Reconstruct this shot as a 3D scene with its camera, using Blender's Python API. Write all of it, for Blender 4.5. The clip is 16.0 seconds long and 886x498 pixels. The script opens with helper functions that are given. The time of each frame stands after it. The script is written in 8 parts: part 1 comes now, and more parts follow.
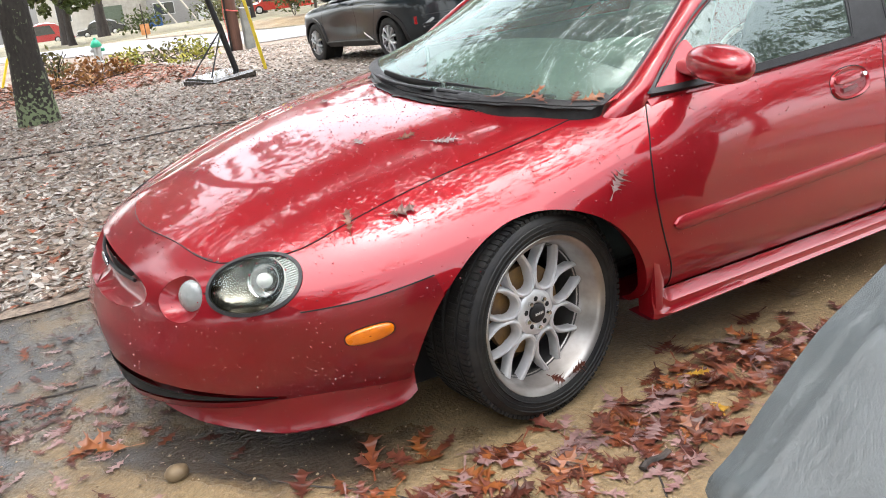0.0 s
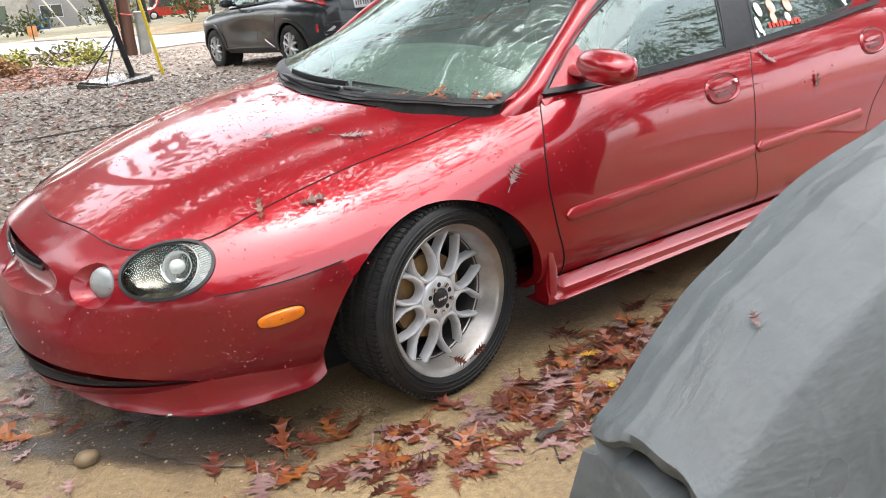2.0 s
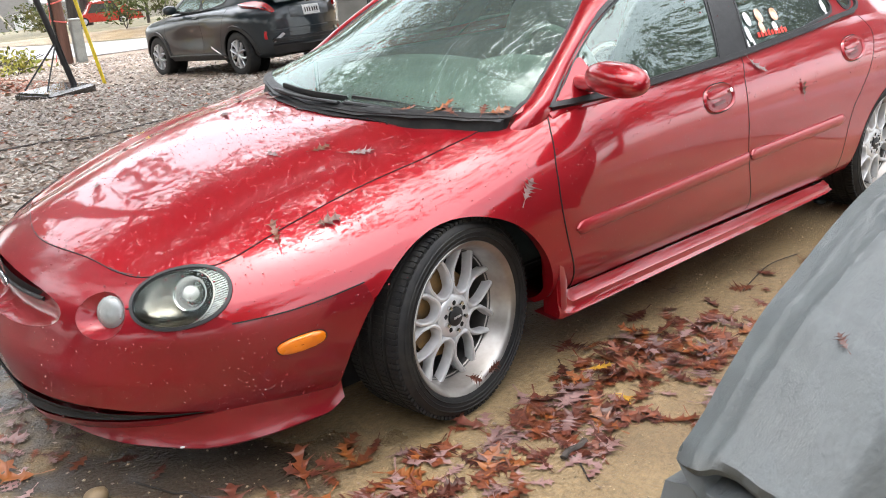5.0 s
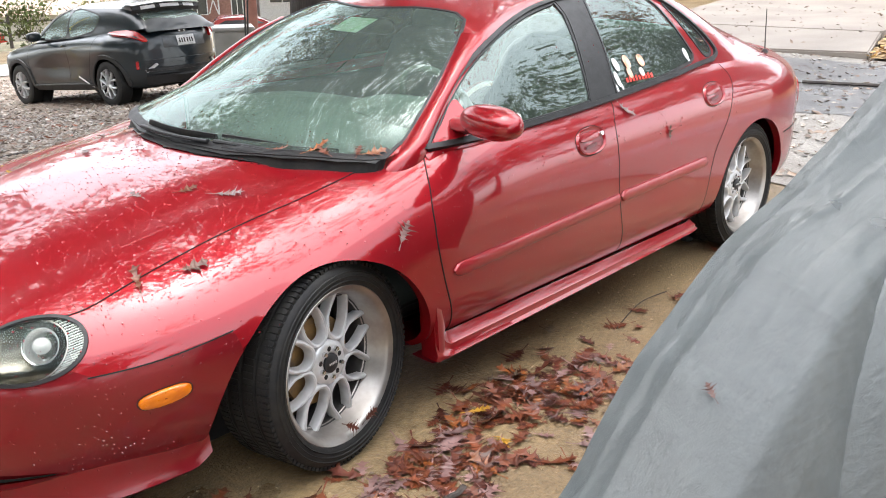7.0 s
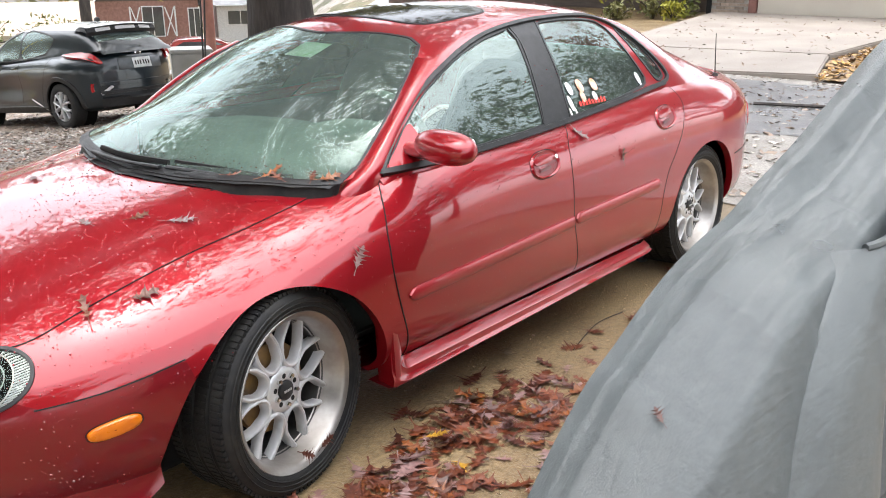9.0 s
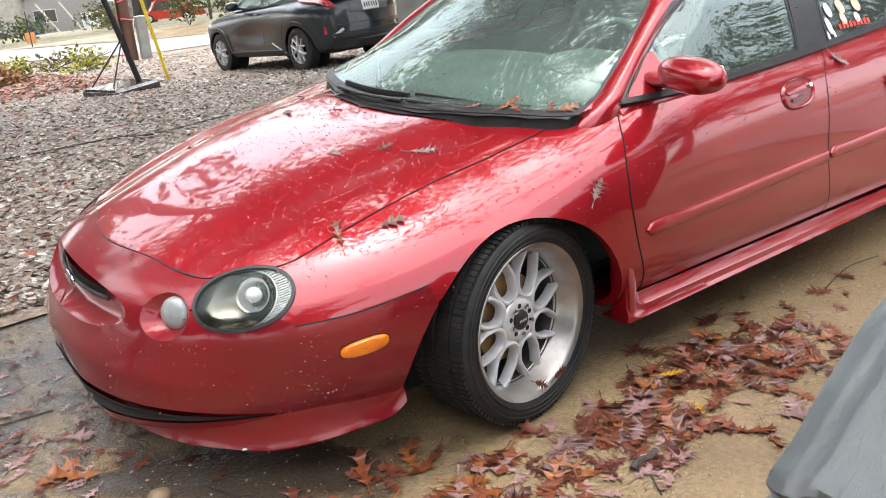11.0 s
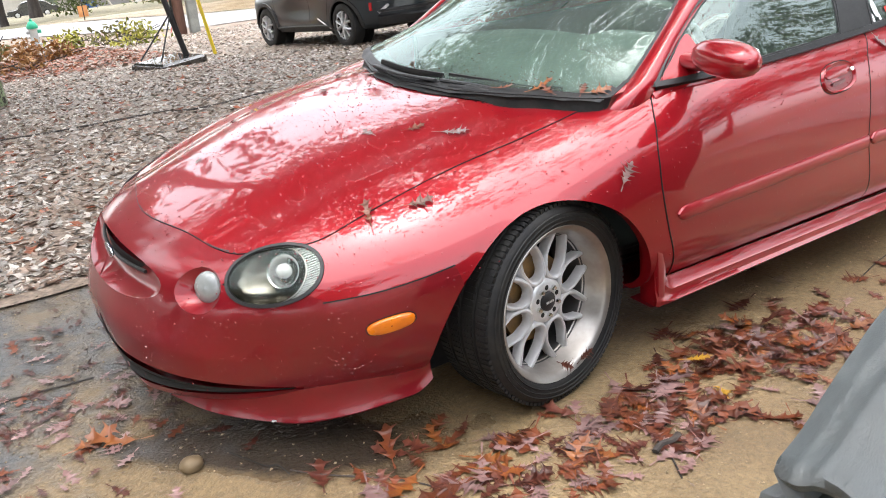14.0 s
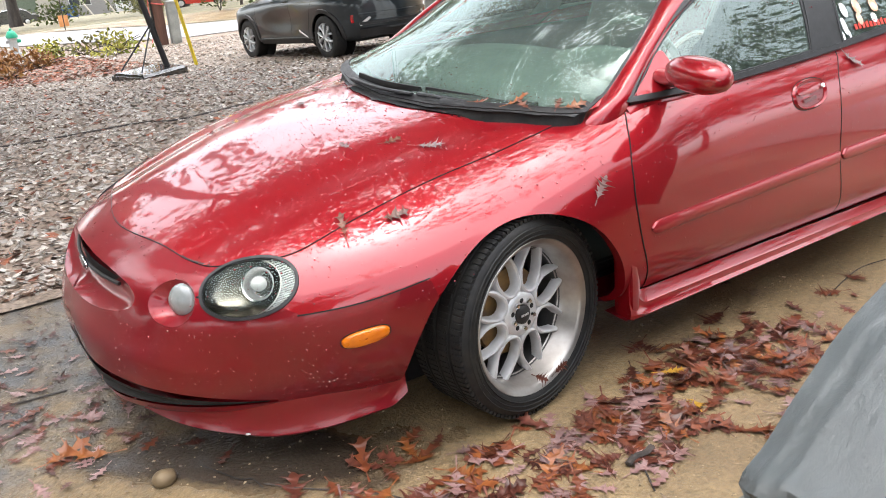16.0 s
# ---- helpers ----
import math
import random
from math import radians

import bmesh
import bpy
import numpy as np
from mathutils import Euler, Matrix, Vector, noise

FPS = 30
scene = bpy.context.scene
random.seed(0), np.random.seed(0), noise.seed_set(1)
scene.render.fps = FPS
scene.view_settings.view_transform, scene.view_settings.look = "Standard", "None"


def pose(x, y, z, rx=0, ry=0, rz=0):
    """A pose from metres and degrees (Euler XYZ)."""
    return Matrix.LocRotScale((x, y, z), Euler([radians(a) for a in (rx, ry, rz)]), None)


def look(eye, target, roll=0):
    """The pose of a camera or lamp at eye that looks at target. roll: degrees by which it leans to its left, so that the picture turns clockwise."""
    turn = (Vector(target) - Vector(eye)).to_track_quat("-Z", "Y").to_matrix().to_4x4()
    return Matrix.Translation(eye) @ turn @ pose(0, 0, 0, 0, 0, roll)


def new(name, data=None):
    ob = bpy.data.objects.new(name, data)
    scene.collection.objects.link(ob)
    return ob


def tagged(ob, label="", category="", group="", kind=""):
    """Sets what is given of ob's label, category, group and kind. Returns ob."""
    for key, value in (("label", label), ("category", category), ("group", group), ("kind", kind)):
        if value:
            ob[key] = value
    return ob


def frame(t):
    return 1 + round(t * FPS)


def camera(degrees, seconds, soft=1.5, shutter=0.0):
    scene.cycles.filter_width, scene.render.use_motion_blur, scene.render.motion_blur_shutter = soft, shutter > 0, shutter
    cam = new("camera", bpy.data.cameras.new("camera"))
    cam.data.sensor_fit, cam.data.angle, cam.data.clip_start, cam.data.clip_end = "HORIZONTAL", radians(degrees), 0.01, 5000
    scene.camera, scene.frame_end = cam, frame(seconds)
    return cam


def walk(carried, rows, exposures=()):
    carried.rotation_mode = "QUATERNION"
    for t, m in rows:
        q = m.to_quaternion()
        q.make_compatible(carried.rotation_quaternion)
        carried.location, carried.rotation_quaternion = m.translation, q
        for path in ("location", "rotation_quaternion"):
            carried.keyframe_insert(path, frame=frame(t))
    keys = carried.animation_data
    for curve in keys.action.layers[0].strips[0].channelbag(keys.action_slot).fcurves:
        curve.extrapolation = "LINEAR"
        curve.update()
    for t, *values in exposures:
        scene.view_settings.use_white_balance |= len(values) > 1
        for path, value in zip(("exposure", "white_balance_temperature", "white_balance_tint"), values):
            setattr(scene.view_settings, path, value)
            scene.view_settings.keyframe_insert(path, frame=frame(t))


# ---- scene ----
cam = camera(54.0, 16.0, soft=1.0)
PATH = [
    (0, (-1.308, -2.831, 1.514), (-0.465, -1.181, 0.762), -5.5),
    (0.5, (-1.365, -2.835, 1.524), (-0.493, -1.198, 0.773), -5.0),
    (1, (-1.411, -2.861, 1.517), (-0.36, -1.339, 0.756), -2.6),
    (1.5, (-1.42, -2.905, 1.511), (-0.353, -1.388, 0.762), -2.8),
    (2, (-1.406, -2.957, 1.502), (-0.364, -1.42, 0.759), -3.0),
    (2.5, (-1.456, -2.908, 1.515), (-0.402, -1.367, 0.8), -3.0),
    (3, (-1.508, -2.881, 1.544), (-0.458, -1.34, 0.82), -2.9),
    (3.5, (-1.57, -2.806, 1.545), (-0.467, -1.309, 0.808), -2.5),
    (6, (-1.533, -2.738, 1.53), (-0.369, -1.295, 0.78), -2.8),
    (6.5, (-1.523, -2.707, 1.537), (-0.313, -1.307, 0.778), -2.1),
    (7, (-1.495, -2.74, 1.547), (-0.127, -1.448, 0.869), -0.3),
    (7.5, (-1.468, -2.76, 1.581), (-0.03, -1.525, 0.942), 1.0),
    (8, (-1.472, -2.779, 1.581), (-0.032, -1.545, 0.948), 0.6),
    (8.5, (-1.475, -2.75, 1.539), (-0.021, -1.521, 0.926), -0.1),
    (9, (-1.479, -2.754, 1.56), (-0.041, -1.517, 0.926), 0.0),
    (9.5, (-1.503, -2.731, 1.533), (-0.141, -1.429, 0.862), -1.0),
    (10, (-1.516, -2.686, 1.532), (-0.28, -1.284, 0.819), -2.3),
    (10.2, (-1.533, -2.678, 1.532), (-0.344, -1.236, 0.82), -2.8),
    (12.3, (-1.519, -2.738, 1.546), (-0.564, -1.17, 0.753), -4.6),
    (12.5, (-1.523, -2.729, 1.551), (-0.568, -1.163, 0.754), -4.5),
    (13, (-1.523, -2.733, 1.539), (-0.57, -1.16, 0.754), -4.4),
    (13.5, (-1.511, -2.731, 1.548), (-0.563, -1.158, 0.757), -4.2),
    (14, (-1.503, -2.741, 1.55), (-0.553, -1.168, 0.76), -4.1),
    (14.5, (-1.499, -2.746, 1.545), (-0.538, -1.176, 0.764), -3.8),
    (15, (-1.492, -2.757, 1.549), (-0.521, -1.189, 0.777), -3.7),
    (15.5, (-1.492, -2.77, 1.553), (-0.511, -1.204, 0.789), -3.5),
    (16, (-1.49, -2.759, 1.556), (-0.499, -1.201, 0.789), -3.4),
]
walk(cam, [(t, look(eye, target, roll)) for t, eye, target, roll in PATH], ((0, 1.93), (16, 1.93)))

# ---- daylight: overcast, wet, with a soft high sun ----
world = bpy.data.worlds.new("overcast")
scene.world = world
world.use_nodes = True
wn = world.node_tree.nodes
sky = wn.new("ShaderNodeTexSky")
sky.sky_type, sky.sun_disc = "NISHITA", False
sky.sun_elevation, sky.sun_rotation = radians(80), radians(20)
sky.air_density, sky.dust_density, sky.ozone_density = 1.0, 2.5, 1.0
soften = wn.new("ShaderNodeHueSaturation")
soften.inputs["Saturation"].default_value = 0.25
world.node_tree.links.new(sky.outputs[0], soften.inputs["Color"])
world.node_tree.links.new(soften.outputs[0], wn["Background"].inputs["Color"])
wn["Background"].inputs["Strength"].default_value = 0.20
sun_data = bpy.data.lights.new("sun", "SUN")
sun_data.energy, sun_data.angle, sun_data.color = 0.7, radians(100), (1.0, 0.985, 0.97)
sun = new("sun", sun_data)
sun.matrix_world = look((1.1, 3.0, 18), (0, 0, 0))

# ---- small helpers ----
def part(name, data, material, parent=None, label="", smooth=True, weld=False):
    """Links a bmesh, or (verts, faces), as one mesh object, under a thing or a part where one is given."""
    me = bpy.data.meshes.new(name)
    if isinstance(data, bmesh.types.BMesh):
        data.to_mesh(me)
        data.free()
    else:
        me.from_pydata([tuple(map(float, v)) for v in data[0]], [], [tuple(int(i) for i in f) for f in data[1]])
    if smooth:
        me.polygons.foreach_set("use_smooth", [True] * len(me.polygons))
        me.set_sharp_from_angle(angle=radians(38))
    me.materials.append(material)
    me.update()
    ob = new(name, me)
    if parent is not None:
        ob.parent = parent
    if label:
        tagged(ob, label)
    return ob


def thing(name, label, category, group="", at=(0, 0, 0), turn=0):
    ob = new(name)
    ob.empty_display_size = 0.1
    ob.location, ob.rotation_euler = at, (0, 0, radians(turn))
    return tagged(ob, label, category, group)


def join(*pieces):
    """Joins (verts, faces) pairs into one pair."""
    vs, fs, n = [], [], 0
    for v, f in pieces:
        vs.extend(map(tuple, v))
        fs.extend([tuple(i + n for i in q) for q in f])
        n += len(v)
    return vs, fs


def grid(p, close_u=False, close_v=False):
    """(verts, faces) of an array of points, rows by columns."""
    p = np.asarray(p, float)
    n, m = p.shape[:2]
    f = [(i * m + j, ((i + 1) % n) * m + j, ((i + 1) % n) * m + (j + 1) % m, i * m + (j + 1) % m)
         for i in range(n if close_u else n - 1) for j in range(m if close_v else m - 1)]
    return p.reshape(-1, 3), f


def box(x0, x1, y0, y1, z0, z1, bevel=0.0):
    bm = bmesh.new()
    bmesh.ops.create_cube(bm, size=1)
    for v in bm.verts:
        v.co = ((x0 + x1) / 2 + v.co.x * (x1 - x0), (y0 + y1) / 2 + v.co.y * (y1 - y0), (z0 + z1) / 2 + v.co.z * (z1 - z0))
    if bevel:
        bmesh.ops.bevel(bm, geom=bm.edges[:], offset=bevel, segments=2, affect="EDGES")
    return bm


def lathe(profile, n=48, axis="y"):
    """Turns (radius, along) pairs round an axis through the origin."""
    a = np.linspace(0, 2 * np.pi, n, endpoint=False)
    pr = np.array(profile, float)
    r, h = pr[:, 0][:, None], pr[:, 1][:, None] + 0 * a[None]
    c, s = r * np.cos(a)[None], r * np.sin(a)[None]
    p = {"y": (c, h, s), "z": (c, s, h), "x": (h, c, s)}[axis]
    return grid(np.stack(p, -1), close_v=True)


def tube(points, radius, n=8, cap=True, flat=1.0):
    """A tube along points; radius a number or one for each point."""
    p = np.array(points, float)
    rad = np.broadcast_to(np.asarray(radius, float), (len(p),))
    tan = np.gradient(p, axis=0)
    tan /= np.linalg.norm(tan, axis=1)[:, None] + 1e-12
    ref = np.array([0, 0, 1.0]) if abs(tan[:, 2]).mean() < 0.85 else np.array([1.0, 0, 0])
    u = np.cross(tan, ref)
    u /= np.linalg.norm(u, axis=1)[:, None] + 1e-12
    v = np.cross(u, tan)
    a = np.linspace(0, 2 * np.pi, n, endpoint=False)
    ring = p[:, None] + rad[:, None, None] * (np.cos(a)[None, :, None] * u[:, None] + flat * np.sin(a)[None, :, None] * v[:, None])
    vs, fs = grid(ring, close_v=True)
    if cap:
        fs = fs + [tuple(range(n)), tuple(range((len(p) - 1) * n + n - 1, (len(p) - 1) * n - 1, -1))]
    return vs, fs


def moved(vf, m):
    return [tuple(m @ Vector(v)) for v in vf[0]], vf[1]


def blob(rx, ry, rz, k=2.0, n=20, m=14):
    """A rounded body; k above 2 makes it boxier."""
    u, v = np.linspace(0, 2 * np.pi, n, endpoint=False), np.linspace(-np.pi / 2, np.pi / 2, m)
    e = 2 / k
    def sp(x):
        return np.sign(x) * np.abs(x) ** e
    return grid(np.stack([rx * sp(np.cos(v))[:, None] * sp(np.cos(u))[None], ry * sp(np.cos(v))[:, None] * sp(np.sin(u))[None],
                          rz * sp(np.sin(v))[:, None] + 0 * u[None]], -1), close_v=True)


# ---- materials ----
def surface(name, color, rough=0.6, metal=0.0, second=None, scale=8.0, mix=(0.35, 0.65), vary=0.12, grain=60.0, bump=0.0,
            bump_scale=80.0, coat=0.0, rand=0.0, spec=0.5, rough_vary=0.12, stretch=(1, 1, 1), trans=0.0, island=0.0, coat_ior=1.6):
    """A procedural surface: two colours mixed by large noise, fine grain, varied gloss and relief."""
    m = bpy.data.materials.new(name)
    m.use_nodes = True
    n, l = m.node_tree.nodes, m.node_tree.links
    b = n["Principled BSDF"]
    tc = n.new("ShaderNodeTexCoord")
    mp = n.new("ShaderNodeMapping")
    mp.inputs["Scale"].default_value = stretch
    l.new(tc.outputs["Object"], mp.inputs["Vector"])
    big, fine = n.new("ShaderNodeTexNoise"), n.new("ShaderNodeTexNoise")
    for t, s, d in ((big, scale, 6), (fine, grain, 4)):
        t.inputs["Scale"].default_value, t.inputs["Detail"].default_value = s, d
        l.new(mp.outputs[0], t.inputs["Vector"])
    ramp = n.new("ShaderNodeMapRange")
    ramp.inputs["From Min"].default_value, ramp.inputs["From Max"].default_value = mix
    l.new(big.outputs["Fac"], ramp.inputs["Value"])
    cm = n.new("ShaderNodeMix")
    cm.data_type = "RGBA"
    cm.inputs["A"].default_value = (*color, 1)
    cm.inputs["B"].default_value = (*(second or tuple(c * 0.75 for c in color)), 1)
    l.new(ramp.outputs[0], cm.inputs["Factor"])
    hs = n.new("ShaderNodeHueSaturation")
    vr = n.new("ShaderNodeMapRange")
    vr.inputs["To Min"].default_value, vr.inputs["To Max"].default_value = 1 - vary * 2, 1 + vary * 2
    l.new(fine.outputs["Fac"], vr.inputs["Value"])
    value = vr.outputs[0]
    for amount, node, out in ((rand, "ShaderNodeObjectInfo", "Random"), (island, "ShaderNodeNewGeometry", "Random Per Island")):
        if amount:
            oi, orr, mu = n.new(node), n.new("ShaderNodeMapRange"), n.new("ShaderNodeMath")
            orr.inputs["To Min"].default_value, orr.inputs["To Max"].default_value = 1 - amount, 1 + amount
            mu.operation = "MULTIPLY"
            l.new(oi.outputs[out], orr.inputs["Value"])
            l.new(value, mu.inputs[0]), l.new(orr.outputs[0], mu.inputs[1])
            value = mu.outputs[0]
    l.new(value, hs.inputs["Value"])
    l.new(cm.outputs["Result"], hs.inputs["Color"])
    l.new(hs.outputs[0], b.inputs["Base Color"])
    rr = n.new("ShaderNodeMapRange")
    rr.inputs["To Min"].default_value, rr.inputs["To Max"].default_value = max(0.02, rough - rough_vary), min(1, rough + rough_vary)
    l.new(big.outputs["Fac"], rr.inputs["Value"])
    l.new(rr.outputs[0], b.inputs["Roughness"])
    b.inputs["Metallic"].default_value = metal
    b.inputs["Specular IOR Level"].default_value = spec
    b.inputs["Coat Weight"].default_value, b.inputs["Coat Roughness"].default_value = coat, 0.04
    b.inputs["Coat IOR"].default_value = coat_ior
    b.inputs["Transmission Weight"].default_value = trans
    if bump:
        bt, bp = n.new("ShaderNodeTexNoise"), n.new("ShaderNodeBump")
        bt.inputs["Scale"].default_value, bt.inputs["Detail"].default_value = bump_scale, 5
        l.new(mp.outputs[0], bt.inputs["Vector"])
        bp.inputs["Strength"].default_value, bp.inputs["Distance"].default_value = 1.0, bump
        l.new(bt.outputs["Fac"], bp.inputs["Height"])
        l.new(bp.outputs[0], b.inputs["Normal"])
    return m


def rain(m, scale=55.0, size=0.20, height=0.0012, keep=0.45):
    """Adds beads of rain to a material: rounded relief with clear gloss on a share of scattered cells."""
    n, l = m.node_tree.nodes, m.node_tree.links
    b = n["Principled BSDF"]
    tc, vo, mr, gt, mu, bp = (n.new("ShaderNode" + k) for k in ("TexCoord", "TexVoronoi", "MapRange", "Math", "Math", "Bump"))
    vo.inputs["Scale"].default_value = scale
    l.new(tc.outputs["Object"], vo.inputs["Vector"])
    mr.interpolation_type = "SMOOTHERSTEP"
    mr.inputs["From Min"].default_value, mr.inputs["From Max"].default_value = size, 0.0
    l.new(vo.outputs["Distance"], mr.inputs["Value"])
    sp = n.new("ShaderNodeSeparateColor")
    l.new(vo.outputs["Color"], sp.inputs[0])
    gt.operation, mu.operation = "LESS_THAN", "MULTIPLY"
    gt.inputs[1].default_value = keep
    l.new(sp.outputs[0], gt.inputs[0])
    l.new(gt.outputs[0], mu.inputs[0]), l.new(mr.outputs[0], mu.inputs[1])
    bp.inputs["Strength"].default_value, bp.inputs["Distance"].default_value = 1.0, height
    l.new(mu.outputs[0], bp.inputs["Height"])
    for link in list(l):
        if link.to_node == b and link.to_socket.name == "Normal":
            l.new(link.from_socket, bp.inputs["Normal"])
    l.new(bp.outputs[0], b.inputs["Normal"])
    l.new(bp.outputs[0], b.inputs["Coat Normal"])
    return m


def glass(name, tint=(0.75, 0.85, 0.8), rough=0.0, drops=True, ior=1.9, film=0.0, relief=0.0015):
    """Thin tinted pane: mostly clear, with a mirror coat by the angle."""
    m = bpy.data.materials.new(name)
    m.use_nodes = True
    n, l = m.node_tree.nodes, m.node_tree.links
    n.remove(n["Principled BSDF"])
    tr, gl, fr, mx = (n.new("ShaderNode" + k) for k in ("BsdfTransparent", "BsdfGlossy", "Fresnel", "MixShader"))
    tr.inputs["Color"].default_value = (*tint, 1)
    gl.inputs["Roughness"].default_value = rough
    gl.inputs["Color"].default_value = (0.82, 0.96, 0.91, 1)
    fr.inputs["IOR"].default_value = ior
    l.new(fr.outputs[0], mx.inputs[0]), l.new(tr.outputs[0], mx.inputs[1]), l.new(gl.outputs[0], mx.inputs[2])
    out = mx.outputs[0]
    if film:
        # a thin milky film of water and dust
        df, fm = n.new("ShaderNodeBsdfDiffuse"), n.new("ShaderNodeMixShader")
        df.inputs["Color"].default_value = (0.50, 0.62, 0.57, 1)
        fm.inputs[0].default_value = film
        l.new(out, fm.inputs[1]), l.new(df.outputs[0], fm.inputs[2])
        out = fm.outputs[0]
    l.new(out, n["Material Output"].inputs["Surface"])
    if drops:
        tc, vo, mr, bp = (n.new("ShaderNode" + k) for k in ("TexCoord", "TexVoronoi", "MapRange", "Bump"))
        vo.inputs["Scale"].default_value = 70
        l.new(tc.outputs["Object"], vo.inputs["Vector"])
        mr.inputs["From Min"].default_value, mr.inputs["From Max"].default_value = 0.32, 0.0
        l.new(vo.outputs["Distance"], mr.inputs["Value"])
        bp.inputs["Distance"].default_value = relief
        l.new(mr.outputs[0], bp.inputs["Height"])
        l.new(bp.outputs[0], gl.inputs["Normal"])
    return m


RED = rain(surface("red_paint", (0.33, 0.008, 0.015), 0.36, metal=0.38, second=(0.31, 0.007, 0.014), scale=3, vary=0.05, grain=900, coat=1.0, rough_vary=0.04, coat_ior=1.68, spec=0.10), keep=0.5)
RED_SKIN = rain(surface("red_bumper_paint", (0.25, 0.008, 0.016), 0.42, metal=0.42, second=(0.20, 0.011, 0.016), scale=3, vary=0.06, grain=700, coat=0.9, coat_ior=1.5, spec=0.10), keep=0.35)
RED_SKIN.node_tree.nodes["Principled BSDF"].inputs["Coat Roughness"].default_value = 0.10
RED_TRIM = surface("red_moulding", (0.40, 0.012, 0.022), 0.38, metal=0.3, second=(0.36, 0.010, 0.019), scale=6, vary=0.05, coat=0.8)
BLACK = surface("black_plastic", (0.018, 0.018, 0.019), 0.45, scale=20, vary=0.15, bump=0.0004, bump_scale=400)
RUBBER = surface("tyre_rubber", (0.013, 0.013, 0.014), 0.55, second=(0.024, 0.023, 0.021), scale=14, vary=0.2, bump=0.0006, bump_scale=300, spec=0.25)
DARK = surface("dark_void", (0.006, 0.006, 0.006), 0.8, scale=5)
ALLOY = surface("silver_alloy", (0.70, 0.70, 0.71), 0.35, metal=0.45, second=(0.60, 0.60, 0.60), scale=12, vary=0.06, rough_vary=0.08)
LIP = surface("machined_lip", (0.43, 0.41, 0.39), 0.36, metal=0.9, second=(0.32, 0.295, 0.27), scale=9, vary=0.06)
CHROME = surface("chrome", (0.8, 0.8, 0.8), 0.1, metal=1.0, scale=10, vary=0.03, rough_vary=0.04)
GLASS = glass("wet_window_glass", (0.60, 0.72, 0.66), film=0.05, ior=2.3)
SCREEN = glass("wet_windscreen_glass", (0.64, 0.78, 0.70), film=0.10, ior=1.85, relief=0.0004)
LENS = glass("clear_lens", (0.93, 0.94, 0.91), 0.03, drops=False, ior=1.35)
AMBER = surface("amber_lens", (0.80, 0.21, 0.002), 0.3, second=(0.62, 0.14, 0.002), scale=30, vary=0.08, coat=0.3, bump=0.0006, bump_scale=160)
FROST = surface("frosted_lamp_lens", (0.24, 0.26, 0.26), 0.25, second=(0.32, 0.34, 0.33), scale=20, vary=0.08, coat=0.8)
INNER = surface("grey_green_trim", (0.26, 0.31, 0.275), 0.75, second=(0.22, 0.26, 0.235), scale=6, vary=0.08, bump=0.0005, bump_scale=500)
WHITE = surface("white_vinyl", (0.78, 0.78, 0.78), 0.5, scale=10, vary=0.04)
ORANGE = surface("orange_vinyl", (0.8, 0.28, 0.14), 0.5, second=(0.85, 0.62, 0.5), scale=30, vary=0.05)
SIGNRED = surface("red_vinyl", (0.72, 0.05, 0.03), 0.5, scale=10, vary=0.04)

# ---- ground: the drive is level, the yard falls to the street ----
def fall(x, y):
    x, y = np.asarray(x, float), np.asarray(y, float)
    g = np.clip(1 - (x - 5 - 0.7 * np.maximum(0, y - 3)) / 8, 0, 1)
    g = g * g * (3 - 2 * g)
    d = np.maximum(0, np.minimum(y, 25) - 1.6)
    slope = (-0.108 * d * d / (d + 1.5) - 0.100 * np.maximum(0, y - 31)) * g + 0.02 * np.clip(x - 6, 0, 16) * (1 - g)
    slope = slope - 0.11 * np.exp(-((x - 5.2) ** 2 + (y - 11.3) ** 2) / 18)
    return slope + 0.012 * np.sin(x * 1.7 + y) * np.clip(d, 0, 1)


def sheet(xs, ys, lift=0.0, ripple=0.0):
    X, Y = np.meshgrid(xs, ys, indexing="ij")
    return grid(np.stack([X, Y, fall(X, Y) + lift], -1))


def spread(lo, hi, far, n, m):
    """Even steps between lo and hi, growing steps out to far."""
    inner = np.linspace(lo, hi, n)
    g = np.geomspace(1, far, m)
    return np.unique(np.r_[lo - g, inner, hi + g])


DIRT = surface("wet_tan_drive", (0.295, 0.210, 0.110), 0.38, second=(0.155, 0.107, 0.058), scale=1.6, vary=0.3, grain=45, bump=0.006, bump_scale=90, mix=(0.3, 0.7))


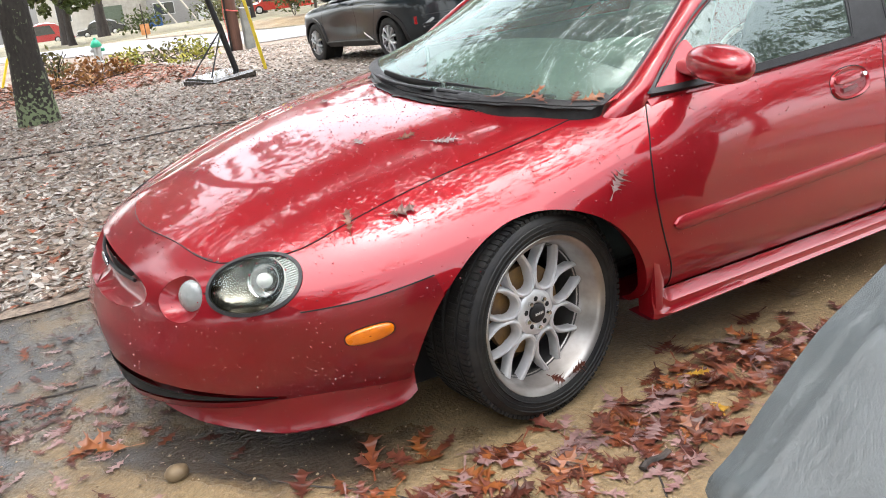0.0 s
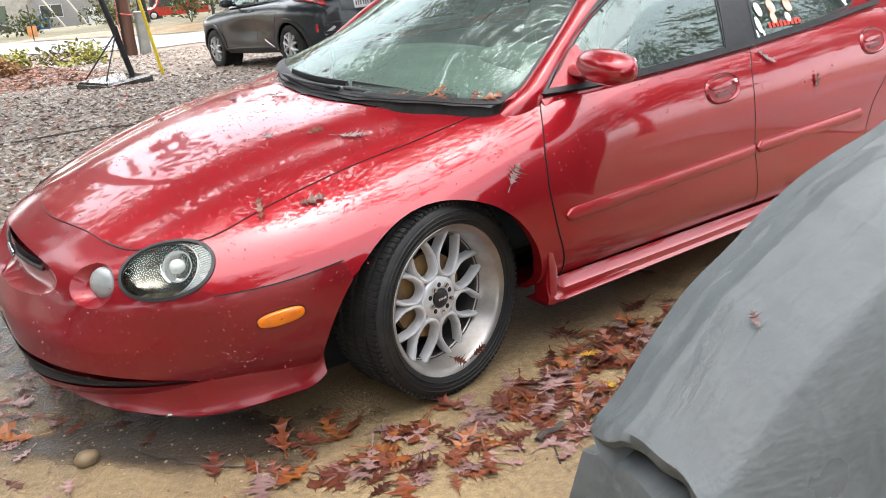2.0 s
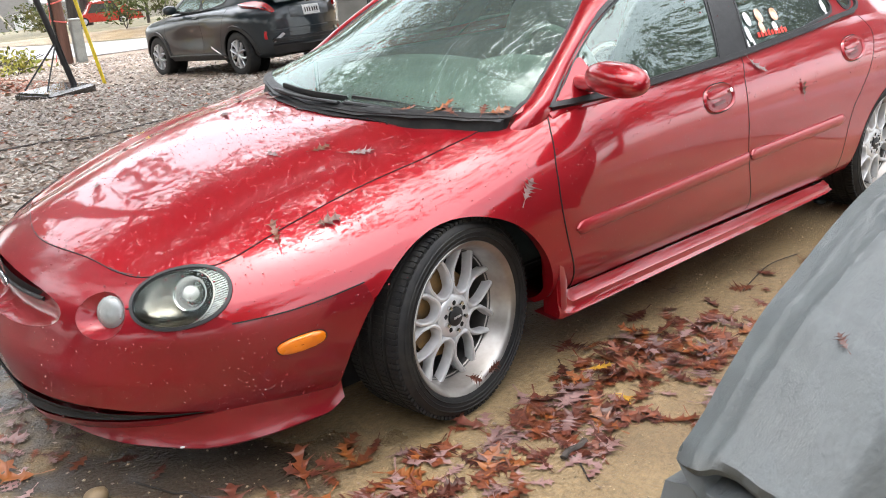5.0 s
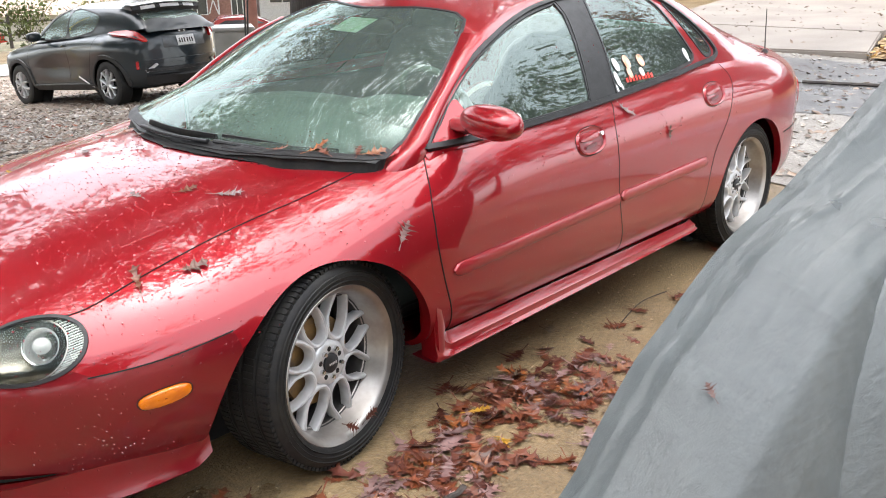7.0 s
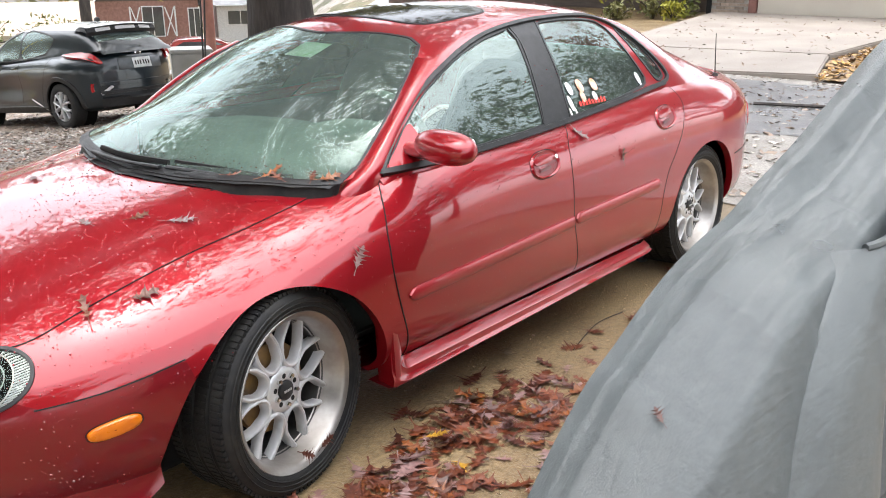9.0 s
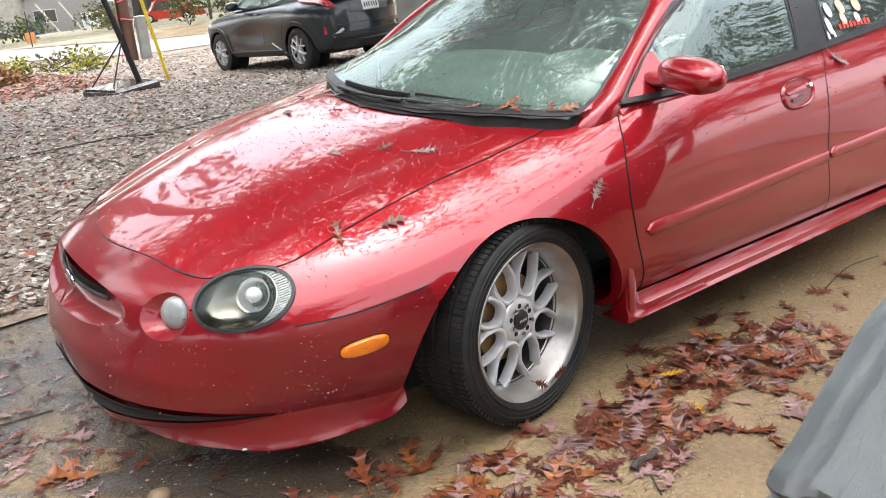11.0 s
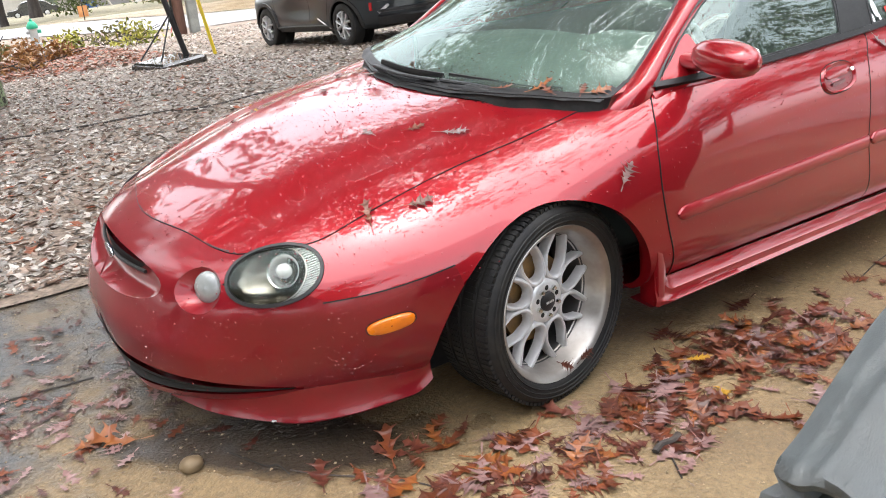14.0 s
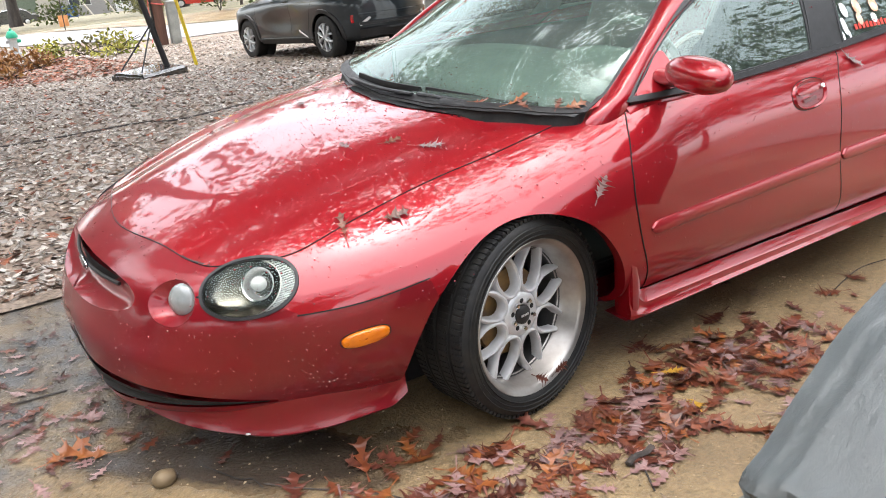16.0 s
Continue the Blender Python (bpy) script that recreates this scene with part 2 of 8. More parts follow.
def wet_or_shaded(m, cx, cy, turn, long, wide, colour):
    """Adds a dark puddled stain with a ragged outline, whose colour can also hold shade, to a ground material."""
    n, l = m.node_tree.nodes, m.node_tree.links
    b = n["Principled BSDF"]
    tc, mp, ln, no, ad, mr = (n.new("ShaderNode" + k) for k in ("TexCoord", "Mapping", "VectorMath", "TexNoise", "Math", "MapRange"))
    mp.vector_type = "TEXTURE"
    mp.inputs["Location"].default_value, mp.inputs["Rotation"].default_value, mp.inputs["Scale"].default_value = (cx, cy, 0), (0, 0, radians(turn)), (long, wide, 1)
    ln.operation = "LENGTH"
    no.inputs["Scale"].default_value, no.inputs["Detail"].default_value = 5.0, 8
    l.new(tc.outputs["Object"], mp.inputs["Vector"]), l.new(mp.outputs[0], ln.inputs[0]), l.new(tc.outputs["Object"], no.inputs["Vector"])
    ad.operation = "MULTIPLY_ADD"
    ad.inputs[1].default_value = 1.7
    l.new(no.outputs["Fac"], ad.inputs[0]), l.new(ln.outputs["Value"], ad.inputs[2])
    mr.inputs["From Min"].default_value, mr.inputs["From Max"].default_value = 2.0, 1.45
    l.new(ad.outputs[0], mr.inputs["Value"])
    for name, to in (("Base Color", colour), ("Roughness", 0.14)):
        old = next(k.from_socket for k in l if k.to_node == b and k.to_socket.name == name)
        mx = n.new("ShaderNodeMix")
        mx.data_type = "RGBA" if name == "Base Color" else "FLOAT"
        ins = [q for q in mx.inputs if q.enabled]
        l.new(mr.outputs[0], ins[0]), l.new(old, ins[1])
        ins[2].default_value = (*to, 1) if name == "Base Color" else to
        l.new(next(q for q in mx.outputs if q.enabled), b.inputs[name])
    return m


# wet drip stain under the nose, with the bumper's shade painted into its colour
wet_or_shaded(DIRT, -0.82, -0.56, -38, 0.62, 0.20, (0.044, 0.032, 0.022))
# grey wet paving at the front
wet_or_shaded(DIRT, -2.95, 0.56, 0, 2.40, 1.05, (0.100, 0.098, 0.096))
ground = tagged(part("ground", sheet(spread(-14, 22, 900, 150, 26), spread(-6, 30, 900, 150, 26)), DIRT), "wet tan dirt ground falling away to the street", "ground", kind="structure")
# ---- form of the red sedan: smooth station curves along its length (x back, y across, z up) ----
def curve(xs, ys):
    """A smooth curve through stations, without overshoot."""
    xs, ys = np.array(xs, float), np.array(ys, float)
    d = np.diff(ys) / np.diff(xs)
    m = np.zeros(len(xs))
    m[0], m[-1] = d[0], d[-1]
    for i in range(1, len(xs) - 1):
        if d[i - 1] * d[i] > 0:
            m[i] = 2 * d[i - 1] * d[i] / (d[i - 1] + d[i])

    def at(x):
        x = np.clip(np.asarray(x, float), xs[0], xs[-1])
        i = np.clip(np.searchsorted(xs, x) - 1, 0, len(xs) - 2)
        h = xs[i + 1] - xs[i]
        t = (x - xs[i]) / h
        return ((1 + 2 * t) * (1 - t) ** 2 * ys[i] + t * (1 - t) ** 2 * h * m[i]
                + t * t * (3 - 2 * t) * ys[i + 1] + t * t * (t - 1) * h * m[i + 1])
    return at


NOSE, TAIL = -1.12, 3.87
car_top = curve([-1.12, -1.105, -1.06, -0.98, -0.84, -0.64, -0.43, -0.20, 0.1, 0.3, 0.45, 0.6, 0.8, 1.0, 1.6, 2.2, 2.6, 2.9, 3.3, 3.6, 3.76, 3.84, 3.87],
                [0.46, 0.535, 0.575, 0.612, 0.662, 0.728, 0.786, 0.834, 0.868, 0.893, 0.920, 0.962, 0.995, 1.010, 1.028, 1.052, 1.050, 1.012, 0.968, 0.948, 0.90, 0.83, 0.60])
car_mid = curve([-1.12, -0.8, -0.4, 0.4, 3.0, 3.97], [0.45, 0.46, 0.50, 0.53, 0.56, 0.56])
car_low = curve([-1.12, -1.112, -1.094, -1.06, -0.8, -0.4, 0.0, 0.5, 2.6, 3.4, 3.75, 3.87],
                [0.40, 0.31, 0.21, 0.145, 0.125, 0.14, 0.18, 0.20, 0.20, 0.21, 0.25, 0.45])
car_q = curve([-1.12, -0.8, -0.4, 0.0, 0.35, 0.7, 2.6, 3.1, 3.97], [2.0, 2.1, 2.15, 2.4, 3.6, 3.2, 3.2, 4.2, 3.4])
car_p = curve([-1.12, -0.4, 0.3, 0.75, 2.6, 3.4, 3.97], [2.3, 2.55, 3.1, 4.8, 4.8, 4.2, 4.0])
# the belt, where the door skin ends under the side glass
belt_z = curve([-0.2, 0.45, 0.6, 0.93, 1.41, 2.0, 2.4, 2.8, 3.3], [0.80, 0.868, 0.882, 0.893, 0.910, 0.945, 0.972, 0.985, 0.98])


def car_wide(x):
    x = np.asarray(x, float)
    f = np.clip((-0.03 - x) / (-0.03 - NOSE), 0, 1)
    r = np.clip((x - 2.75) / (TAIL - 2.75), 0, 1)
    return 0.925 * (1 - f ** 2.35) ** (1 / 2.2) * (1 - r ** 3.0) ** (1 / 2.6)


def body_point(x, s):
    """Half section: s 0 at the top's middle line, 0.6 at the widest height, 1 at the bottom's middle."""
    x, s = np.broadcast_arrays(np.asarray(x, float), np.asarray(s, float))
    w, zt, zm, zl = car_wide(x), car_top(x), car_mid(x), car_low(x)
    a = np.clip(s / 0.6, 0, 1) * np.pi / 2
    b = np.clip((s - 0.6) / 0.4, 0, 1) * np.pi / 2
    up = s <= 0.6
    y = np.where(up, np.sin(a) ** (2 / car_p(x)), np.cos(b) ** (2 / 9.0)) * w
    z = np.where(up, zm + (zt - zm) * np.cos(a) ** (2 / car_q(x)), zm - (zm - zl) * np.sin(b) ** (2 / 5.0))
    # the hood: a shallow hollow each side of its middle, and slight waves in the sheet
    hood = np.clip((x + 1.0) / 0.22, 0, 1) * np.clip((0.32 - x) / 0.25, 0, 1) * np.clip((0.70 - y) / 0.12, 0, 1) * np.clip((0.6 - s) / 0.15, 0, 1)
    hood = hood * hood * (3 - 2 * hood)
    z = z - hood * (0.010 * np.exp(-((y - 0.50 - 0.10 * x) / 0.075) ** 2) + 0.0011 * np.sin(9 * x + 5 * y) * np.sin(12 * y - 4 * x))
    tuck = np.clip((0.45 - z) / 0.32, 0, 1) ** 1.6
    y = y * (1 - tuck * (0.035 + 0.085 * np.clip((-0.2 - x) / 0.2, 0, 1)))
    # the bumper stands out below the nose
    low = np.clip((0.50 - z) / 0.16, 0, 1) * np.clip((-0.72 - x) / 0.32, 0, 1)
    return np.stack([x - 0.040 * low * low * (3 - 2 * low), y, z], -1)


roof_top = curve([-0.12, -0.08, 0.1, 0.35, 0.6, 0.85, 1.1, 1.3, 1.5, 1.9, 2.3, 2.6, 2.9, 3.15, 3.3],
                 [0.79, 0.81, 0.90, 1.02, 1.135, 1.240, 1.318, 1.348, 1.364, 1.370, 1.345, 1.285, 1.17, 1.06, 0.975])
# the rail: where the screen or roof turns into the side, from the cowl's end over the pillar to the tail
rail_y = curve([0.45, 0.6, 0.8, 1.0, 1.2, 1.4, 1.6, 1.9, 2.3, 2.6, 2.9, 3.15, 3.3], [0.742, 0.704, 0.648, 0.583, 0.520, 0.482, 0.468, 0.472, 0.485, 0.505, 0.53, 0.55, 0.56])
rail_z = curve([-0.12, 0.06, 0.2, 0.45, 0.6, 0.7, 0.8, 0.9, 1.0, 1.1, 1.2, 1.4, 1.6, 1.9, 2.3, 2.6, 2.9, 3.15, 3.3],
               [0.78, 0.838, 0.862, 0.882, 0.972, 1.04, 1.104, 1.16, 1.206, 1.238, 1.262, 1.293, 1.314, 1.322, 1.292, 1.226, 1.105, 1.02, 0.96])
roof_base = curve([-0.12, 0.1, 0.3, 0.45, 0.6, 0.93, 1.41, 2.0, 2.4, 2.8, 3.3], [0.70, 0.75, 0.79, 0.825, 0.862, 0.881, 0.898, 0.933, 0.958, 0.955, 0.92])


def body_wide(x, z):
    """Half width of the body at a height above its widest line."""
    h = np.clip((z - car_mid(x)) / (car_top(x) - car_mid(x)), 0, 1)
    return car_wide(x) * (1 - h ** car_q(x)) ** (1 / car_p(x))


def screen_wide(x):
    return 0.752 * (1 - np.clip((0.5 - x) / 0.62, 0, 1) ** 2.4) ** 0.5


def roof_wide(x):
    x = np.asarray(x, float)
    side = body_wide(x, roof_base(x)) - np.interp(x, [0.3, 0.55, 0.7, 2.7, 2.9], [0.012, 0.006, 0.002, 0.002, 0.008])
    return np.where(x < 0.42, np.minimum(screen_wide(x) + 0.015, side), side)


def roof_point(x, s):
    """Half section of the glasshouse: s 0 on the middle line, 0.6 on the rail, 1 at the belt."""
    x, s = np.broadcast_arrays(np.asarray(x, float), np.asarray(s, float))
    w, zt, zb = roof_wide(x), roof_top(x), roof_base(x)
    ry, rz = np.where(x < 0.45, screen_wide(x), rail_y(x)), rail_z(x)
    ry = np.minimum(ry, w - 0.008)
    a, b = np.clip(s / 0.6, 0, 1), np.clip((s - 0.6) / 0.4, 0, 1)
    up = s <= 0.6
    rz = np.minimum(rz, zt - 0.005)
    cy, cz = ry + 0.62 * (w - ry), zb + 0.62 * (rz - zb)
    y = np.where(up, ry * a, (1 - b) ** 2 * ry + 2 * b * (1 - b) * cy + b * b * w)
    z = np.where(up, zt - (zt - rz) * a ** 2.3, (1 - b) ** 2 * rz + 2 * b * (1 - b) * cz + b * b * zb)
    return np.stack([x, y, z], -1)


def stations(a, b, n, ends=0.0):
    """n stations from a to b, packed towards both ends as ends goes to 1."""
    u = np.linspace(0, 1, n)
    return a + (b - a) * ((1 - ends) * u + ends * (1 - np.cos(np.pi * u)) / 2)


def rows(form, xs, n):
    """Half sections at the stations xs, each resampled to n points of even spacing."""
    s = np.linspace(0, 1, 700)
    out = []
    for x in xs:
        p = form(np.full(700, x), s)
        d = np.r_[0, np.cumsum(np.linalg.norm(np.diff(p, axis=0), axis=1))]
        e = np.linspace(0, d[-1], n)
        out.append(np.stack([np.interp(e, d, p[:, k]) for k in range(3)], -1))
    return np.array(out)

# ---- the red sedan ----
from mathutils.bvhtree import BVHTree


class Shell:
    """A quad sheet from which outlined panels are cut along clean edges."""

    def __init__(self, half):
        right = half
        left = half[:, ::-1][:, :-1] * np.array([1, -1, 1])
        p = np.concatenate([left, right], axis=1)
        self.v, f = grid(p)
        self.f = np.array(f)
        e1, e2 = self.v[self.f[:, 2]] - self.v[self.f[:, 0]], self.v[self.f[:, 3]] - self.v[self.f[:, 1]]
        fn = np.cross(e1, e2)
        n = np.zeros_like(self.v)
        for k in range(4):
            np.add.at(n, self.f[:, k], fn)
        self.n = n / (np.linalg.norm(n, axis=1)[:, None] + 1e-12)
        self.tree = BVHTree.FromPolygons([tuple(q) for q in self.v], [tuple(int(i) for i in q) for q in self.f])

    def cut(self, fr, outline, depth=0.3, facing=0.02):
        """Cuts out what lies inside the outline, seen along the frame's third axis. Returns the panel's (verts, faces)."""
        o, u, v, n = fr
        d = self.v - o
        a, b, c = d @ u, d @ v, d @ n
        cen = self.v[self.f].mean(1) - o
        near = (np.abs(cen @ n) < depth) & (np.einsum("ij,j->i", self.n[self.f].mean(1), n) > facing)
        inside = near & within(cen @ u, cen @ v, outline)
        gone, kept = np.unique(self.f[inside]), np.unique(self.f[~inside])
        edge = np.intersect1d(gone, kept)
        for i in edge:
            pa, pb = nearest(a[i], b[i], outline)
            step = (pa - a[i]) * u + (pb - b[i]) * v
            if np.linalg.norm(step) < 0.06:
                side = self.n[i] @ n
                if abs(side) > 0.08:
                    step = step - n * (self.n[i] @ step) / side
                self.v[i] += np.clip(step, -0.05, 0.05)
        panel = self.f[inside]
        self.f = self.f[~inside]
        used, back = np.unique(panel, return_inverse=True)
        return self.v[used].copy(), back.reshape(panel.shape), self.n[used]

    def rest(self):
        used, back = np.unique(self.f, return_inverse=True)
        return self.v[used], back.reshape(self.f.shape)

    def drop(self, p, way):
        """The place and normal where a ray from p meets the uncut sheet."""
        loc, nor, _, _ = self.tree.ray_cast(Vector(p), Vector(way))
        if loc is None:
            loc, nor, _, _ = self.tree.find_nearest(Vector(p))
        nor = nor if nor.dot(Vector(way)) < 0 else -nor
        return np.array(loc), np.array(nor)


def within(a, b, outline):
    q = np.array(outline)
    r = np.roll(q, -1, axis=0)
    inside = np.zeros(len(a), bool)
    for (x0, y0), (x1, y1) in zip(q, r):
        if y0 != y1:
            inside ^= ((y0 > b) != (y1 > b)) & (a < (x1 - x0) * (b - y0) / (y1 - y0) + x0)
    return inside


def nearest(a, b, outline):
    q = np.array(outline)
    r = np.roll(q, -1, axis=0)
    t = np.clip((((a - q[:, 0]) * (r - q)[:, 0]) + ((b - q[:, 1]) * (r - q)[:, 1])) / (((r - q) ** 2).sum(1) + 1e-12), 0, 1)
    p = q + t[:, None] * (r - q)
    return p[np.argmin((p[:, 0] - a) ** 2 + (p[:, 1] - b) ** 2)]


def rounded(points, n=10, closed=True):
    """A smooth loop (or line) through points."""
    p = np.array(points, float)
    out = []
    m = len(p)
    for i in range(m if closed else m - 1):
        if closed:
            p0, p1, p2, p3 = p[i - 1], p[i], p[(i + 1) % m], p[(i + 2) % m]
        else:
            p0, p1, p2, p3 = p[max(i - 1, 0)], p[i], p[i + 1], p[min(i + 2, m - 1)]
        for t in np.linspace(0, 1, n, endpoint=False):
            out.append(0.5 * (2 * p1 + (p2 - p0) * t + (2 * p0 - 5 * p1 + 4 * p2 - p3) * t * t + (3 * p1 - p0 - 3 * p2 + p3) * t ** 3))
    if not closed:
        out.append(p[-1])
    return np.array(out)


def oval(ra, rb, n=64, k=2.0):
    t = np.linspace(0, 2 * np.pi, n, endpoint=False)
    return np.stack([ra * np.sign(np.cos(t)) * np.abs(np.cos(t)) ** (2 / k), rb * np.sign(np.sin(t)) * np.abs(np.sin(t)) ** (2 / k)], -1)


def frame_at(o, u, v):
    u, v = np.array(u, float), np.array(v, float)
    u /= np.linalg.norm(u)
    n = np.cross(u, v)
    n /= np.linalg.norm(n)
    return np.array(o, float), u, np.cross(n, u), n


def on_shell(shell, fr, line, far=2.5):
    """Places and normals on the sheet of 2D points of a frame."""
    o, u, v, n = fr
    got = [shell.drop(o + a * u + b * v + far * n, -n) for a, b in line]
    return np.array([g[0] for g in got]), np.array([g[1] for g in got])


def ribbon(p, nor, width, lift, thick=0.004, closed=False):
    """A thin raised strip along places on a sheet."""
    t = (np.roll(p, -1, 0) - np.roll(p, 1, 0)) if closed else np.gradient(p, axis=0)
    side = np.cross(t, nor)
    side /= np.linalg.norm(side, axis=1)[:, None] + 1e-12
    w = np.broadcast_to(np.asarray(width, float), (len(p),))[:, None] / 2
    ring = np.stack([p + side * w + nor * (lift - thick), p + side * w * 0.8 + nor * lift, p - side * w * 0.8 + nor * lift,
                     p - side * w + nor * (lift - thick)], 1)
    return grid(ring, close_u=closed)


def lifted(v, n, by):
    return v + n * by


SIDE = {-1: (np.zeros(3), np.array([1.0, 0, 0]), np.array([0, 0, 1.0]), np.array([0, -1.0, 0])),
        1: (np.zeros(3), np.array([1.0, 0, 0]), np.array([0, 0, 1.0]), np.array([0, 1.0, 0]))}
TOP = (np.zeros(3), np.array([1.0, 0, 0]), np.array([0, 1.0, 0]), np.array([0, 0, 1.0]))
FRONT = (np.zeros(3), np.array([0, 1.0, 0]), np.array([0, 0, 1.0]), np.array([-1.0, 0, 0]))

car = thing("car", "lowered metallic red sedan, wet with rain, oak leaves stuck on it", "car")
xs = np.unique(np.r_[stations(NOSE, -0.55, 60, 0.75), stations(-0.55, 3.2, 240), stations(3.2, TAIL, 50, 0.75)])
body = Shell(rows(body_point, xs, 110))
cabin = Shell(rows(roof_point, stations(-0.12, 3.3, 230, 0.3), 84))


def shut_line(name, shell, fr, line, width=0.008, closed=False, parent=None):
    p, n = on_shell(shell, fr, line)
    part("shut_line", ribbon(p, n, width, 0.0024, 0.004, closed), DARK, car)


# wheel openings
ARCH = {"front": (-0.015, 0.255, 0.402), "rear": (2.756, 0.30, 0.372)}
for s in (-1, 1):
    for ax, az, ar in ARCH.values():
        body.cut(SIDE[s], oval(ar, ar, 90) + (ax, az), depth=1.3)

# lamps, grille and scoops are opened through the skin
HEAD, FOG, head_skin, fog_skin = {}, {}, {}, {}
GRILLE = oval(0.385, 0.062, 80, 2.2) + (0, 0.514)
grille_skin = body.cut(FRONT, GRILLE, depth=1.2)
for s in (-1, 1):
    HEAD[s] = frame_at((-0.782, s * 0.641, 0.576), (0.21, s * 0.19, 0.047), (0.104, -s * 0.01, 0.16))
    if HEAD[s][3][0] > 0:
        HEAD[s] = HEAD[s][:3] + (-HEAD[s][3],)
    head_skin[s] = body.cut(HEAD[s], oval(0.138, 0.085, 70, 2.15), depth=0.2)
    FOG[s] = frame_at((-0.956, s * 0.495, 0.527), (0.052, s * 0.075, 0.0), (0.03, 0, 0.1))
    if FOG[s][3][0] > 0:
        FOG[s] = FOG[s][:3] + (-FOG[s][3],)
    fog_skin[s] = body.cut(FOG[s], oval(0.080, 0.062, 60), depth=0.15)

# hood
HOOD = [(-0.952, 0), (-0.940, 0.12), (-0.902, 0.281), (-0.868, 0.414), (-0.828, 0.508), (-0.746, 0.579), (-0.646, 0.648), (-0.505, 0.668), (-0.273, 0.677), (0.036, 0.680),
        (0.235, 0.688), (0.268, 0.676), (0.190, 0.592), (0.128, 0.495), (0.062, 0.364), (0.012, 0.19), (-0.008, 0)]
HOOD = rounded(HOOD + [(a, -b) for a, b in HOOD[::-1][1:-1]], 6)
v, f, n = body.cut(TOP, HOOD, depth=2)
part("hood", (lifted(v, n, 0.003), f), RED, car)
shut_line("hood_gap", body, TOP, HOOD, 0.0040, True)
for s in (-1, 1):
    shut_line("hood_gap", body, TOP, [(x, s * (0.686 + 0.22 * (x - 0.250))) for x in np.linspace(0.240, 0.320, 10)], 0.0045)
# black cowl between the hood and the screen, and the open cabin behind it
COWL = [(0.300, 0.684), (0.200, 0.588), (0.138, 0.490), (0.072, 0.36), (0.022, 0.19), (0.002, 0)]
COWL = COWL + [(a, -b) for a, b in COWL[::-1][1:]] + [(0.37, -0.690), (0.26, -0.52), (0.18, -0.30), (0.14, 0), (0.18, 0.30), (0.26, 0.52), (0.37, 0.690)]
v, f, n = body.cut(TOP, np.array(COWL), depth=2)
part("cowl", (lifted(v, n, 0.004), f), BLACK, car, "black plastic cowl under the wipers")
WELL = [(0.145, 0), (0.185, 0.30), (0.265, 0.52), (0.375, 0.690), (0.6, 0.70), (2.5, 0.68), (2.95, 0.5), (3.0, 0)]
body.cut(TOP, np.array(WELL + [(a, -b) for a, b in WELL[::-1][1:-1]]), depth=2, facing=0.5)
# the door skins end at the belt
OVER = [(x, float(belt_z(x))) for x in np.linspace(0.60, 2.55, 40)]
body.cut(SIDE[-1], np.array(OVER + [(2.55, 1.4), (0.60, 1.4)]), depth=1.5, facing=-2)
# the black weather strip along the hood's front edge
front_edge = [(-0.828, 0.508), (-0.868, 0.414), (-0.902, 0.281), (-0.940, 0.12), (-0.952, 0)]
p, n = on_shell(body, TOP, rounded(front_edge + [(a, -b) for a, b in front_edge[::-1][1:]], 10, False))
part("hood_seal", ribbon(p, n, 0.006, 0.003), BLACK, car)

# doors
FRONT_GAP = rounded([(0.515, 0.885), (0.498, 0.862), (0.452, 0.810), (0.412, 0.740), (0.402, 0.680), (0.406, 0.609), (0.441, 0.466), (0.478, 0.35), (0.495, 0.228)], 8, False)
MID_GAP = rounded([(1.53, 0.93), (1.515, 0.897), (1.475, 0.839), (1.462, 0.76), (1.464, 0.68), (1.475, 0.55), (1.51, 0.42), (1.54, 0.32), (1.54, 0.228)], 8, False)
REAR_GAP = rounded([(2.44, 1.0), (2.489, 0.978), (2.512, 0.93), (2.507, 0.88), (2.43, 0.757), (2.36, 0.67), (2.296, 0.586), (2.26, 0.45), (2.25, 0.30), (2.25, 0.228)], 8, False)
doors = {}
for s in (-1, 1):
    for name, a, b in (("front_door", FRONT_GAP, MID_GAP), ("rear_door", MID_GAP, REAR_GAP)):
        v, f, n = body.cut(SIDE[s], np.concatenate([a, b[::-1]]), depth=1.0)
        doors[name, s] = part(name, (lifted(v, n, 0.0015), f), RED, car)
    for line in (FRONT_GAP, MID_GAP, REAR_GAP):
        shut_line("gap", body, SIDE[s], line, 0.0045)
    shut_line("gap", body, SIDE[s], [(x, 0.228) for x in np.linspace(0.49, 2.26, 60)], 0.003)
    shut_line("gap", body, SIDE[s], rounded([(-0.70, 0.512), (-0.54, 0.53), (-0.35, 0.562)], 10, False), 0.0045)
    shut_line("gap", body, SIDE[s], rounded([(3.10, 0.55), (3.4, 0.56), (3.7, 0.56)], 8, False), 0.006)

# glass of the cabin
WS = rounded([(0.045, 0), (0.075, 0.28), (0.15, 0.50), (0.25, 0.66), (0.340, 0.728), (0.380, 0.728)], 10, False).tolist() + rounded([(0.395, 0.724), (0.511, 0.692), (0.658, 0.652), (0.829, 0.588), (0.95, 0.527), (1.03, 0.475)], 8, False).tolist() \
    + rounded([(1.053, 0.41), (1.015, 0.27), (0.965, 0.12), (0.945, 0)], 8, False).tolist()
WS = np.array(WS + [(a, -b) for a, b in WS[::-1][1:-1]])
v, f, n = cabin.cut(TOP, WS, depth=2)
near_by = [set() for _ in v]
count_of = {}
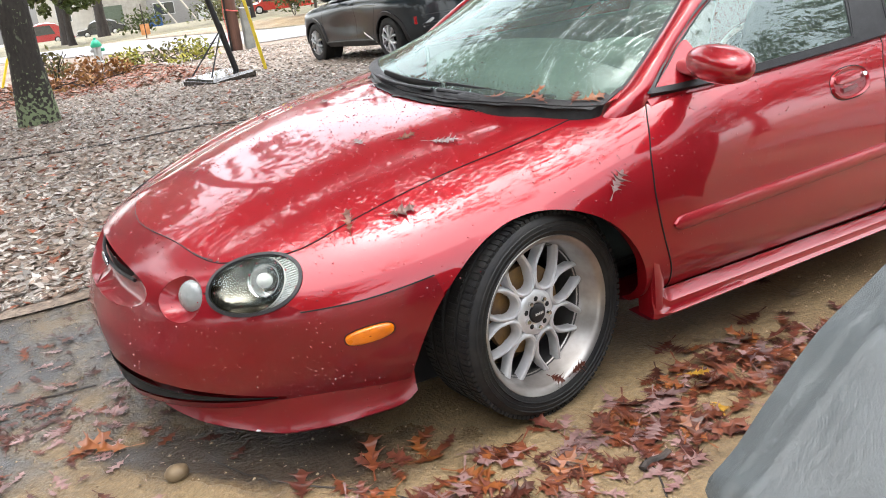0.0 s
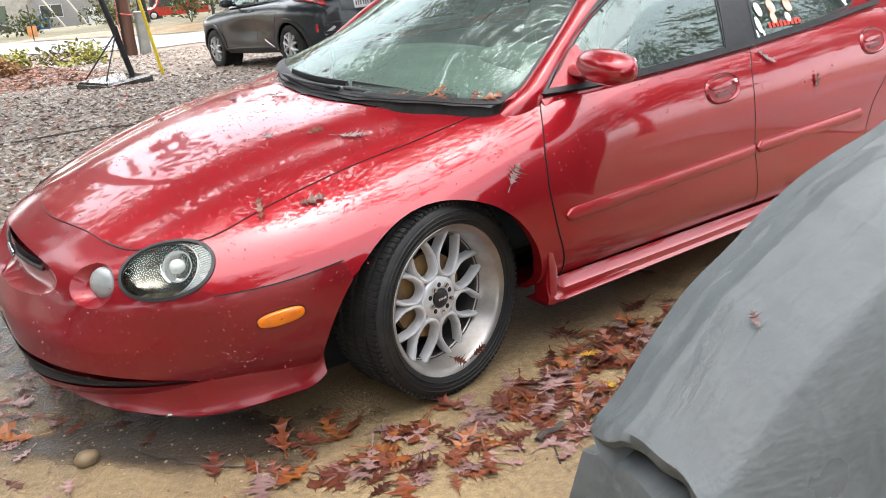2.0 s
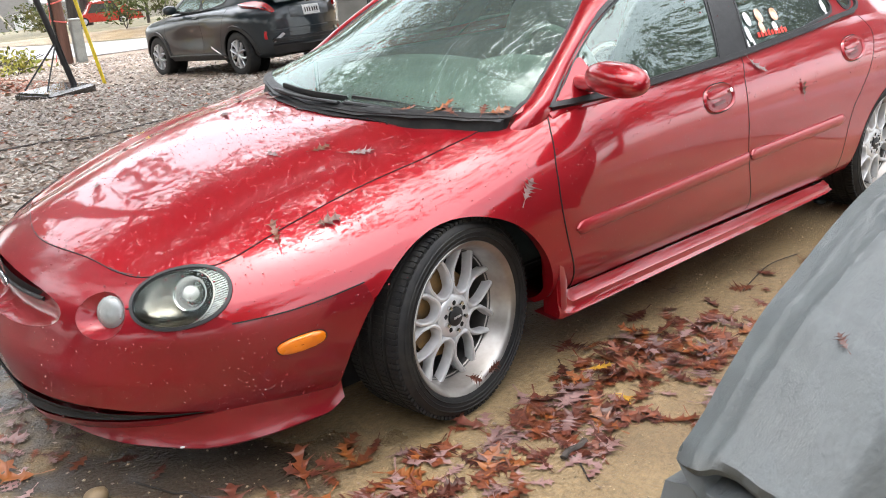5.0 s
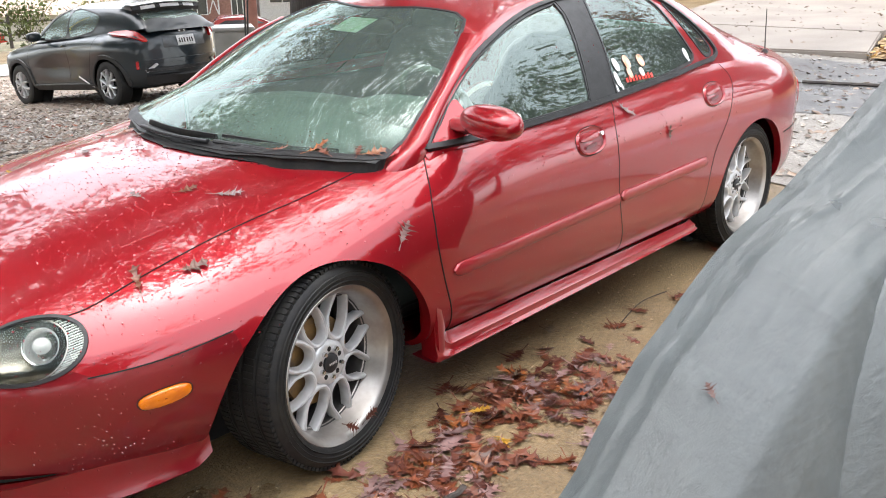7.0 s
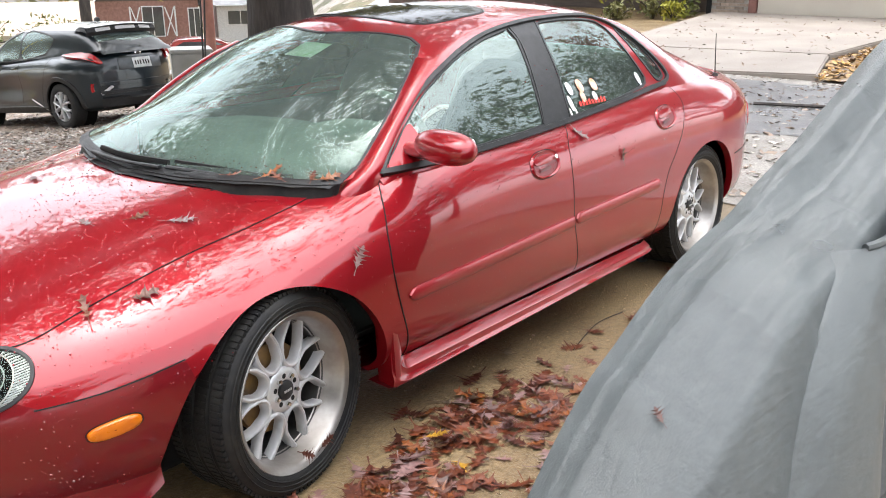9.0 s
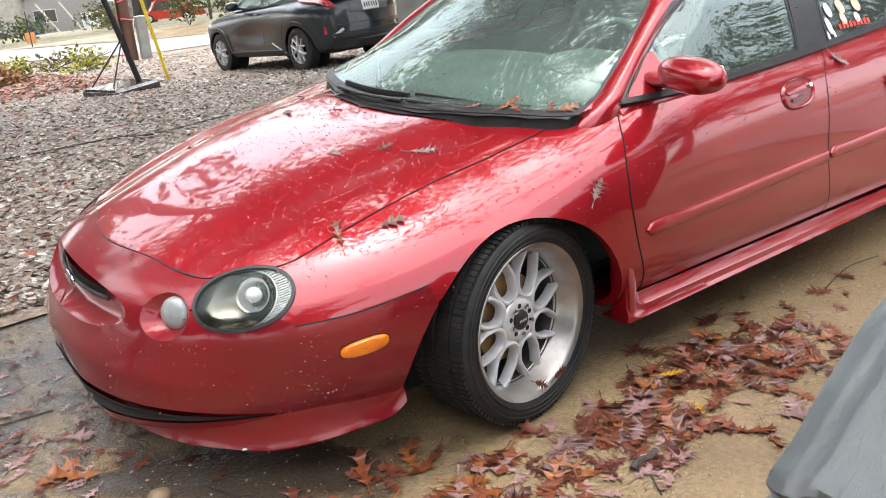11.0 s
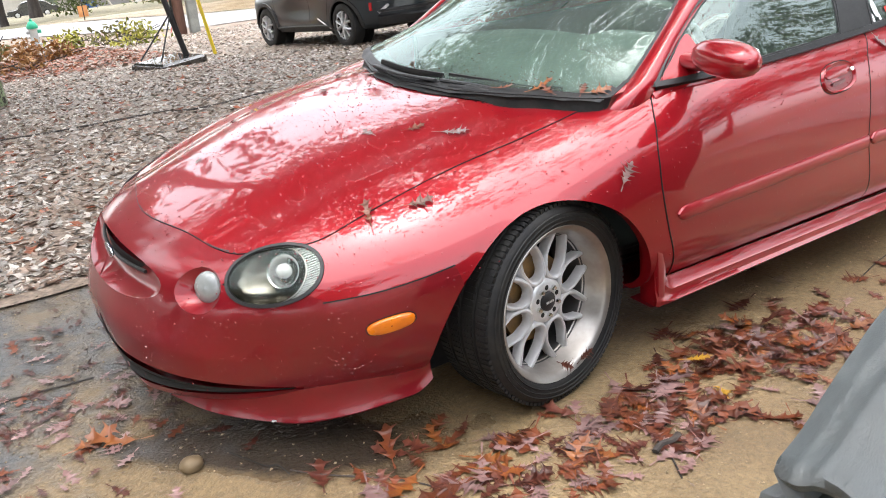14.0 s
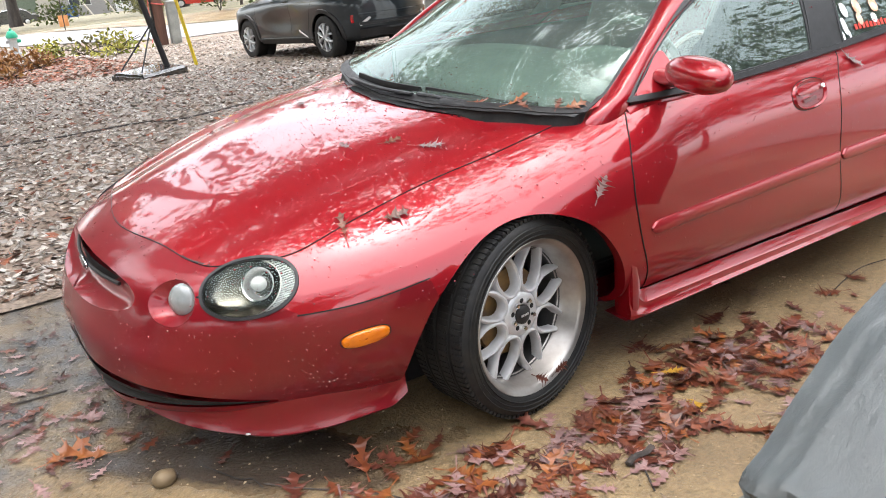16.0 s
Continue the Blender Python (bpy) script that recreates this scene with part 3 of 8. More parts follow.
for q in f:
    for a, b in zip(q, np.roll(q, -1)):
        near_by[a].add(int(b)), near_by[b].add(int(a))
        count_of[min(a, b), max(a, b)] = count_of.get((min(a, b), max(a, b)), 0) + 1
rim = {int(i) for e, c in count_of.items() if c == 1 for i in e}
inner = [i for i in range(len(v)) if i not in rim]
for _ in range(60):
    # the pane is drawn fair, as bent glass is
    w = v.copy()
    for i in inner:
        w[i] = v[i] * 0.3 + 0.7 * v[list(near_by[i])].mean(0)
    v = w
windscreen = part("windscreen", (v, f), SCREEN, car, "wet curved windscreen reflecting trees")
# nothing of the cabin reaches forward over the hood; a narrow black edge stays along the glass
AHEAD = [(0.025, 0), (0.055, 0.28), (0.13, 0.50), (0.225, 0.66), (0.31, 0.733), (0.40, 0.737), (0.50, 0.75), (0.50, 1.0)]
cabin.cut(TOP, np.array(AHEAD + [(-0.4, 1.0), (-0.4, -1.0)] + [(a, -b) for a, b in AHEAD[::-1][:-1]]), depth=2, facing=-2)
v, f, n = cabin.cut(TOP, np.array([(-0.2, -0.745), (0.37, -0.745), (0.37, 0.745), (-0.2, 0.745)]), depth=2, facing=-2)
part("screen_base", (v, f), BLACK, car, "black edge under the windscreen")
RW = [(2.62, 0), (2.63, 0.3), (2.70, 0.47), (2.95, 0.52), (3.17, 0.50), (3.22, 0.25), (3.24, 0)]
RW = rounded(RW + [(a, -b) for a, b in RW[::-1][1:-1]], 8)
v, f, n = cabin.cut(TOP, RW, depth=2)
part("rear_window", (v, f), GLASS, car)
SUNROOF = oval(0.25, 0.36, 60, 5) + (1.40, 0)
v, f, n = cabin.cut(TOP, SUNROOF, depth=2)
part("sunroof", (lifted(v, n, 0.004), f), surface("sunroof_glass", (0.012, 0.013, 0.014), 0.07, scale=5, coat=0.0, spec=0.2, rough_vary=0.03), car, "dark tinted glass sunroof")
p, n = on_shell(cabin, TOP, SUNROOF)
part("sunroof_seal", ribbon(p, n, 0.018, 0.003, closed=True), BLACK, car)
DLO = {"front_window": rounded([(0.560, 0.905), (0.600, 0.945), (0.672, 0.998), (0.759, 1.058), (0.868, 1.118), (1.047, 1.186), (1.292, 1.243), (1.545, 1.282)], 6, False).tolist()
       + [(1.543, 1.238), (1.485, 1.135), (1.424, 1.014), (1.390, 0.930)] + [(x, float(belt_z(x)) + 0.018) for x in (1.26, 1.11, 0.91, 0.75, 0.62)],
       "rear_side_window": [(1.585, 0.936), (1.622, 1.059), (1.685, 1.197), (1.755, 1.290)]
       + rounded([(1.80, 1.296), (1.986, 1.298), (2.190, 1.283), (2.262, 1.244), (2.283, 1.150), (2.309, 1.024)], 6, False).tolist()
       + [(2.290, 1.003), (2.251, 0.992), (2.02, 0.966), (1.80, 0.949)],
       "quarter_window": rounded([(2.413, 1.007), (2.370, 1.094), (2.350, 1.180), (2.345, 1.235), (2.390, 1.215), (2.450, 1.155), (2.489, 1.072), (2.485, 1.018)], 6).tolist()}
for s in (-1, 1):
    for name, line in DLO.items():
        v, f, n = cabin.cut(SIDE[s], np.array(line), depth=1.0)
        part(name, (lifted(v, n, -0.003), f), GLASS, car)
        p, n = on_shell(cabin, SIDE[s], np.array(line))
        part("window_seal", ribbon(p, n, 0.016, 0.003, closed=True), BLACK, car)
    bp = np.array([(1.392, 0.926), (1.426, 1.000), (1.490, 1.125), (1.550, 1.230), (1.560, 1.300), (1.760, 1.305), (1.690, 1.205), (1.630, 1.070), (1.600, 1.000), (1.582, 0.934)])
    v, f, n = cabin.cut(SIDE[s], bp, depth=1.0)
    part("pillar_cover", (lifted(v, n, 0.002), f), BLACK, car, "matt black pillar trim")
    for edge in (bp[:5], bp[5:]):
        p, n = on_shell(cabin, SIDE[s], rounded(edge, 5, False))
        part("pillar_edge", ribbon(p, n, 0.012, 0.0045), BLACK, car)
    # black surround over the whole side glass, and the belt strip
    arc = rounded([(0.512, 0.878), (0.552, 0.914), (0.664, 1.003), (0.826, 1.105), (1.044, 1.192), (1.348, 1.262), (1.671, 1.300), (2.029, 1.308), (2.250, 1.288), (2.385, 1.226), (2.490, 1.115), (2.532, 1.030), (2.500, 0.995), (2.43, 0.985)], 8, False)
    p, n = on_shell(cabin, SIDE[s], arc)
    part("window_surround", ribbon(p, n, 0.022, 0.012, 0.014), BLACK, car)
    belt = [(x, float(belt_z(x)) + 0.008) for x in np.linspace(0.515, 2.46, 60)]
    p, n = on_shell(cabin, SIDE[s], belt)
    part("belt_strip", ribbon(p, n, 0.024, 0.016, 0.016), BLACK, car)
# the pillar's skin: a fair strip from the windscreen's edge round to the door frame, running out into the fender
for s in (-1, 1):
    a = on_shell(cabin, TOP, [(0.385, s * 0.732), (0.511, s * 0.695), (0.658, s * 0.655), (0.829, s * 0.591), (0.95, s * 0.530)])[0]
    b = on_shell(cabin, SIDE[s], [(0.500, 0.866), (0.566, 0.918), (0.682, 1.005), (0.838, 1.102), (0.99, 1.168)])[0]
    a[0], b[0] = (0.375, s * 0.735, 0.855), (0.502, s * 0.775, 0.866)
    a = rounded(np.concatenate([[a[0] + (-0.045, s * 0.004, -0.065)], a]), 6, False)
    b = rounded(np.concatenate([[b[0] + (-0.060, s * 0.004, -0.090)], b]), 6, False)
    out = np.array([-0.35, s * 0.65, 0.68])
    skin = [a + (b - a) * u + out * (0.004 + 0.020 * 4 * u * (1 - u)) for u in np.linspace(0, 1, 9)]
    part("pillar_skin", grid(np.stack(skin, 1)), RED, car)
# an apron from the foot of the glass down to the cowl
foot = [(x, y) for x, y in WS if x < 0.375 and abs(y) < 0.735]
foot = np.array(sorted(foot, key=lambda q: q[1]))
p, n = on_shell(cabin, TOP, foot)
q, n = on_shell(body, TOP, foot - (0.018, 0))
part("screen_apron", grid(np.stack([p, q - (0, 0, 0.004)], 1)), RUBBER, car)
p, n = on_shell(cabin, TOP, WS)
part("windscreen_seal", ribbon(p, n, 0.014, 0.003, closed=True), BLACK, car)
low = rounded([(0.058, 0.0), (0.088, -0.28), (0.161, -0.50), (0.256, -0.652), (0.335, -0.712), (0.40, -0.712)], 10, False)
low = np.concatenate([(low * (1, -1))[::-1][:-1], low])
p, n = on_shell(cabin, TOP, low)
part("screen_band", ribbon(p, n, 0.030, 0.0025, 0.001), BLACK, car, "black printed band along the windscreen foot")
# lower intake slot, and the bumper skin round the nose
SLOT = rounded([(-0.69, 0.218), (-0.5, 0.200), (-0.25, 0.192), (0, 0.192), (0.25, 0.192), (0.5, 0.200), (0.69, 0.218)], 8, False).tolist() \
    + rounded([(0.69, 0.226), (0.5, 0.258), (0.25, 0.272), (0, 0.274), (-0.25, 0.272), (-0.5, 0.258), (-0.69, 0.226)], 8, False).tolist()
v, f, n = body.cut(FRONT, np.array(SLOT), depth=1.2)
part("intake", (lifted(v, n, -0.05), f), DARK, car, "dark lower intake slot")
yy = np.linspace(-0.66, 0.66, 81)
k = (np.abs(yy) / 0.66) ** 2
top, bot = 0.258 - 0.036 * k, 0.198 + 0.022 * k
lane = []
for t, off in ((0.0, 0.001), (0.12, 0.002), (0.2, -0.004), (0.5, -0.010), (0.8, -0.004), (0.9, 0.002), (1.0, 0.001)):
    p, n = on_shell(body, FRONT, np.stack([yy, top + (bot - top) * t], -1))
    lane.append(p - (off, 0, 0))
part("intake_slot", grid(np.stack(lane, 1)), RUBBER, car, "long black slot low in the bumper")
p, n = on_shell(body, FRONT, [(a, 0.232 - 0.004 * abs(a)) for a in np.linspace(-0.60, 0.60, 60)])
part("intake_rib", ribbon(p, n, 0.012, -0.030, 0.012), BLACK, car)
SKIN = [(-1.2, 0.0), (-1.2, 0.85), (-0.79, 0.85), (-0.76, 0.55), (-0.69, 0.514), (-0.54, 0.531), (-0.35, 0.562), (-0.30, 0.4), (-0.30, 0.0)]
v, f, n = body.cut(SIDE[-1], np.array(SKIN), depth=1.5, facing=-2)
bumper = part("front_bumper", (v, f), RED_SKIN, car, "rain-dulled red plastic bumper skin")
SKIN = [(4.2, 0.0), (4.2, 0.60), (3.4, 0.56), (3.12, 0.55), (3.08, 0.0)]
v, f, n = body.cut(SIDE[-1], np.array(SKIN), depth=1.5, facing=-2)
part("rear_bumper", (v, f), RED_SKIN, car)
part("roof", cabin.rest(), RED, car)
part("body", body.rest(), RED, car)


# wheels
def wheel(at, s, steer, camber):
    """A tyre on a polished, deep-lipped alloy with eight forked spokes; its outer face looks along s*y."""
    w = part("wheel", lathe([(0.232, -0.10), (0.232, 0.09)], 64), ALLOY, car, "silver mesh-spoke alloy wheel with a polished lip")
    R, r = 0.318, 0.246
    prof = [(r - 0.004, 0.098), (r + 0.004, 0.105), (r + 0.018, 0.112), (R - 0.035, 0.115), (R - 0.016, 0.108), (R - 0.005, 0.094)]
    prof += [(R, 0.085), (R, 0.06), (R - 0.007, 0.058), (R - 0.007, 0.050), (R, 0.048), (R, 0.004), (R - 0.007, 0.002), (R - 0.007, -0.006), (R, -0.008),
             (R, -0.05), (R - 0.007, -0.052), (R - 0.007, -0.060), (R, -0.062), (R, -0.085), (R - 0.01, -0.10), (R - 0.04, -0.115), (r, -0.10)]
    tyre = part("tyre", lathe(prof, 96), RUBBER, w, "worn black low-profile tyre")
    # tread blocks and sidewall ridges
    blocks = []
    for i in range(104):
        a = 2 * np.pi * i / 104
        for y0, y1 in ((0.062, 0.1), (0.008, 0.044), (-0.046, -0.012), (-0.1, -0.066)):
            bm = box(-0.0065, 0.0065, y0, y1, R - 0.008, R + 0.003)
            rot = Matrix.Rotation(a + (0.02 if y0 > 0 else -0.01), 4, "Y")
            blocks.append(([tuple(rot @ q.co) for q in bm.verts], [tuple(q.index for q in fc.verts) for fc in bm.faces]))
            bm.free()
    part("tread", join(*blocks), RUBBER, tyre, smooth=False)
    part("sidewall_ridge", join(*[lathe([(q, 0.1135), (q + 0.002, 0.1165), (q + 0.004, 0.1135)], 64) for q in (0.262, 0.276, 0.290)]), RUBBER, tyre)
    part("lip", lathe([(0.207, 0.018), (0.214, 0.026), (0.226, 0.088), (0.236, 0.100), (0.247, 0.106), (0.250, 0.103), (0.248, 0.094)], 96), LIP, w, "polished stepped rim lip")
    part("barrel", lathe([(0.212, 0.026), (0.205, 0.01), (0.200, -0.09), (0.228, -0.10)], 64), surface("barrel_grey", (0.10, 0.098, 0.095), 0.5, metal=0.6), w)
    # eight forks: a rounded U at the hub, its two arms running out to the rim
    arc = np.linspace(-np.pi / 2, np.pi / 2, 11)
    arm = rounded([(0.219, 0.0270), (0.190, 0.0345), (0.160, 0.0415), (0.135, 0.0440), (0.116, 0.0400)], 5, False)
    path = np.concatenate([arm, np.stack([0.114 - 0.0395 * np.cos(arc), 0.0395 * np.sin(-arc)], -1), arm[::-1] * (1, -1)])
    tan = np.gradient(path, axis=0)
    tan /= np.linalg.norm(tan, axis=1)[:, None]
    nor = np.stack([-tan[:, 1], tan[:, 0]], -1)
    far = np.clip((path[:, 0] - 0.08) / 0.139, 0, 1)
    face = 0.050 + 0.006 * far - 0.010 * np.sin(np.pi * far) - 0.020 * far ** 3
    ring = []
    for w_, d_ in ((-0.0105, -0.034), (-0.0096, -0.009), (-0.0056, -0.001), (0, 0.0015), (0.0056, -0.001), (0.0096, -0.009), (0.0105, -0.034)):
        q = path + nor * (w_ * (1.0 - 0.15 * np.sin(np.pi * far)))[:, None]
        ring.append(np.stack([q[:, 0], face + d_, q[:, 1]], -1))
    fork = grid(np.stack(ring, 1))
    for i in range(8):
        part("spoke", moved(fork, Matrix.Rotation(2 * np.pi * (i + 0.378) / 8, 4, "Y")), ALLOY, w)
    part("hub", lathe([(0.0, 0.047), (0.030, 0.047), (0.034, 0.052), (0.054, 0.053), (0.066, 0.0505), (0.072, 0.044), (0.074, 0.014)], 64), ALLOY, w)
    cap = part("centre_cap", lathe([(0.0, 0.063), (0.024, 0.062), (0.030, 0.058), (0.031, 0.050)], 32), BLACK, w, "black centre cap")
    bars = [box(-0.016 + 0.007 * i, -0.0115 + 0.007 * i, 0.0625, 0.064, -0.003, 0.004) for i in range(5)]
    vf = []
    for bm in bars:
        vf.append(([tuple(q.co) for q in bm.verts], [tuple(q.index for q in fc.verts) for fc in bm.faces]))
        bm.free()
    part("lettering", join(*vf), ALLOY, cap, smooth=False)
    for i in range(10):
        a = 2 * np.pi * (i + 0.5) / 10
        m = Matrix.Translation((0.046 * np.cos(a), -0.016, 0.046 * np.sin(a)))
        if i % 2:
            part("lug_nut", moved(lathe([(0.0, 0.081), (0.006, 0.081), (0.008, 0.078), (0.009, 0.068)], 6), m), CHROME, w, smooth=False)
        else:
            part("lug_hole", moved(lathe([(0.0, 0.0695), (0.007, 0.0695), (0.0085, 0.0688)], 14), m), DARK, w)
    part("brake_disc", lathe([(0.0, -0.005), (0.14, -0.005), (0.14, -0.03), (0.0, -0.03)], 40), surface("rusty_disc", (0.34, 0.19, 0.06), 0.6, metal=0.3, second=(0.16, 0.10, 0.06), scale=14), w)
    w.matrix_basis = Matrix.Translation(at) @ Matrix.Rotation(radians(steer + (180 if s < 0 else 0)), 4, "Z") @ Matrix.Rotation(radians(camber), 4, "X")
    return w


for s in (-1, 1):
    wheel((-0.007, s * 0.799, 0.316), s, 9.9, 3.9)
    wheel((2.742, s * 0.790, 0.318), s, 0.0, 3.0)
    for ax, az, ar in ARCH.values():
        # rolled edge of the opening and the dark housing behind it
        t = np.linspace(-0.25, np.pi + 0.25, 60)
        line = np.stack([ax + ar * np.cos(t), az + ar * np.sin(t)], -1)
        line = line[line[:, 1] > 0.225]
        p, n = on_shell(body, SIDE[s], line)
        into = p + np.array([0, -s * 0.035, 0])
        part("arch_lip", grid(np.stack([p + n * 0.001, into], 1)), RED, car)
        ring = np.stack([np.stack([line[:, 0] + (line[:, 0] - ax) * k, np.full(len(line), s * y), line[:, 1] + (line[:, 1] - az) * k], -1)
                         for y, k in ((0.765, 0.0), (0.74, 0.03), (0.5, 0.03))], 1)
        part("wheel_housing", grid(ring), DARK, car)
        back = [(ax + ar * 1.03 * np.cos(q), s * 0.5, az + ar * 1.03 * np.sin(q)) for q in np.linspace(0, 2 * np.pi, 40, endpoint=False)]
        part("housing_wall", (back, [tuple(range(40))]), DARK, car)

# floor pan, so that no light comes through from below
part("floor_pan", box(-0.75, 3.5, -0.62, 0.62, 0.19, 0.23, 0.01), DARK, car)


# ---- lamps, trim and fittings of the red sedan ----
def sunk(skin, fr, ra, rb, deep, k=2.0):
    """The cut-out skin pressed in to a bowl."""
    v, f, n = skin
    d = v - fr[0]
    q = np.clip(1 - (np.abs(d @ fr[1]) / ra) ** k - (np.abs(d @ fr[2]) / rb) ** k, 0, 1)
    return v - n * (deep * q ** 0.6)[:, None], f


LAMP = surface("lamp_reflector", (0.16, 0.155, 0.135), 0.16, metal=0.9, second=(0.05, 0.042, 0.028), scale=16, mix=(0.42, 0.56), vary=0.15, rough_vary=0.06, bump=0.004, bump_scale=22)
RIB = surface("ribbed_lens", (0.52, 0.53, 0.52), 0.25, metal=0.3, second=(0.42, 0.42, 0.41), scale=30, coat=0.8)
for s in (-1, 1):
    fr = HEAD[s]
    o, u, v_, n_ = fr
    lens = part("headlight", sunk(head_skin[s], fr, 0.138, 0.085, 0.055), LAMP, car, "oval clear headlight with a black rim")
    v, f, n = head_skin[s]
    part("lens", (lifted(v, n, 0.002), f), LENS, lens)
    p, nn = on_shell(body, fr, oval(0.1375, 0.0845, 70, 2.15), 0.3)
    part("rim", ribbon(p, nn, 0.012, 0.005, 0.010, True), BLACK, lens, "black rubber rim")
    c = on_shell(body, fr, [(0.016, 0.010)], 0.3)[0][0] - 0.046 * n_
    part("bulb_dish", moved(lathe([(0.0, -0.012), (0.022, -0.010), (0.036, 0.004), (0.046, 0.020), (0.049, 0.022)], 32, "z"),
                            Matrix.Translation(c) @ Vector(n_).to_track_quat("Z", "Y").to_matrix().to_4x4()), CHROME, lens)
    part("bulb", moved(blob(0.024, 0.024, 0.022, 2, 16, 10), Matrix.Translation(c + 0.014 * n_)), surface("bulb_glass", (0.88, 0.88, 0.86), 0.12, coat=1.0), lens)
    # the turn lamp: a crescent of fine level ribs behind a silver edge
    p, nn = on_shell(body, fr, [(0.092 * np.cos(q), 0.081 * np.sin(q)) for q in np.linspace(-1.35, 1.35, 24)], 0.3)
    part("lamp_edge", ribbon(p - nn * 0.004, nn, 0.004, 0.001, 0.003), LIP, lens)
    for b in np.linspace(-0.072, 0.074, 22):
        inner = 0.094 * (1 - (b / 0.085) ** 2) ** 0.5
        outer = 0.133 * (1 - (abs(b) / 0.085) ** 2.15) ** (1 / 2.15)
        if outer - inner > 0.006:
            p, nn = on_shell(body, fr, [(q, b + 0.25 * (q - inner)) for q in np.linspace(inner, outer, 5)], 0.3)
            part("rib", ribbon(p - nn * 0.004, nn, 0.0042, 0.0, 0.003), RIB, lens)
    fr = FOG[s]
    scoop = part("lamp_scoop", sunk(fog_skin[s], fr, 0.080, 0.062, 0.050), RED_SKIN, car)
    c = on_shell(body, fr, [(0.010, 0.004)], 0.3)[0][0] - 0.030 * fr[3]
    part("round_lamp", moved(lathe([(0.0, 0.012), (0.022, 0.010), (0.040, 0.003), (0.047, -0.006), (0.049, -0.03)], 36, "z"),
                             Matrix.Translation(c) @ Vector(fr[3]).to_track_quat("Z", "Y").to_matrix().to_4x4()), FROST, car, "round frosted lamp lens")
    # side marker
    fm = frame_at((-0.538, s * 0.838, 0.428), (0.126, s * 0.056, 0.025), (0, 0, 1))
    if fm[3][1] * s < 0:
        fm = fm[:3] + (-fm[3],)
    th = np.linspace(0, 2 * np.pi, 40, endpoint=False)
    rings = []
    for q, lift in ((1.0, 0.0), (0.97, 0.006), (0.85, 0.010), (0.5, 0.012), (0.05, 0.012)):
        p, nn = on_shell(body, fm, oval(0.069, 0.023, 40, 2.6) * q, 0.3)
        rings.append(p + nn * lift)
    part("side_marker", grid(np.array(rings), close_v=True), AMBER, car, "amber oval side marker lamp")
    p, nn = on_shell(body, fm, oval(0.072, 0.026, 40, 2.6), 0.3)
    part("marker_gap", ribbon(p, nn, 0.0025, 0.001, 0.002, True), DARK, car)
    # side mouldings, thick and round-ended
    for name, x0, x1, z0, z1 in (("front_door", 0.476, 1.466, 0.502, 0.535), ("rear_door", 1.486, 2.215, 0.539, 0.558)):
        t = np.linspace(0, 1, 60)
        w = 0.050 * np.clip(np.minimum(t, 1 - t + (0.05 if name == "front_door" else 0)) / 0.025, 0.03, 1) ** 0.5
        line = np.stack([x0 + (x1 - x0) * t, z0 + (z1 - z0) * t], -1)
        p, nn = on_shell(body, SIDE[s], line)
        sd = np.cross(np.gradient(p, axis=0), nn)
        sd /= np.linalg.norm(sd, axis=1)[:, None]
        ring = [p + sd * (w * q)[:, None] / 2 + nn * h for q, h in ((1, -0.002), (0.95, 0.006), (0.75, 0.010), (0, 0.012), (-0.75, 0.010), (-0.95, 0.006), (-1, -0.002))]
        part("side_moulding", grid(np.stack(ring, 1)), RED_TRIM, doors[name, s])
        p2 = p - sd * (w * 0.53)[:, None]
        if s < 0:
            p2 = p + sd * (w * 0.53)[:, None] * (1 if sd[30, 2] < 0 else -1)
        part("moulding_gap", ribbon(p2, nn, 0.004, 0.001, 0.002), DARK, doors[name, s])
    # door handles: an oval recess with a flap and a lock
    for name, x, z, tilt in (("front_door", 1.288, 0.800, 0.05), ("rear_door", 2.300, 0.850, 0.07)):
        fh = frame_at((x, s * 0.915, z), (1, 0, tilt), (0, 0, 1))
        if fh[3][1] * s < 0:
            fh = fh[:3] + (-fh[3],)
        rings = []
        for q, lift in ((1.0, 0.002), (0.92, 0.010), (0.84, 0.004), (0.80, 0.0035)):
            p, nn = on_shell(body, fh, oval(0.097, 0.050, 48, 2.4) * q, 0.3)
            rings.append(p + nn * lift)
        h = part("door_handle", grid(np.array(rings), close_v=True), RED, doors[name, s], "oval red door handle surround")
        p, nn = on_shell(body, fh, oval(0.098, 0.051, 48, 2.4), 0.3)
        part("handle_gap", ribbon(p, nn, 0.003, 0.0025, 0.002, True), DARK, h)
        dish = oval(0.076, 0.038, 40, 2.4)
        p, nn = on_shell(body, fh, dish, 0.3)
        part("recess", (list(map(tuple, p + nn * 0.0028)), [tuple(range(40))]), surface("red_dish_paint", (0.24, 0.008, 0.014), 0.45, coat=0.3), h)
        rings = []
        for q, lift in ((1.0, 0.003), (0.94, 0.007), (0.6, 0.009), (0.05, 0.0095)):
            p, nn = on_shell(body, fh, oval(0.070, 0.017, 36, 2.8) * q + (-0.004, 0.018), 0.3)
            rings.append(p + nn * lift)
        part("flap", grid(np.array(rings), close_v=True), RED, h)
        p, nn = on_shell(body, fh, [(-0.046, -0.017), (-0.02, -0.016), (0.01, -0.015), (0.026, -0.014)], 0.3)
        part("grip", ribbon(p, nn, 0.013, 0.008, 0.005), surface("dark_red_grip", (0.16, 0.05, 0.05), 0.4), h)
        if name == "front_door":
            p, nn = on_shell(body, fh, [(0.068, 0.014)], 0.3)
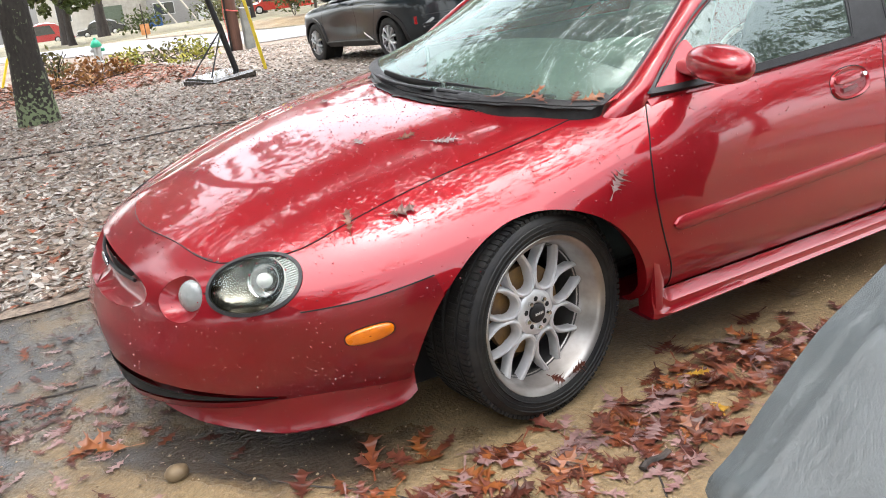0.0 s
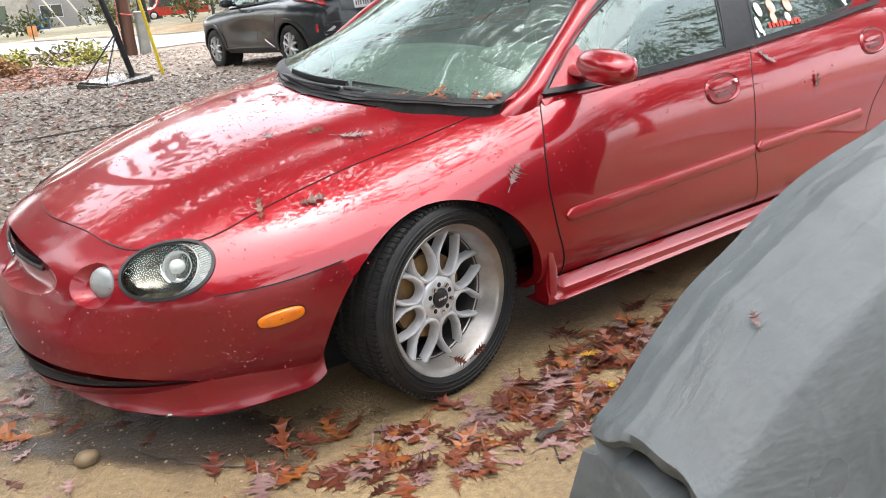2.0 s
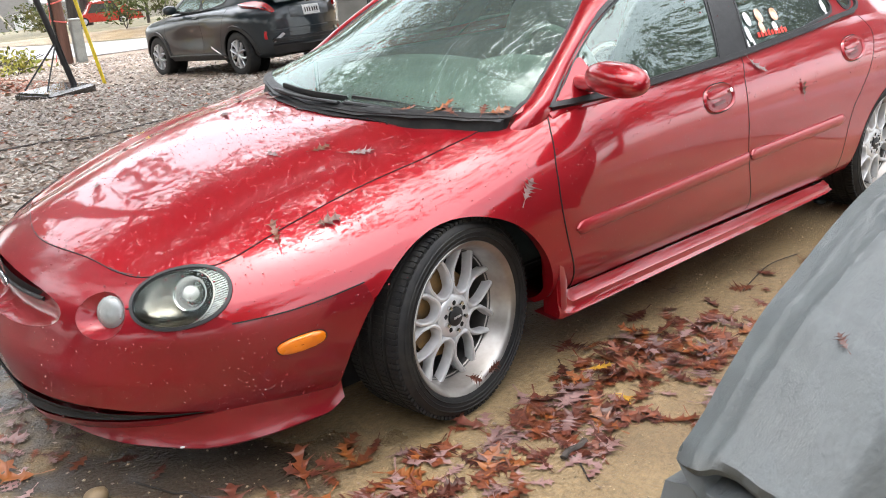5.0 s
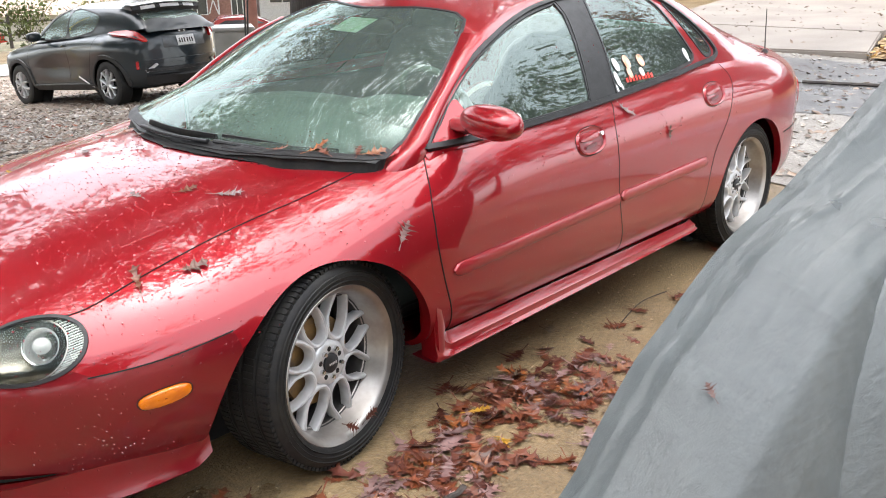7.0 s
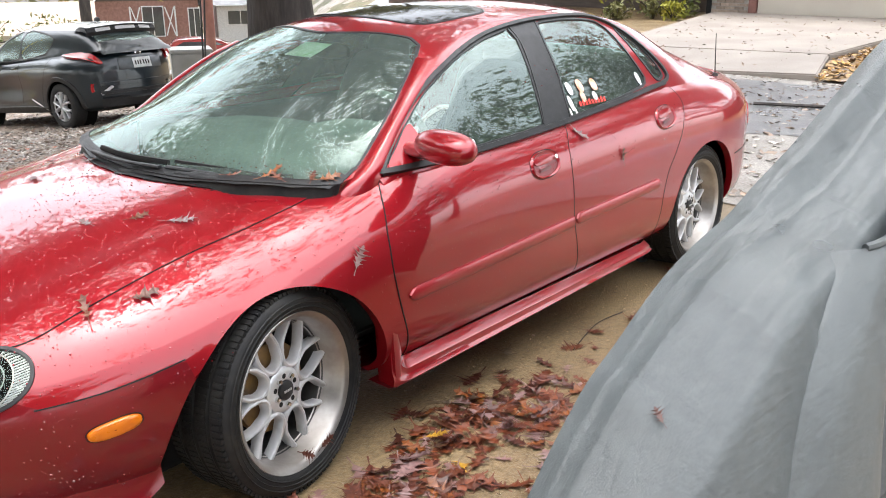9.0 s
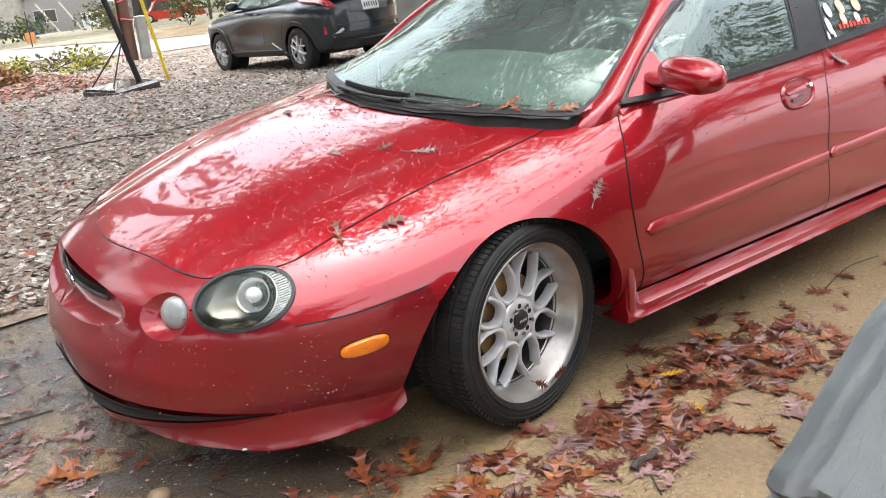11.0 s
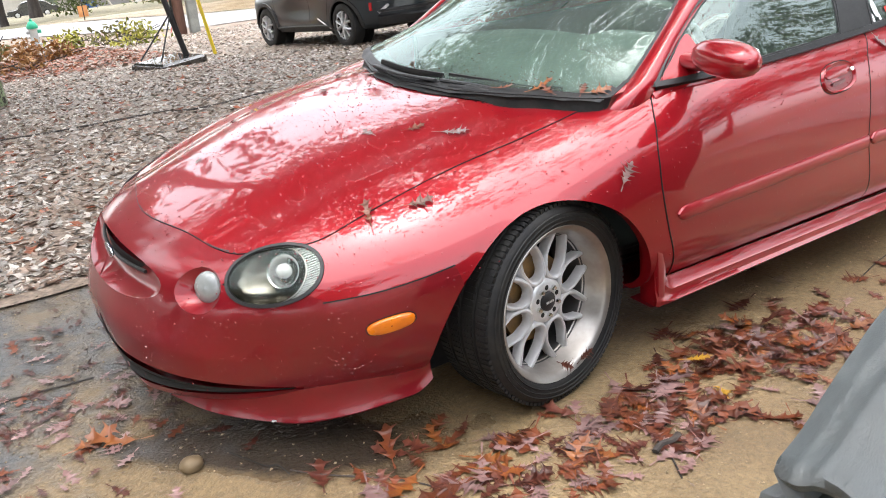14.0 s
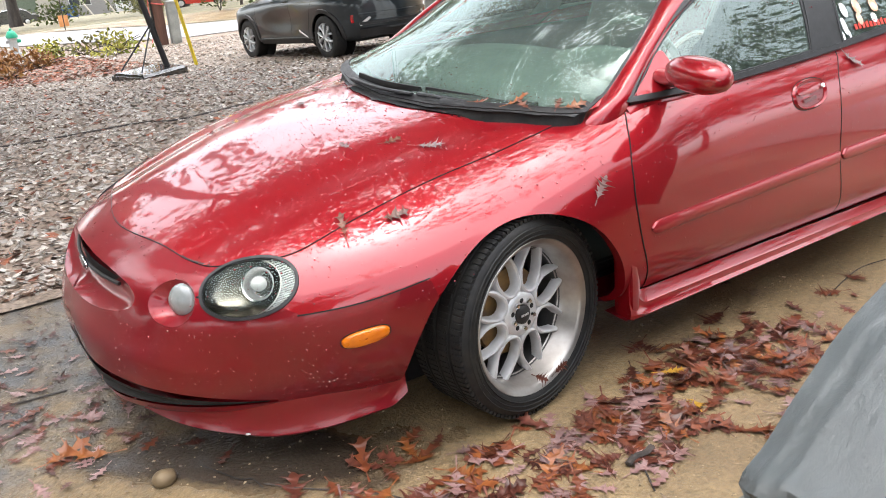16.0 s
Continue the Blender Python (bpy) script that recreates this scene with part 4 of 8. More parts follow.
            part("lock", moved(lathe([(0, 0.016), (0.008, 0.016), (0.010, 0.012), (0.010, 0.0)], 20, "z"),
                               Matrix.Translation(p[0]) @ Vector(nn[0]).to_track_quat("Z", "Y").to_matrix().to_4x4()), CHROME, h)
    # side skirt: flared, with a raised end behind the front wheel
    t = np.linspace(0, 1, 90)
    X = 0.398 + (2.215 - 0.398) * t
    end = np.clip((t - 0.0) / 0.045, 0, 1)
    end2 = np.clip((1 - t) / 0.03, 0, 1)
    zt = 0.236 + 0.125 * (1 - end) ** 1.5 + 0.008 * t
    zb = 0.185 + 0.055 * t * 0.6
    sec = []
    for q, yy in ((-0.6, 0.880), (-0.05, 0.900), (0.10, 0.910), (0.35, 0.911), (0.60, 0.914), (0.80, 0.926), (0.94, 0.922), (1.0, 0.900), (1.0, 0.80)):
        sec.append(np.stack([X, s * (yy - 0.012 * (1 - end2)) + 0 * X, zt + (zb - zt) * q], -1))
    part("side_skirt", grid(np.stack(sec, 1)), RED, car, "red flared side skirt")
    fl = rounded([(0.392, 0.40), (0.398, 0.33), (0.402, 0.25), (0.405, 0.19)], 8, False)
    flare = [np.stack([fl[:, 0] + dx, np.full(len(fl), s * yy), fl[:, 1]], -1) for dx, yy in ((0.004, 0.84), (0.0, 0.90), (0.006, 0.922), (0.03, 0.920), (0.055, 0.905))]
    part("skirt_end", grid(np.stack(flare, 1)), RED, car)
    # door mirror on its triangular foot
    if s < 0:
        m = part("door_mirror", moved(blob(0.070, 0.132, 0.054, 2.3, 36, 22), Matrix.Translation((0.592, s * 0.982, 0.990)) @ Matrix.Rotation(s * radians(12), 4, "Z")), RED, doors["front_door", s], "rounded red door mirror")
        arm = rounded([(0.665, s * 0.765, 0.945), (0.645, s * 0.84, 0.952), (0.622, s * 0.91, 0.968), (0.61, s * 0.95, 0.980)], 6, False)
        part("arm", tube(arm, np.linspace(0.034, 0.050, len(arm)), 14, flat=0.75), RED, m)
        foot = rounded([(0.548, 0.895), (0.622, 0.955), (0.703, 1.012), (0.715, 0.975), (0.745, 0.932), (0.735, 0.912), (0.64, 0.902)], 5)
        p, nn = on_shell(cabin, SIDE[s], foot)
        cen = p.mean(0) + nn.mean(0) * 0.010
        part("foot", (list(map(tuple, p + nn * 0.010)) + [tuple(cen)], [(i, (i + 1) % len(p), len(p)) for i in range(len(p))]), RED, m)
        part("mirror_glass", moved(blob(0.004, 0.080, 0.036, 3, 24, 12), Matrix.Translation((0.653, s * 0.995, 0.990)) @ Matrix.Rotation(s * radians(12), 4, "Z")), CHROME, m)
    # tail lamps and the rear edge of the sills
    ft = frame_at((3.58, s * 0.80, 0.70), (0.5, -s * 0.25, 0), (0, 0, 1))
    if ft[3][1] * s < 0:
        ft = ft[:3] + (-ft[3],)
    rings = []
    for q, lift in ((1.0, 0.001), (0.95, 0.006), (0.5, 0.008), (0.04, 0.008)):
        p, nn = on_shell(body, ft, oval(0.13, 0.085, 48, 2.2) * q, 0.5)
        rings.append(p + nn * lift)
    part("tail_lamp", grid(np.array(rings), close_v=True), surface("tail_lens", (0.45, 0.015, 0.012), 0.15, coat=1), car)

# front lip below the bumper
plan = rounded([(-0.398, 0.792), (-0.50, 0.775), (-0.62, 0.745), (-0.73, 0.685), (-0.828, 0.600), (-0.945, 0.455), (-1.012, 0.305), (-1.048, 0.15), (-1.058, 0.0)], 8, False)
plan = np.concatenate([plan, plan[::-1][1:] * (1, -1)])
nrm = np.stack([np.gradient(plan[:, 1]), -np.gradient(plan[:, 0])], -1)
nrm /= np.linalg.norm(nrm, axis=1)[:, None]
nrm *= np.sign((nrm * (plan - np.array([0.2, 0]))).sum(1))[:, None]
up = np.clip(np.abs(plan[:, 1]) - 0.42, 0, 1) * 0.20
rise = np.clip((np.abs(plan[:, 1]) - 0.64) / 0.15, 0, 1) ** 1.5 * 0.042 + np.clip((plan[:, 0] + 0.47) / 0.072, 0, 1) ** 2.2 * 0.032
sec = []
for off, z, k in ((-0.016, 0.188, 1), (-0.002, 0.184, 1), (0.000, 0.172, 0.85), (-0.002, 0.152, 0.5), (0.001, 0.132, 0.15), (0.009, 0.112, 0), (0.013, 0.103, 0), (0.006, 0.095, 0), (-0.06, 0.100, 0)):
    q = plan + nrm * off
    sec.append(np.stack([q[:, 0], q[:, 1], z + up * k + rise * (1 - k)], -1))
lip = part("front_lip", grid(np.stack(sec, 1)), RED_SKIN, car, "red chin spoiler with a chipped edge")
part("paint_chip", moved(blob(0.012, 0.007, 0.003, 2, 8, 6), Matrix.Translation((-0.834, -0.607, 0.105))), WHITE, lip)
# oval grille: a red bowl, a dark slot and an emblem on a bar
v, f, n = grille_skin
q = np.clip(1 - (np.abs(v[:, 1]) / 0.385) ** 2.2 - (np.abs(v[:, 2] - 0.514) / 0.062) ** 2.2, 0, 1) ** 0.75
grille = part("grille", (v + np.stack([0.060 * q, 0 * q, -0.012 * q], -1), f), RED_SKIN, car, "oval grille recess in the nose")
yy = np.linspace(-0.285, 0.285, 41)
h = 0.024 * (1 - (yy / 0.29) ** 2) ** 0.5 + 0.002
xx = np.array([on_shell(body, FRONT, [(a, 0.530)], 1.4)[0][0][0] for a in yy]) + 0.046
part("grille_slot", grid(np.stack([np.stack([xx - 0.002 * k, yy, 0.528 + h * k], -1) for k in (-1, -0.4, 0.4, 1)], 1)), DARK, grille)
bar = np.stack([xx - 0.012, yy, 0.528 + 0 * yy], -1)
part("grille_bar", tube(bar[2:-2], 0.006, 8), BLACK, grille)
part("emblem", moved(blob(0.008, 0.046, 0.019, 2, 28, 12), Matrix.Translation((xx[20] - 0.020, 0, 0.528))), surface("emblem_blue", (0.03, 0.04, 0.09), 0.2, metal=0.3, coat=1), grille, "plain oval badge")
part("emblem_ring", moved(tube([(0, 0.047 * np.cos(a), 0.020 * np.sin(a)) for a in np.linspace(0, 2 * np.pi, 33)], 0.0025, 6), Matrix.Translation((xx[20] - 0.022, 0, 0.528))), CHROME, grille)

# cowl and wipers
for name, line, r in (("wiper_arm", [(0.245, -0.60), (0.170, -0.47), (0.120, -0.33), (0.090, -0.18)], 0.011), ("wiper_arm", [(0.075, -0.16), (0.050, 0.0), (0.050, 0.12), (0.065, 0.26)], 0.010)):
    p, nn = on_shell(body, TOP, rounded(line, 8, False))
    w = part(name, tube(p + nn * 0.030, r, 8, flat=0.6), BLACK, car, "black wiper arm")
    part("blade", tube(p + nn * 0.024 + np.array([0.035, 0, 0.012]), 0.008, 6, flat=1.8), RUBBER, w)
hump = on_shell(body, TOP, [(0.262, -0.61)])[0][0]
part("wiper_pivot", moved(blob(0.035, 0.022, 0.016), Matrix.Translation(hump + np.array([0, 0, 0.018]))), BLACK, car)
p, nn = on_shell(body, TOP, rounded([(0.085, -0.24), (0.115, -0.36), (0.155, -0.46)], 6, False))
part("wiper_cover", tube(p + nn * 0.020, [0.012] * 4 + [0.020] * 5 + [0.014] * 4, 10, flat=0.8), BLACK, car)

# cabin: dash, wheel, seats, mirror
part("dashboard", moved(blob(0.36, 0.62, 0.09, 2.6, 40, 16), Matrix.Translation((0.66, 0, 0.835))), INNER, car, "grey-green dashboard")
part("binnacle", moved(blob(0.14, 0.22, 0.06, 2.6, 24, 12), Matrix.Translation((0.78, -0.38, 0.915))), INNER, car)
st = [(0.0, 0.185 * np.cos(a), 0.185 * np.sin(a)) for a in np.linspace(0, 2 * np.pi, 41)]
m = Matrix.Translation((0.98, -0.38, 0.90)) @ Matrix.Rotation(radians(-24), 4, "Y")
sw = part("steering_wheel", moved(tube(st, 0.015, 10, cap=False), m), INNER, car, "grey steering wheel")
part("wheel_hub", moved(blob(0.03, 0.08, 0.06, 3, 20, 10), m), INNER, sw)
part("wheel_spoke", moved(tube([(0, -0.18, 0), (0, 0.18, 0)], 0.018, 8), m), INNER, sw)
for y in (-0.37, 0.37):
    part("seat_back", moved(blob(0.10, 0.24, 0.34, 3.2, 24, 16), Matrix.Translation((1.62, y, 0.80)) @ Matrix.Rotation(radians(16), 4, "Y")), INNER, car)
    part("headrest", moved(blob(0.05, 0.13, 0.085, 3, 20, 12), Matrix.Translation((1.735, y, 1.135))), INNER, car)
    part("seat_cushion", moved(blob(0.28, 0.25, 0.10, 3, 20, 12), Matrix.Translation((1.35, y, 0.50))), INNER, car)
part("rear_seat", moved(blob(0.12, 0.66, 0.36, 4, 28, 14), Matrix.Translation((2.62, 0, 0.76)) @ Matrix.Rotation(radians(20), 4, "Y")), INNER, car)
part("parcel_shelf", box(2.65, 3.15, -0.6, 0.6, 0.93, 0.945, 0.004), INNER, car)
part("inner_floor", box(0.2, 2.8, -0.72, 0.72, 0.30, 0.33, 0.01), DARK, car)
part("headliner", (lambda P: grid(np.concatenate([P[:, ::-1][:, :-1] * np.array([1, -1, 1]), P], 1) - np.array([0, 0, 0.02])))(rows(roof_point, np.linspace(1.05, 2.5, 20), 24)[:, :12]), INNER, car)
part("inner_mirror", moved(blob(0.02, 0.12, 0.035, 3, 20, 10), Matrix.Translation((1.0, 0, 1.20))), BLACK, car)
part("door_card_left", box(0.55, 2.3, -0.80, -0.77, 0.35, 0.88, 0.01), INNER, car)
part("door_card_right", box(0.55, 2.3, 0.77, 0.80, 0.35, 0.88, 0.01), INNER, car)
# paper and tag behind the windscreen
p, nn = on_shell(cabin, TOP, [(0.80, 0.06), (0.80, -0.10), (0.92, -0.10), (0.92, 0.06)])
part("paper_tag", (list(map(tuple, p - nn * 0.03)), [(0, 1, 2, 3)]), surface("pale_green_card", (0.45, 0.62, 0.40), 0.6, second=(0.7, 0.75, 0.68), scale=30), car, "pale green card behind the windscreen")

# stickers on the rear side glass: plain shapes and bars
def sticker(outline, material, s=-1):
    p, nn = on_shell(cabin, SIDE[s], outline)
    return part("sticker", (list(map(tuple, p + nn * 0.002)), [tuple(range(len(p)))]), material, car, "vinyl sticker on the rear side glass", smooth=False)


for cx, cz, a, b, mt in ((1.663, 1.038, 0.022, 0.030, WHITE), (1.628, 0.985, 0.017, 0.035, WHITE), (1.601, 0.952, 0.008, 0.02, WHITE), (1.64, 0.952, 0.008, 0.02, WHITE),
                         (1.746, 1.042, 0.026, 0.030, ORANGE), (1.733, 1.0, 0.020, 0.025, ORANGE), (1.849, 1.038, 0.028, 0.028, ORANGE), (1.821, 0.995, 0.02, 0.02, WHITE),
                         (2.24, 1.028, 0.022, 0.030, WHITE), (2.245, 0.995, 0.016, 0.012, WHITE)):
    sticker(oval(0.85 * a, 0.85 * b, 20, 2.3) + (cx, cz), mt)
for i in range(9):
    x = 1.684 + 0.0236 * i
    sticker(np.array([(x, 0.966), (x + 0.017, 0.967), (x + 0.018, 0.985 + 0.006 * (i % 2)), (x + 0.001, 0.984)]), SIGNRED)
base = on_shell(body, TOP, [(3.285, -0.68)])[0][0]
an = part("antenna", tube([base, base + np.array([-0.02, 0, 0.12]), base + np.array([-0.036, 0, 0.235])], [0.004, 0.003, 0.002], 6), BLACK, car)
part("antenna_base", moved(lathe([(0, 0.02), (0.012, 0.018), (0.02, 0.0)], 16, "z"), Matrix.Translation(base)), BLACK, an)
sp = rounded([(3.52, -0.62), (3.58, -0.3), (3.59, 0), (3.58, 0.3), (3.52, 0.62)], 8, False)
p, nn = on_shell(body, TOP, sp)
part("spoiler", ribbon(p, nn, 0.10, 0.004, 0.004), RED, car)

# ---- beads of rain standing on the paint ----
BEAD = surface("water_bead", (0.30, 0.02, 0.03), 0.05, scale=5, vary=0.02, coat=1.0, rough_vary=0.02, coat_ior=2.0)


def beads(count, shell, fr, lo, hi, seed, keep=lambda a, b: True):
    """Small domes of water scattered on the sheet, too many to count."""
    rng = np.random.default_rng(seed)
    a6 = np.linspace(0, 2 * np.pi, 6, endpoint=False)
    vs, fs = [], []
    for _ in range(count):
        a, b = lo[0] + (hi[0] - lo[0]) * rng.random(), lo[1] + (hi[1] - lo[1]) * rng.random()
        if not keep(a, b) or noise.noise(Vector((a * 4, b * 4, seed))) < -0.15 + 0.3 * rng.random() - 0.15:
            continue
        (p,), (n,) = on_shell(shell, fr, [(a, b)])
        if n @ fr[3] < 0.25:
            continue
        r = 0.0012 + 0.0020 * rng.random() ** 2.5
        u = np.cross(n, (0.3, 0.5, 0.8))
        u /= np.linalg.norm(u)
        w = np.cross(n, u)
        k = len(vs)
        for q, h in ((1.0, 0.002), (0.72, 0.0)):
            lift = 0.0032 if h else 0.0032 + r * 0.62
            vs += [p + n * lift + r * q * (np.cos(t) * u + np.sin(t) * w) for t in a6]
        vs.append(p + n * (0.0032 + r * 0.85))
        fs += [(k + i, k + (i + 1) % 6, k + 6 + (i + 1) % 6, k + 6 + i) for i in range(6)]
        fs += [(k + 6 + i, k + 6 + (i + 1) % 6, k + 12) for i in range(6)]
    ob = part("rain_water", (vs, fs), BEAD, car, "standing beads of rain")
    ob["kind"] = "stuff"


beads(2600, body, TOP, (-0.95, -0.80), (0.40, 0.80), 1)
beads(800, body, SIDE[-1], (-0.75, 0.20), (0.40, 0.80), 2, lambda a, b: a < -0.42 or b > 0.69)
beads(500, body, SIDE[-1], (0.40, 0.70), (2.6, 0.90), 3, lambda a, b: b > 0.74)
beads(420, body, FRONT, (-0.80, 0.15), (0.80, 0.66), 4, lambda a, b: not within(np.array([a]), np.array([b]), GRILLE)[0])
beads(500, cabin, TOP, (0.3, -0.75), (3.0, 0.2), 5, lambda a, b: not within(np.array([a]), np.array([b]), WS)[0])


# ---- the covered thing beside the drive: a grey tarpaulin in heavy folds ----
TARP = surface("grey_tarpaulin", (0.060, 0.071, 0.074), 0.30, second=(0.086, 0.099, 0.102), scale=5, vary=0.07, grain=30, spec=0.75, rough_vary=0.10)


def weave(m, pitch=2300.0, height=0.0005):
    """Adds a woven relief of crossing threads to a cloth."""
    n, l = m.node_tree.nodes, m.node_tree.links
    b = n["Principled BSDF"]
    tc, ad, bp = n.new("ShaderNodeTexCoord"), n.new("ShaderNodeMath"), n.new("ShaderNodeBump")
    waves = []
    for d in ("X", "Z"):
        w = n.new("ShaderNodeTexWave")
        w.bands_direction = d
        w.inputs["Scale"].default_value, w.inputs["Distortion"].default_value = pitch / 6.28, 0.6
        l.new(tc.outputs["Object"], w.inputs["Vector"])
        waves.append(w)
    l.new(waves[0].outputs["Fac"], ad.inputs[0]), l.new(waves[1].outputs["Fac"], ad.inputs[1])
    no = n.new("ShaderNodeTexNoise")
    no.inputs["Scale"].default_value, no.inputs["Detail"].default_value = 16, 6
    l.new(tc.outputs["Object"], no.inputs["Vector"])
    b2 = n.new("ShaderNodeBump")
    b2.inputs["Distance"].default_value, b2.inputs["Strength"].default_value = 0.004, 0.9
    l.new(no.outputs["Fac"], b2.inputs["Height"])
    # pulled wrinkles along the slope, and the sharp creases where it lay folded
    mp, wr, b3, vo, mr, b4 = (n.new("ShaderNode" + k) for k in ("Mapping", "TexNoise", "Bump", "TexVoronoi", "MapRange", "Bump"))
    mp.inputs["Rotation"].default_value, mp.inputs["Scale"].default_value = (0, radians(24), radians(12)), (7, 60, 60)
    l.new(tc.outputs["Object"], mp.inputs["Vector"]), l.new(mp.outputs[0], wr.inputs["Vector"])
    wr.inputs["Scale"].default_value, wr.inputs["Detail"].default_value = 1.0, 7
    b3.inputs["Distance"].default_value, b3.inputs["Strength"].default_value = 0.0035, 0.8
    l.new(wr.outputs["Fac"], b3.inputs["Height"]), l.new(b3.outputs[0], b2.inputs["Normal"])
    vo.feature = "DISTANCE_TO_EDGE"
    vo.inputs["Scale"].default_value = 5.0
    mr.inputs["From Min"].default_value, mr.inputs["From Max"].default_value = 0.0, 0.035
    l.new(tc.outputs["Object"], vo.inputs["Vector"]), l.new(vo.outputs["Distance"], mr.inputs["Value"])
    b4.inputs["Distance"].default_value, b4.inputs["Strength"].default_value = 0.0005, 0.6
    l.new(mr.outputs[0], b4.inputs["Height"]), l.new(b4.outputs[0], b3.inputs["Normal"])
    bp.inputs["Distance"].default_value, bp.inputs["Strength"].default_value = height, 0.5
    l.new(ad.outputs[0], bp.inputs["Height"])
    l.new(b2.outputs[0], bp.inputs["Normal"])
    l.new(bp.outputs[0], b.inputs["Normal"])
    return m


TARP = weave(TARP)
tarp_crest = curve([-0.60, -0.52, -0.45, -0.395, -0.335, -0.275, -0.18, -0.08, 0.03, 0.15, 0.26, 0.40, 0.60, 0.85, 1.29, 1.45, 1.58, 1.66],
                   [0.585, 0.662, 0.705, 0.757, 0.808, 0.853, 0.897, 0.947, 0.990, 1.018, 1.037, 1.079, 1.133, 1.213, 1.344, 1.362, 1.30, 1.05])


def tarp_point(x, v):
    """v -1 at the ground on the car's side, 0 on the crest, 1 at the ground on the near side."""
    zc = tarp_crest(x)
    near, far = np.clip(v, 0, 1), np.clip(-v, 0, 1)
    over = np.clip(near / 0.45, 0, 1)
    hang = np.clip((near - 0.45) / 0.55, 0, 1)
    y = -2.05 - 0.24 * over - 0.21 * hang ** 0.8 - 0.20 * far ** 0.7
    z = zc + 0.020 * np.sin(over * np.pi) - 0.045 * over
    z = z + (0.03 - z) * hang ** 1.05
    z = z + (0.03 - z) * far ** 1.2
    return y, z


def soft_ridge(d, w):
    return np.exp(-np.abs(d) / w)


nx, nv = 146, 130
X, V = np.meshgrid(np.linspace(-0.49, 1.6505, nx), np.concatenate([np.linspace(-1, 0, 24)[:-1], np.linspace(0, 1, nv - 23)]), indexing="ij")
Y, Z = tarp_point(X, V)
# folds: broad hanging pleats, sharp creases along and across the slope, small crumples
fold = np.clip((V - 0.40) / 0.6, 0, 1)
Y += -0.050 * np.sin(X * 4.6 + V * 3.0 + 0.4) * fold - 0.020 * np.sin(X * 11 + V * 5 + 1.3) * fold
drop = np.clip((V - 0.05) / 0.18, 0, 1)
along = np.clip((X - 0.05) / 0.6, 0, 1)
Z -= 0.055 * drop * drop * (3 - 2 * drop) * along * along * (3 - 2 * along) * np.clip((0.8 - V) / 0.35, 0, 1)
top_only = np.clip(V * 12, 0, 1) * np.clip((0.62 - V) * 8, 0, 1)
for line, depth, w in ((V - 0.17 - 0.05 * np.sin(X * 2.1), 0.007, 0.02), (V - 0.30 - 0.06 * X, -0.004, 0.03), (V - 0.07 - 0.03 * X, 0.004, 0.012), (X - 0.02 + 0.16 * V, 0.004, 0.010), (X + 0.22 + 0.10 * V, -0.005, 0.012), (X - 0.55 + 0.2 * V, 0.004, 0.010), (X - 0.95 + 0.2 * V, -0.004, 0.012)):
    Z += depth * soft_ridge(line, w) * top_only
for i in range(nx):
    for j in range(X.shape[1]):
        c = Vector((X[i, j] * 2.2 + V[i, j], V[i, j] * 3.1, 0.3))
        k = noise.noise(c) * 0.030 + noise.noise(c * 3.1) * 0.012 + abs(noise.noise(c * 7.3)) * 0.008
        Y[i, j] -= k * min(1, max(0, V[i, j] - 0.3) * 3) * 0.6
        Z[i, j] += (k * 0.30 * min(1, abs(V[i, j]) * 8) if Z[i, j] > 0.1 else 0)
tarp = thing("tarpaulin", "grey woven tarpaulin draped over bulky goods", "tarpaulin")
P = np.stack([X, Y, Z], -1)
part("sheet", grid(P), TARP, tarp)
# the sheet ends at the front in a rolled hem, above a lower layer that bulges out beneath it
front = P[0]
lump = 0.010 * np.sin(front[:, 1] * 22 + front[:, 2] * 9) + 0.005 * np.sin(front[:, 1] * 61)
roll = [front + np.stack([dx + lump * k, 0 * lump, dz + lump * k * 0.6], -1) for dx, dz, k in ((0, 0, 0), (-0.008, -0.006, 0.5), (-0.012, -0.022, 1), (-0.002, -0.038, 1), (0.03, -0.040, 0.5), (0.07, -0.03, 0), (0.12, -0.03, 0))]
roll = [np.c_[q[:, :2], np.maximum(q[:, 2], 0.02)] for q in roll]
part("hem", grid(np.stack(roll, 1)), TARP, tarp, "rolled hem of the sheet")
bulge = 1 + 0.5 * np.sin(front[:, 1] * 25 + front[:, 2] * 12)
low = [front + np.array([dx, 0, 0]) for dx in (0.125, 0.06, 0.0, -0.030, -0.040, -0.055)]
low = [np.c_[q[:, 0] - (0.012 * bulge * (i > 1)), q[:, 1] + 0.02 * (i > 1), np.maximum(0.015, front[:, 2] * k - d)] for i, (q, (k, d)) in enumerate(zip(low, ((1, 0.055), (1, 0.060), (1, 0.080), (0.85, 0.06), (0.5, 0.03), (0, 0))))]
part("under_sheet", grid(np.stack(low, 1)), TARP, tarp, "lower grey layer hanging to the ground")
back = P[-1]
part("back_drop", grid(np.stack([back, back * (1, 1, 0) + np.array([0.06, 0, 0.02])], 1)), TARP, tarp)
# a second layer hangs nearer, with a folded top edge
u = np.linspace(0, 1, 50)
ww = np.linspace(0, 1, 40)
U, W = np.meshgrid(u, ww, indexing="ij")
qx = 0.34 + 1.2 * U - 0.60 * (1 - np.exp(-W / 0.22))
qz = (1.005 + 0.16 * U) * (1 - W) + 0.03 * W
pleat = np.abs(np.sin(U * 9.75)) ** 0.8
qy = -2.315 - 0.18 * W ** 0.8 - 0.10 * pleat * (0.35 + 0.8 * W) - 0.004 * np.sin(U * 34 + W * 2)
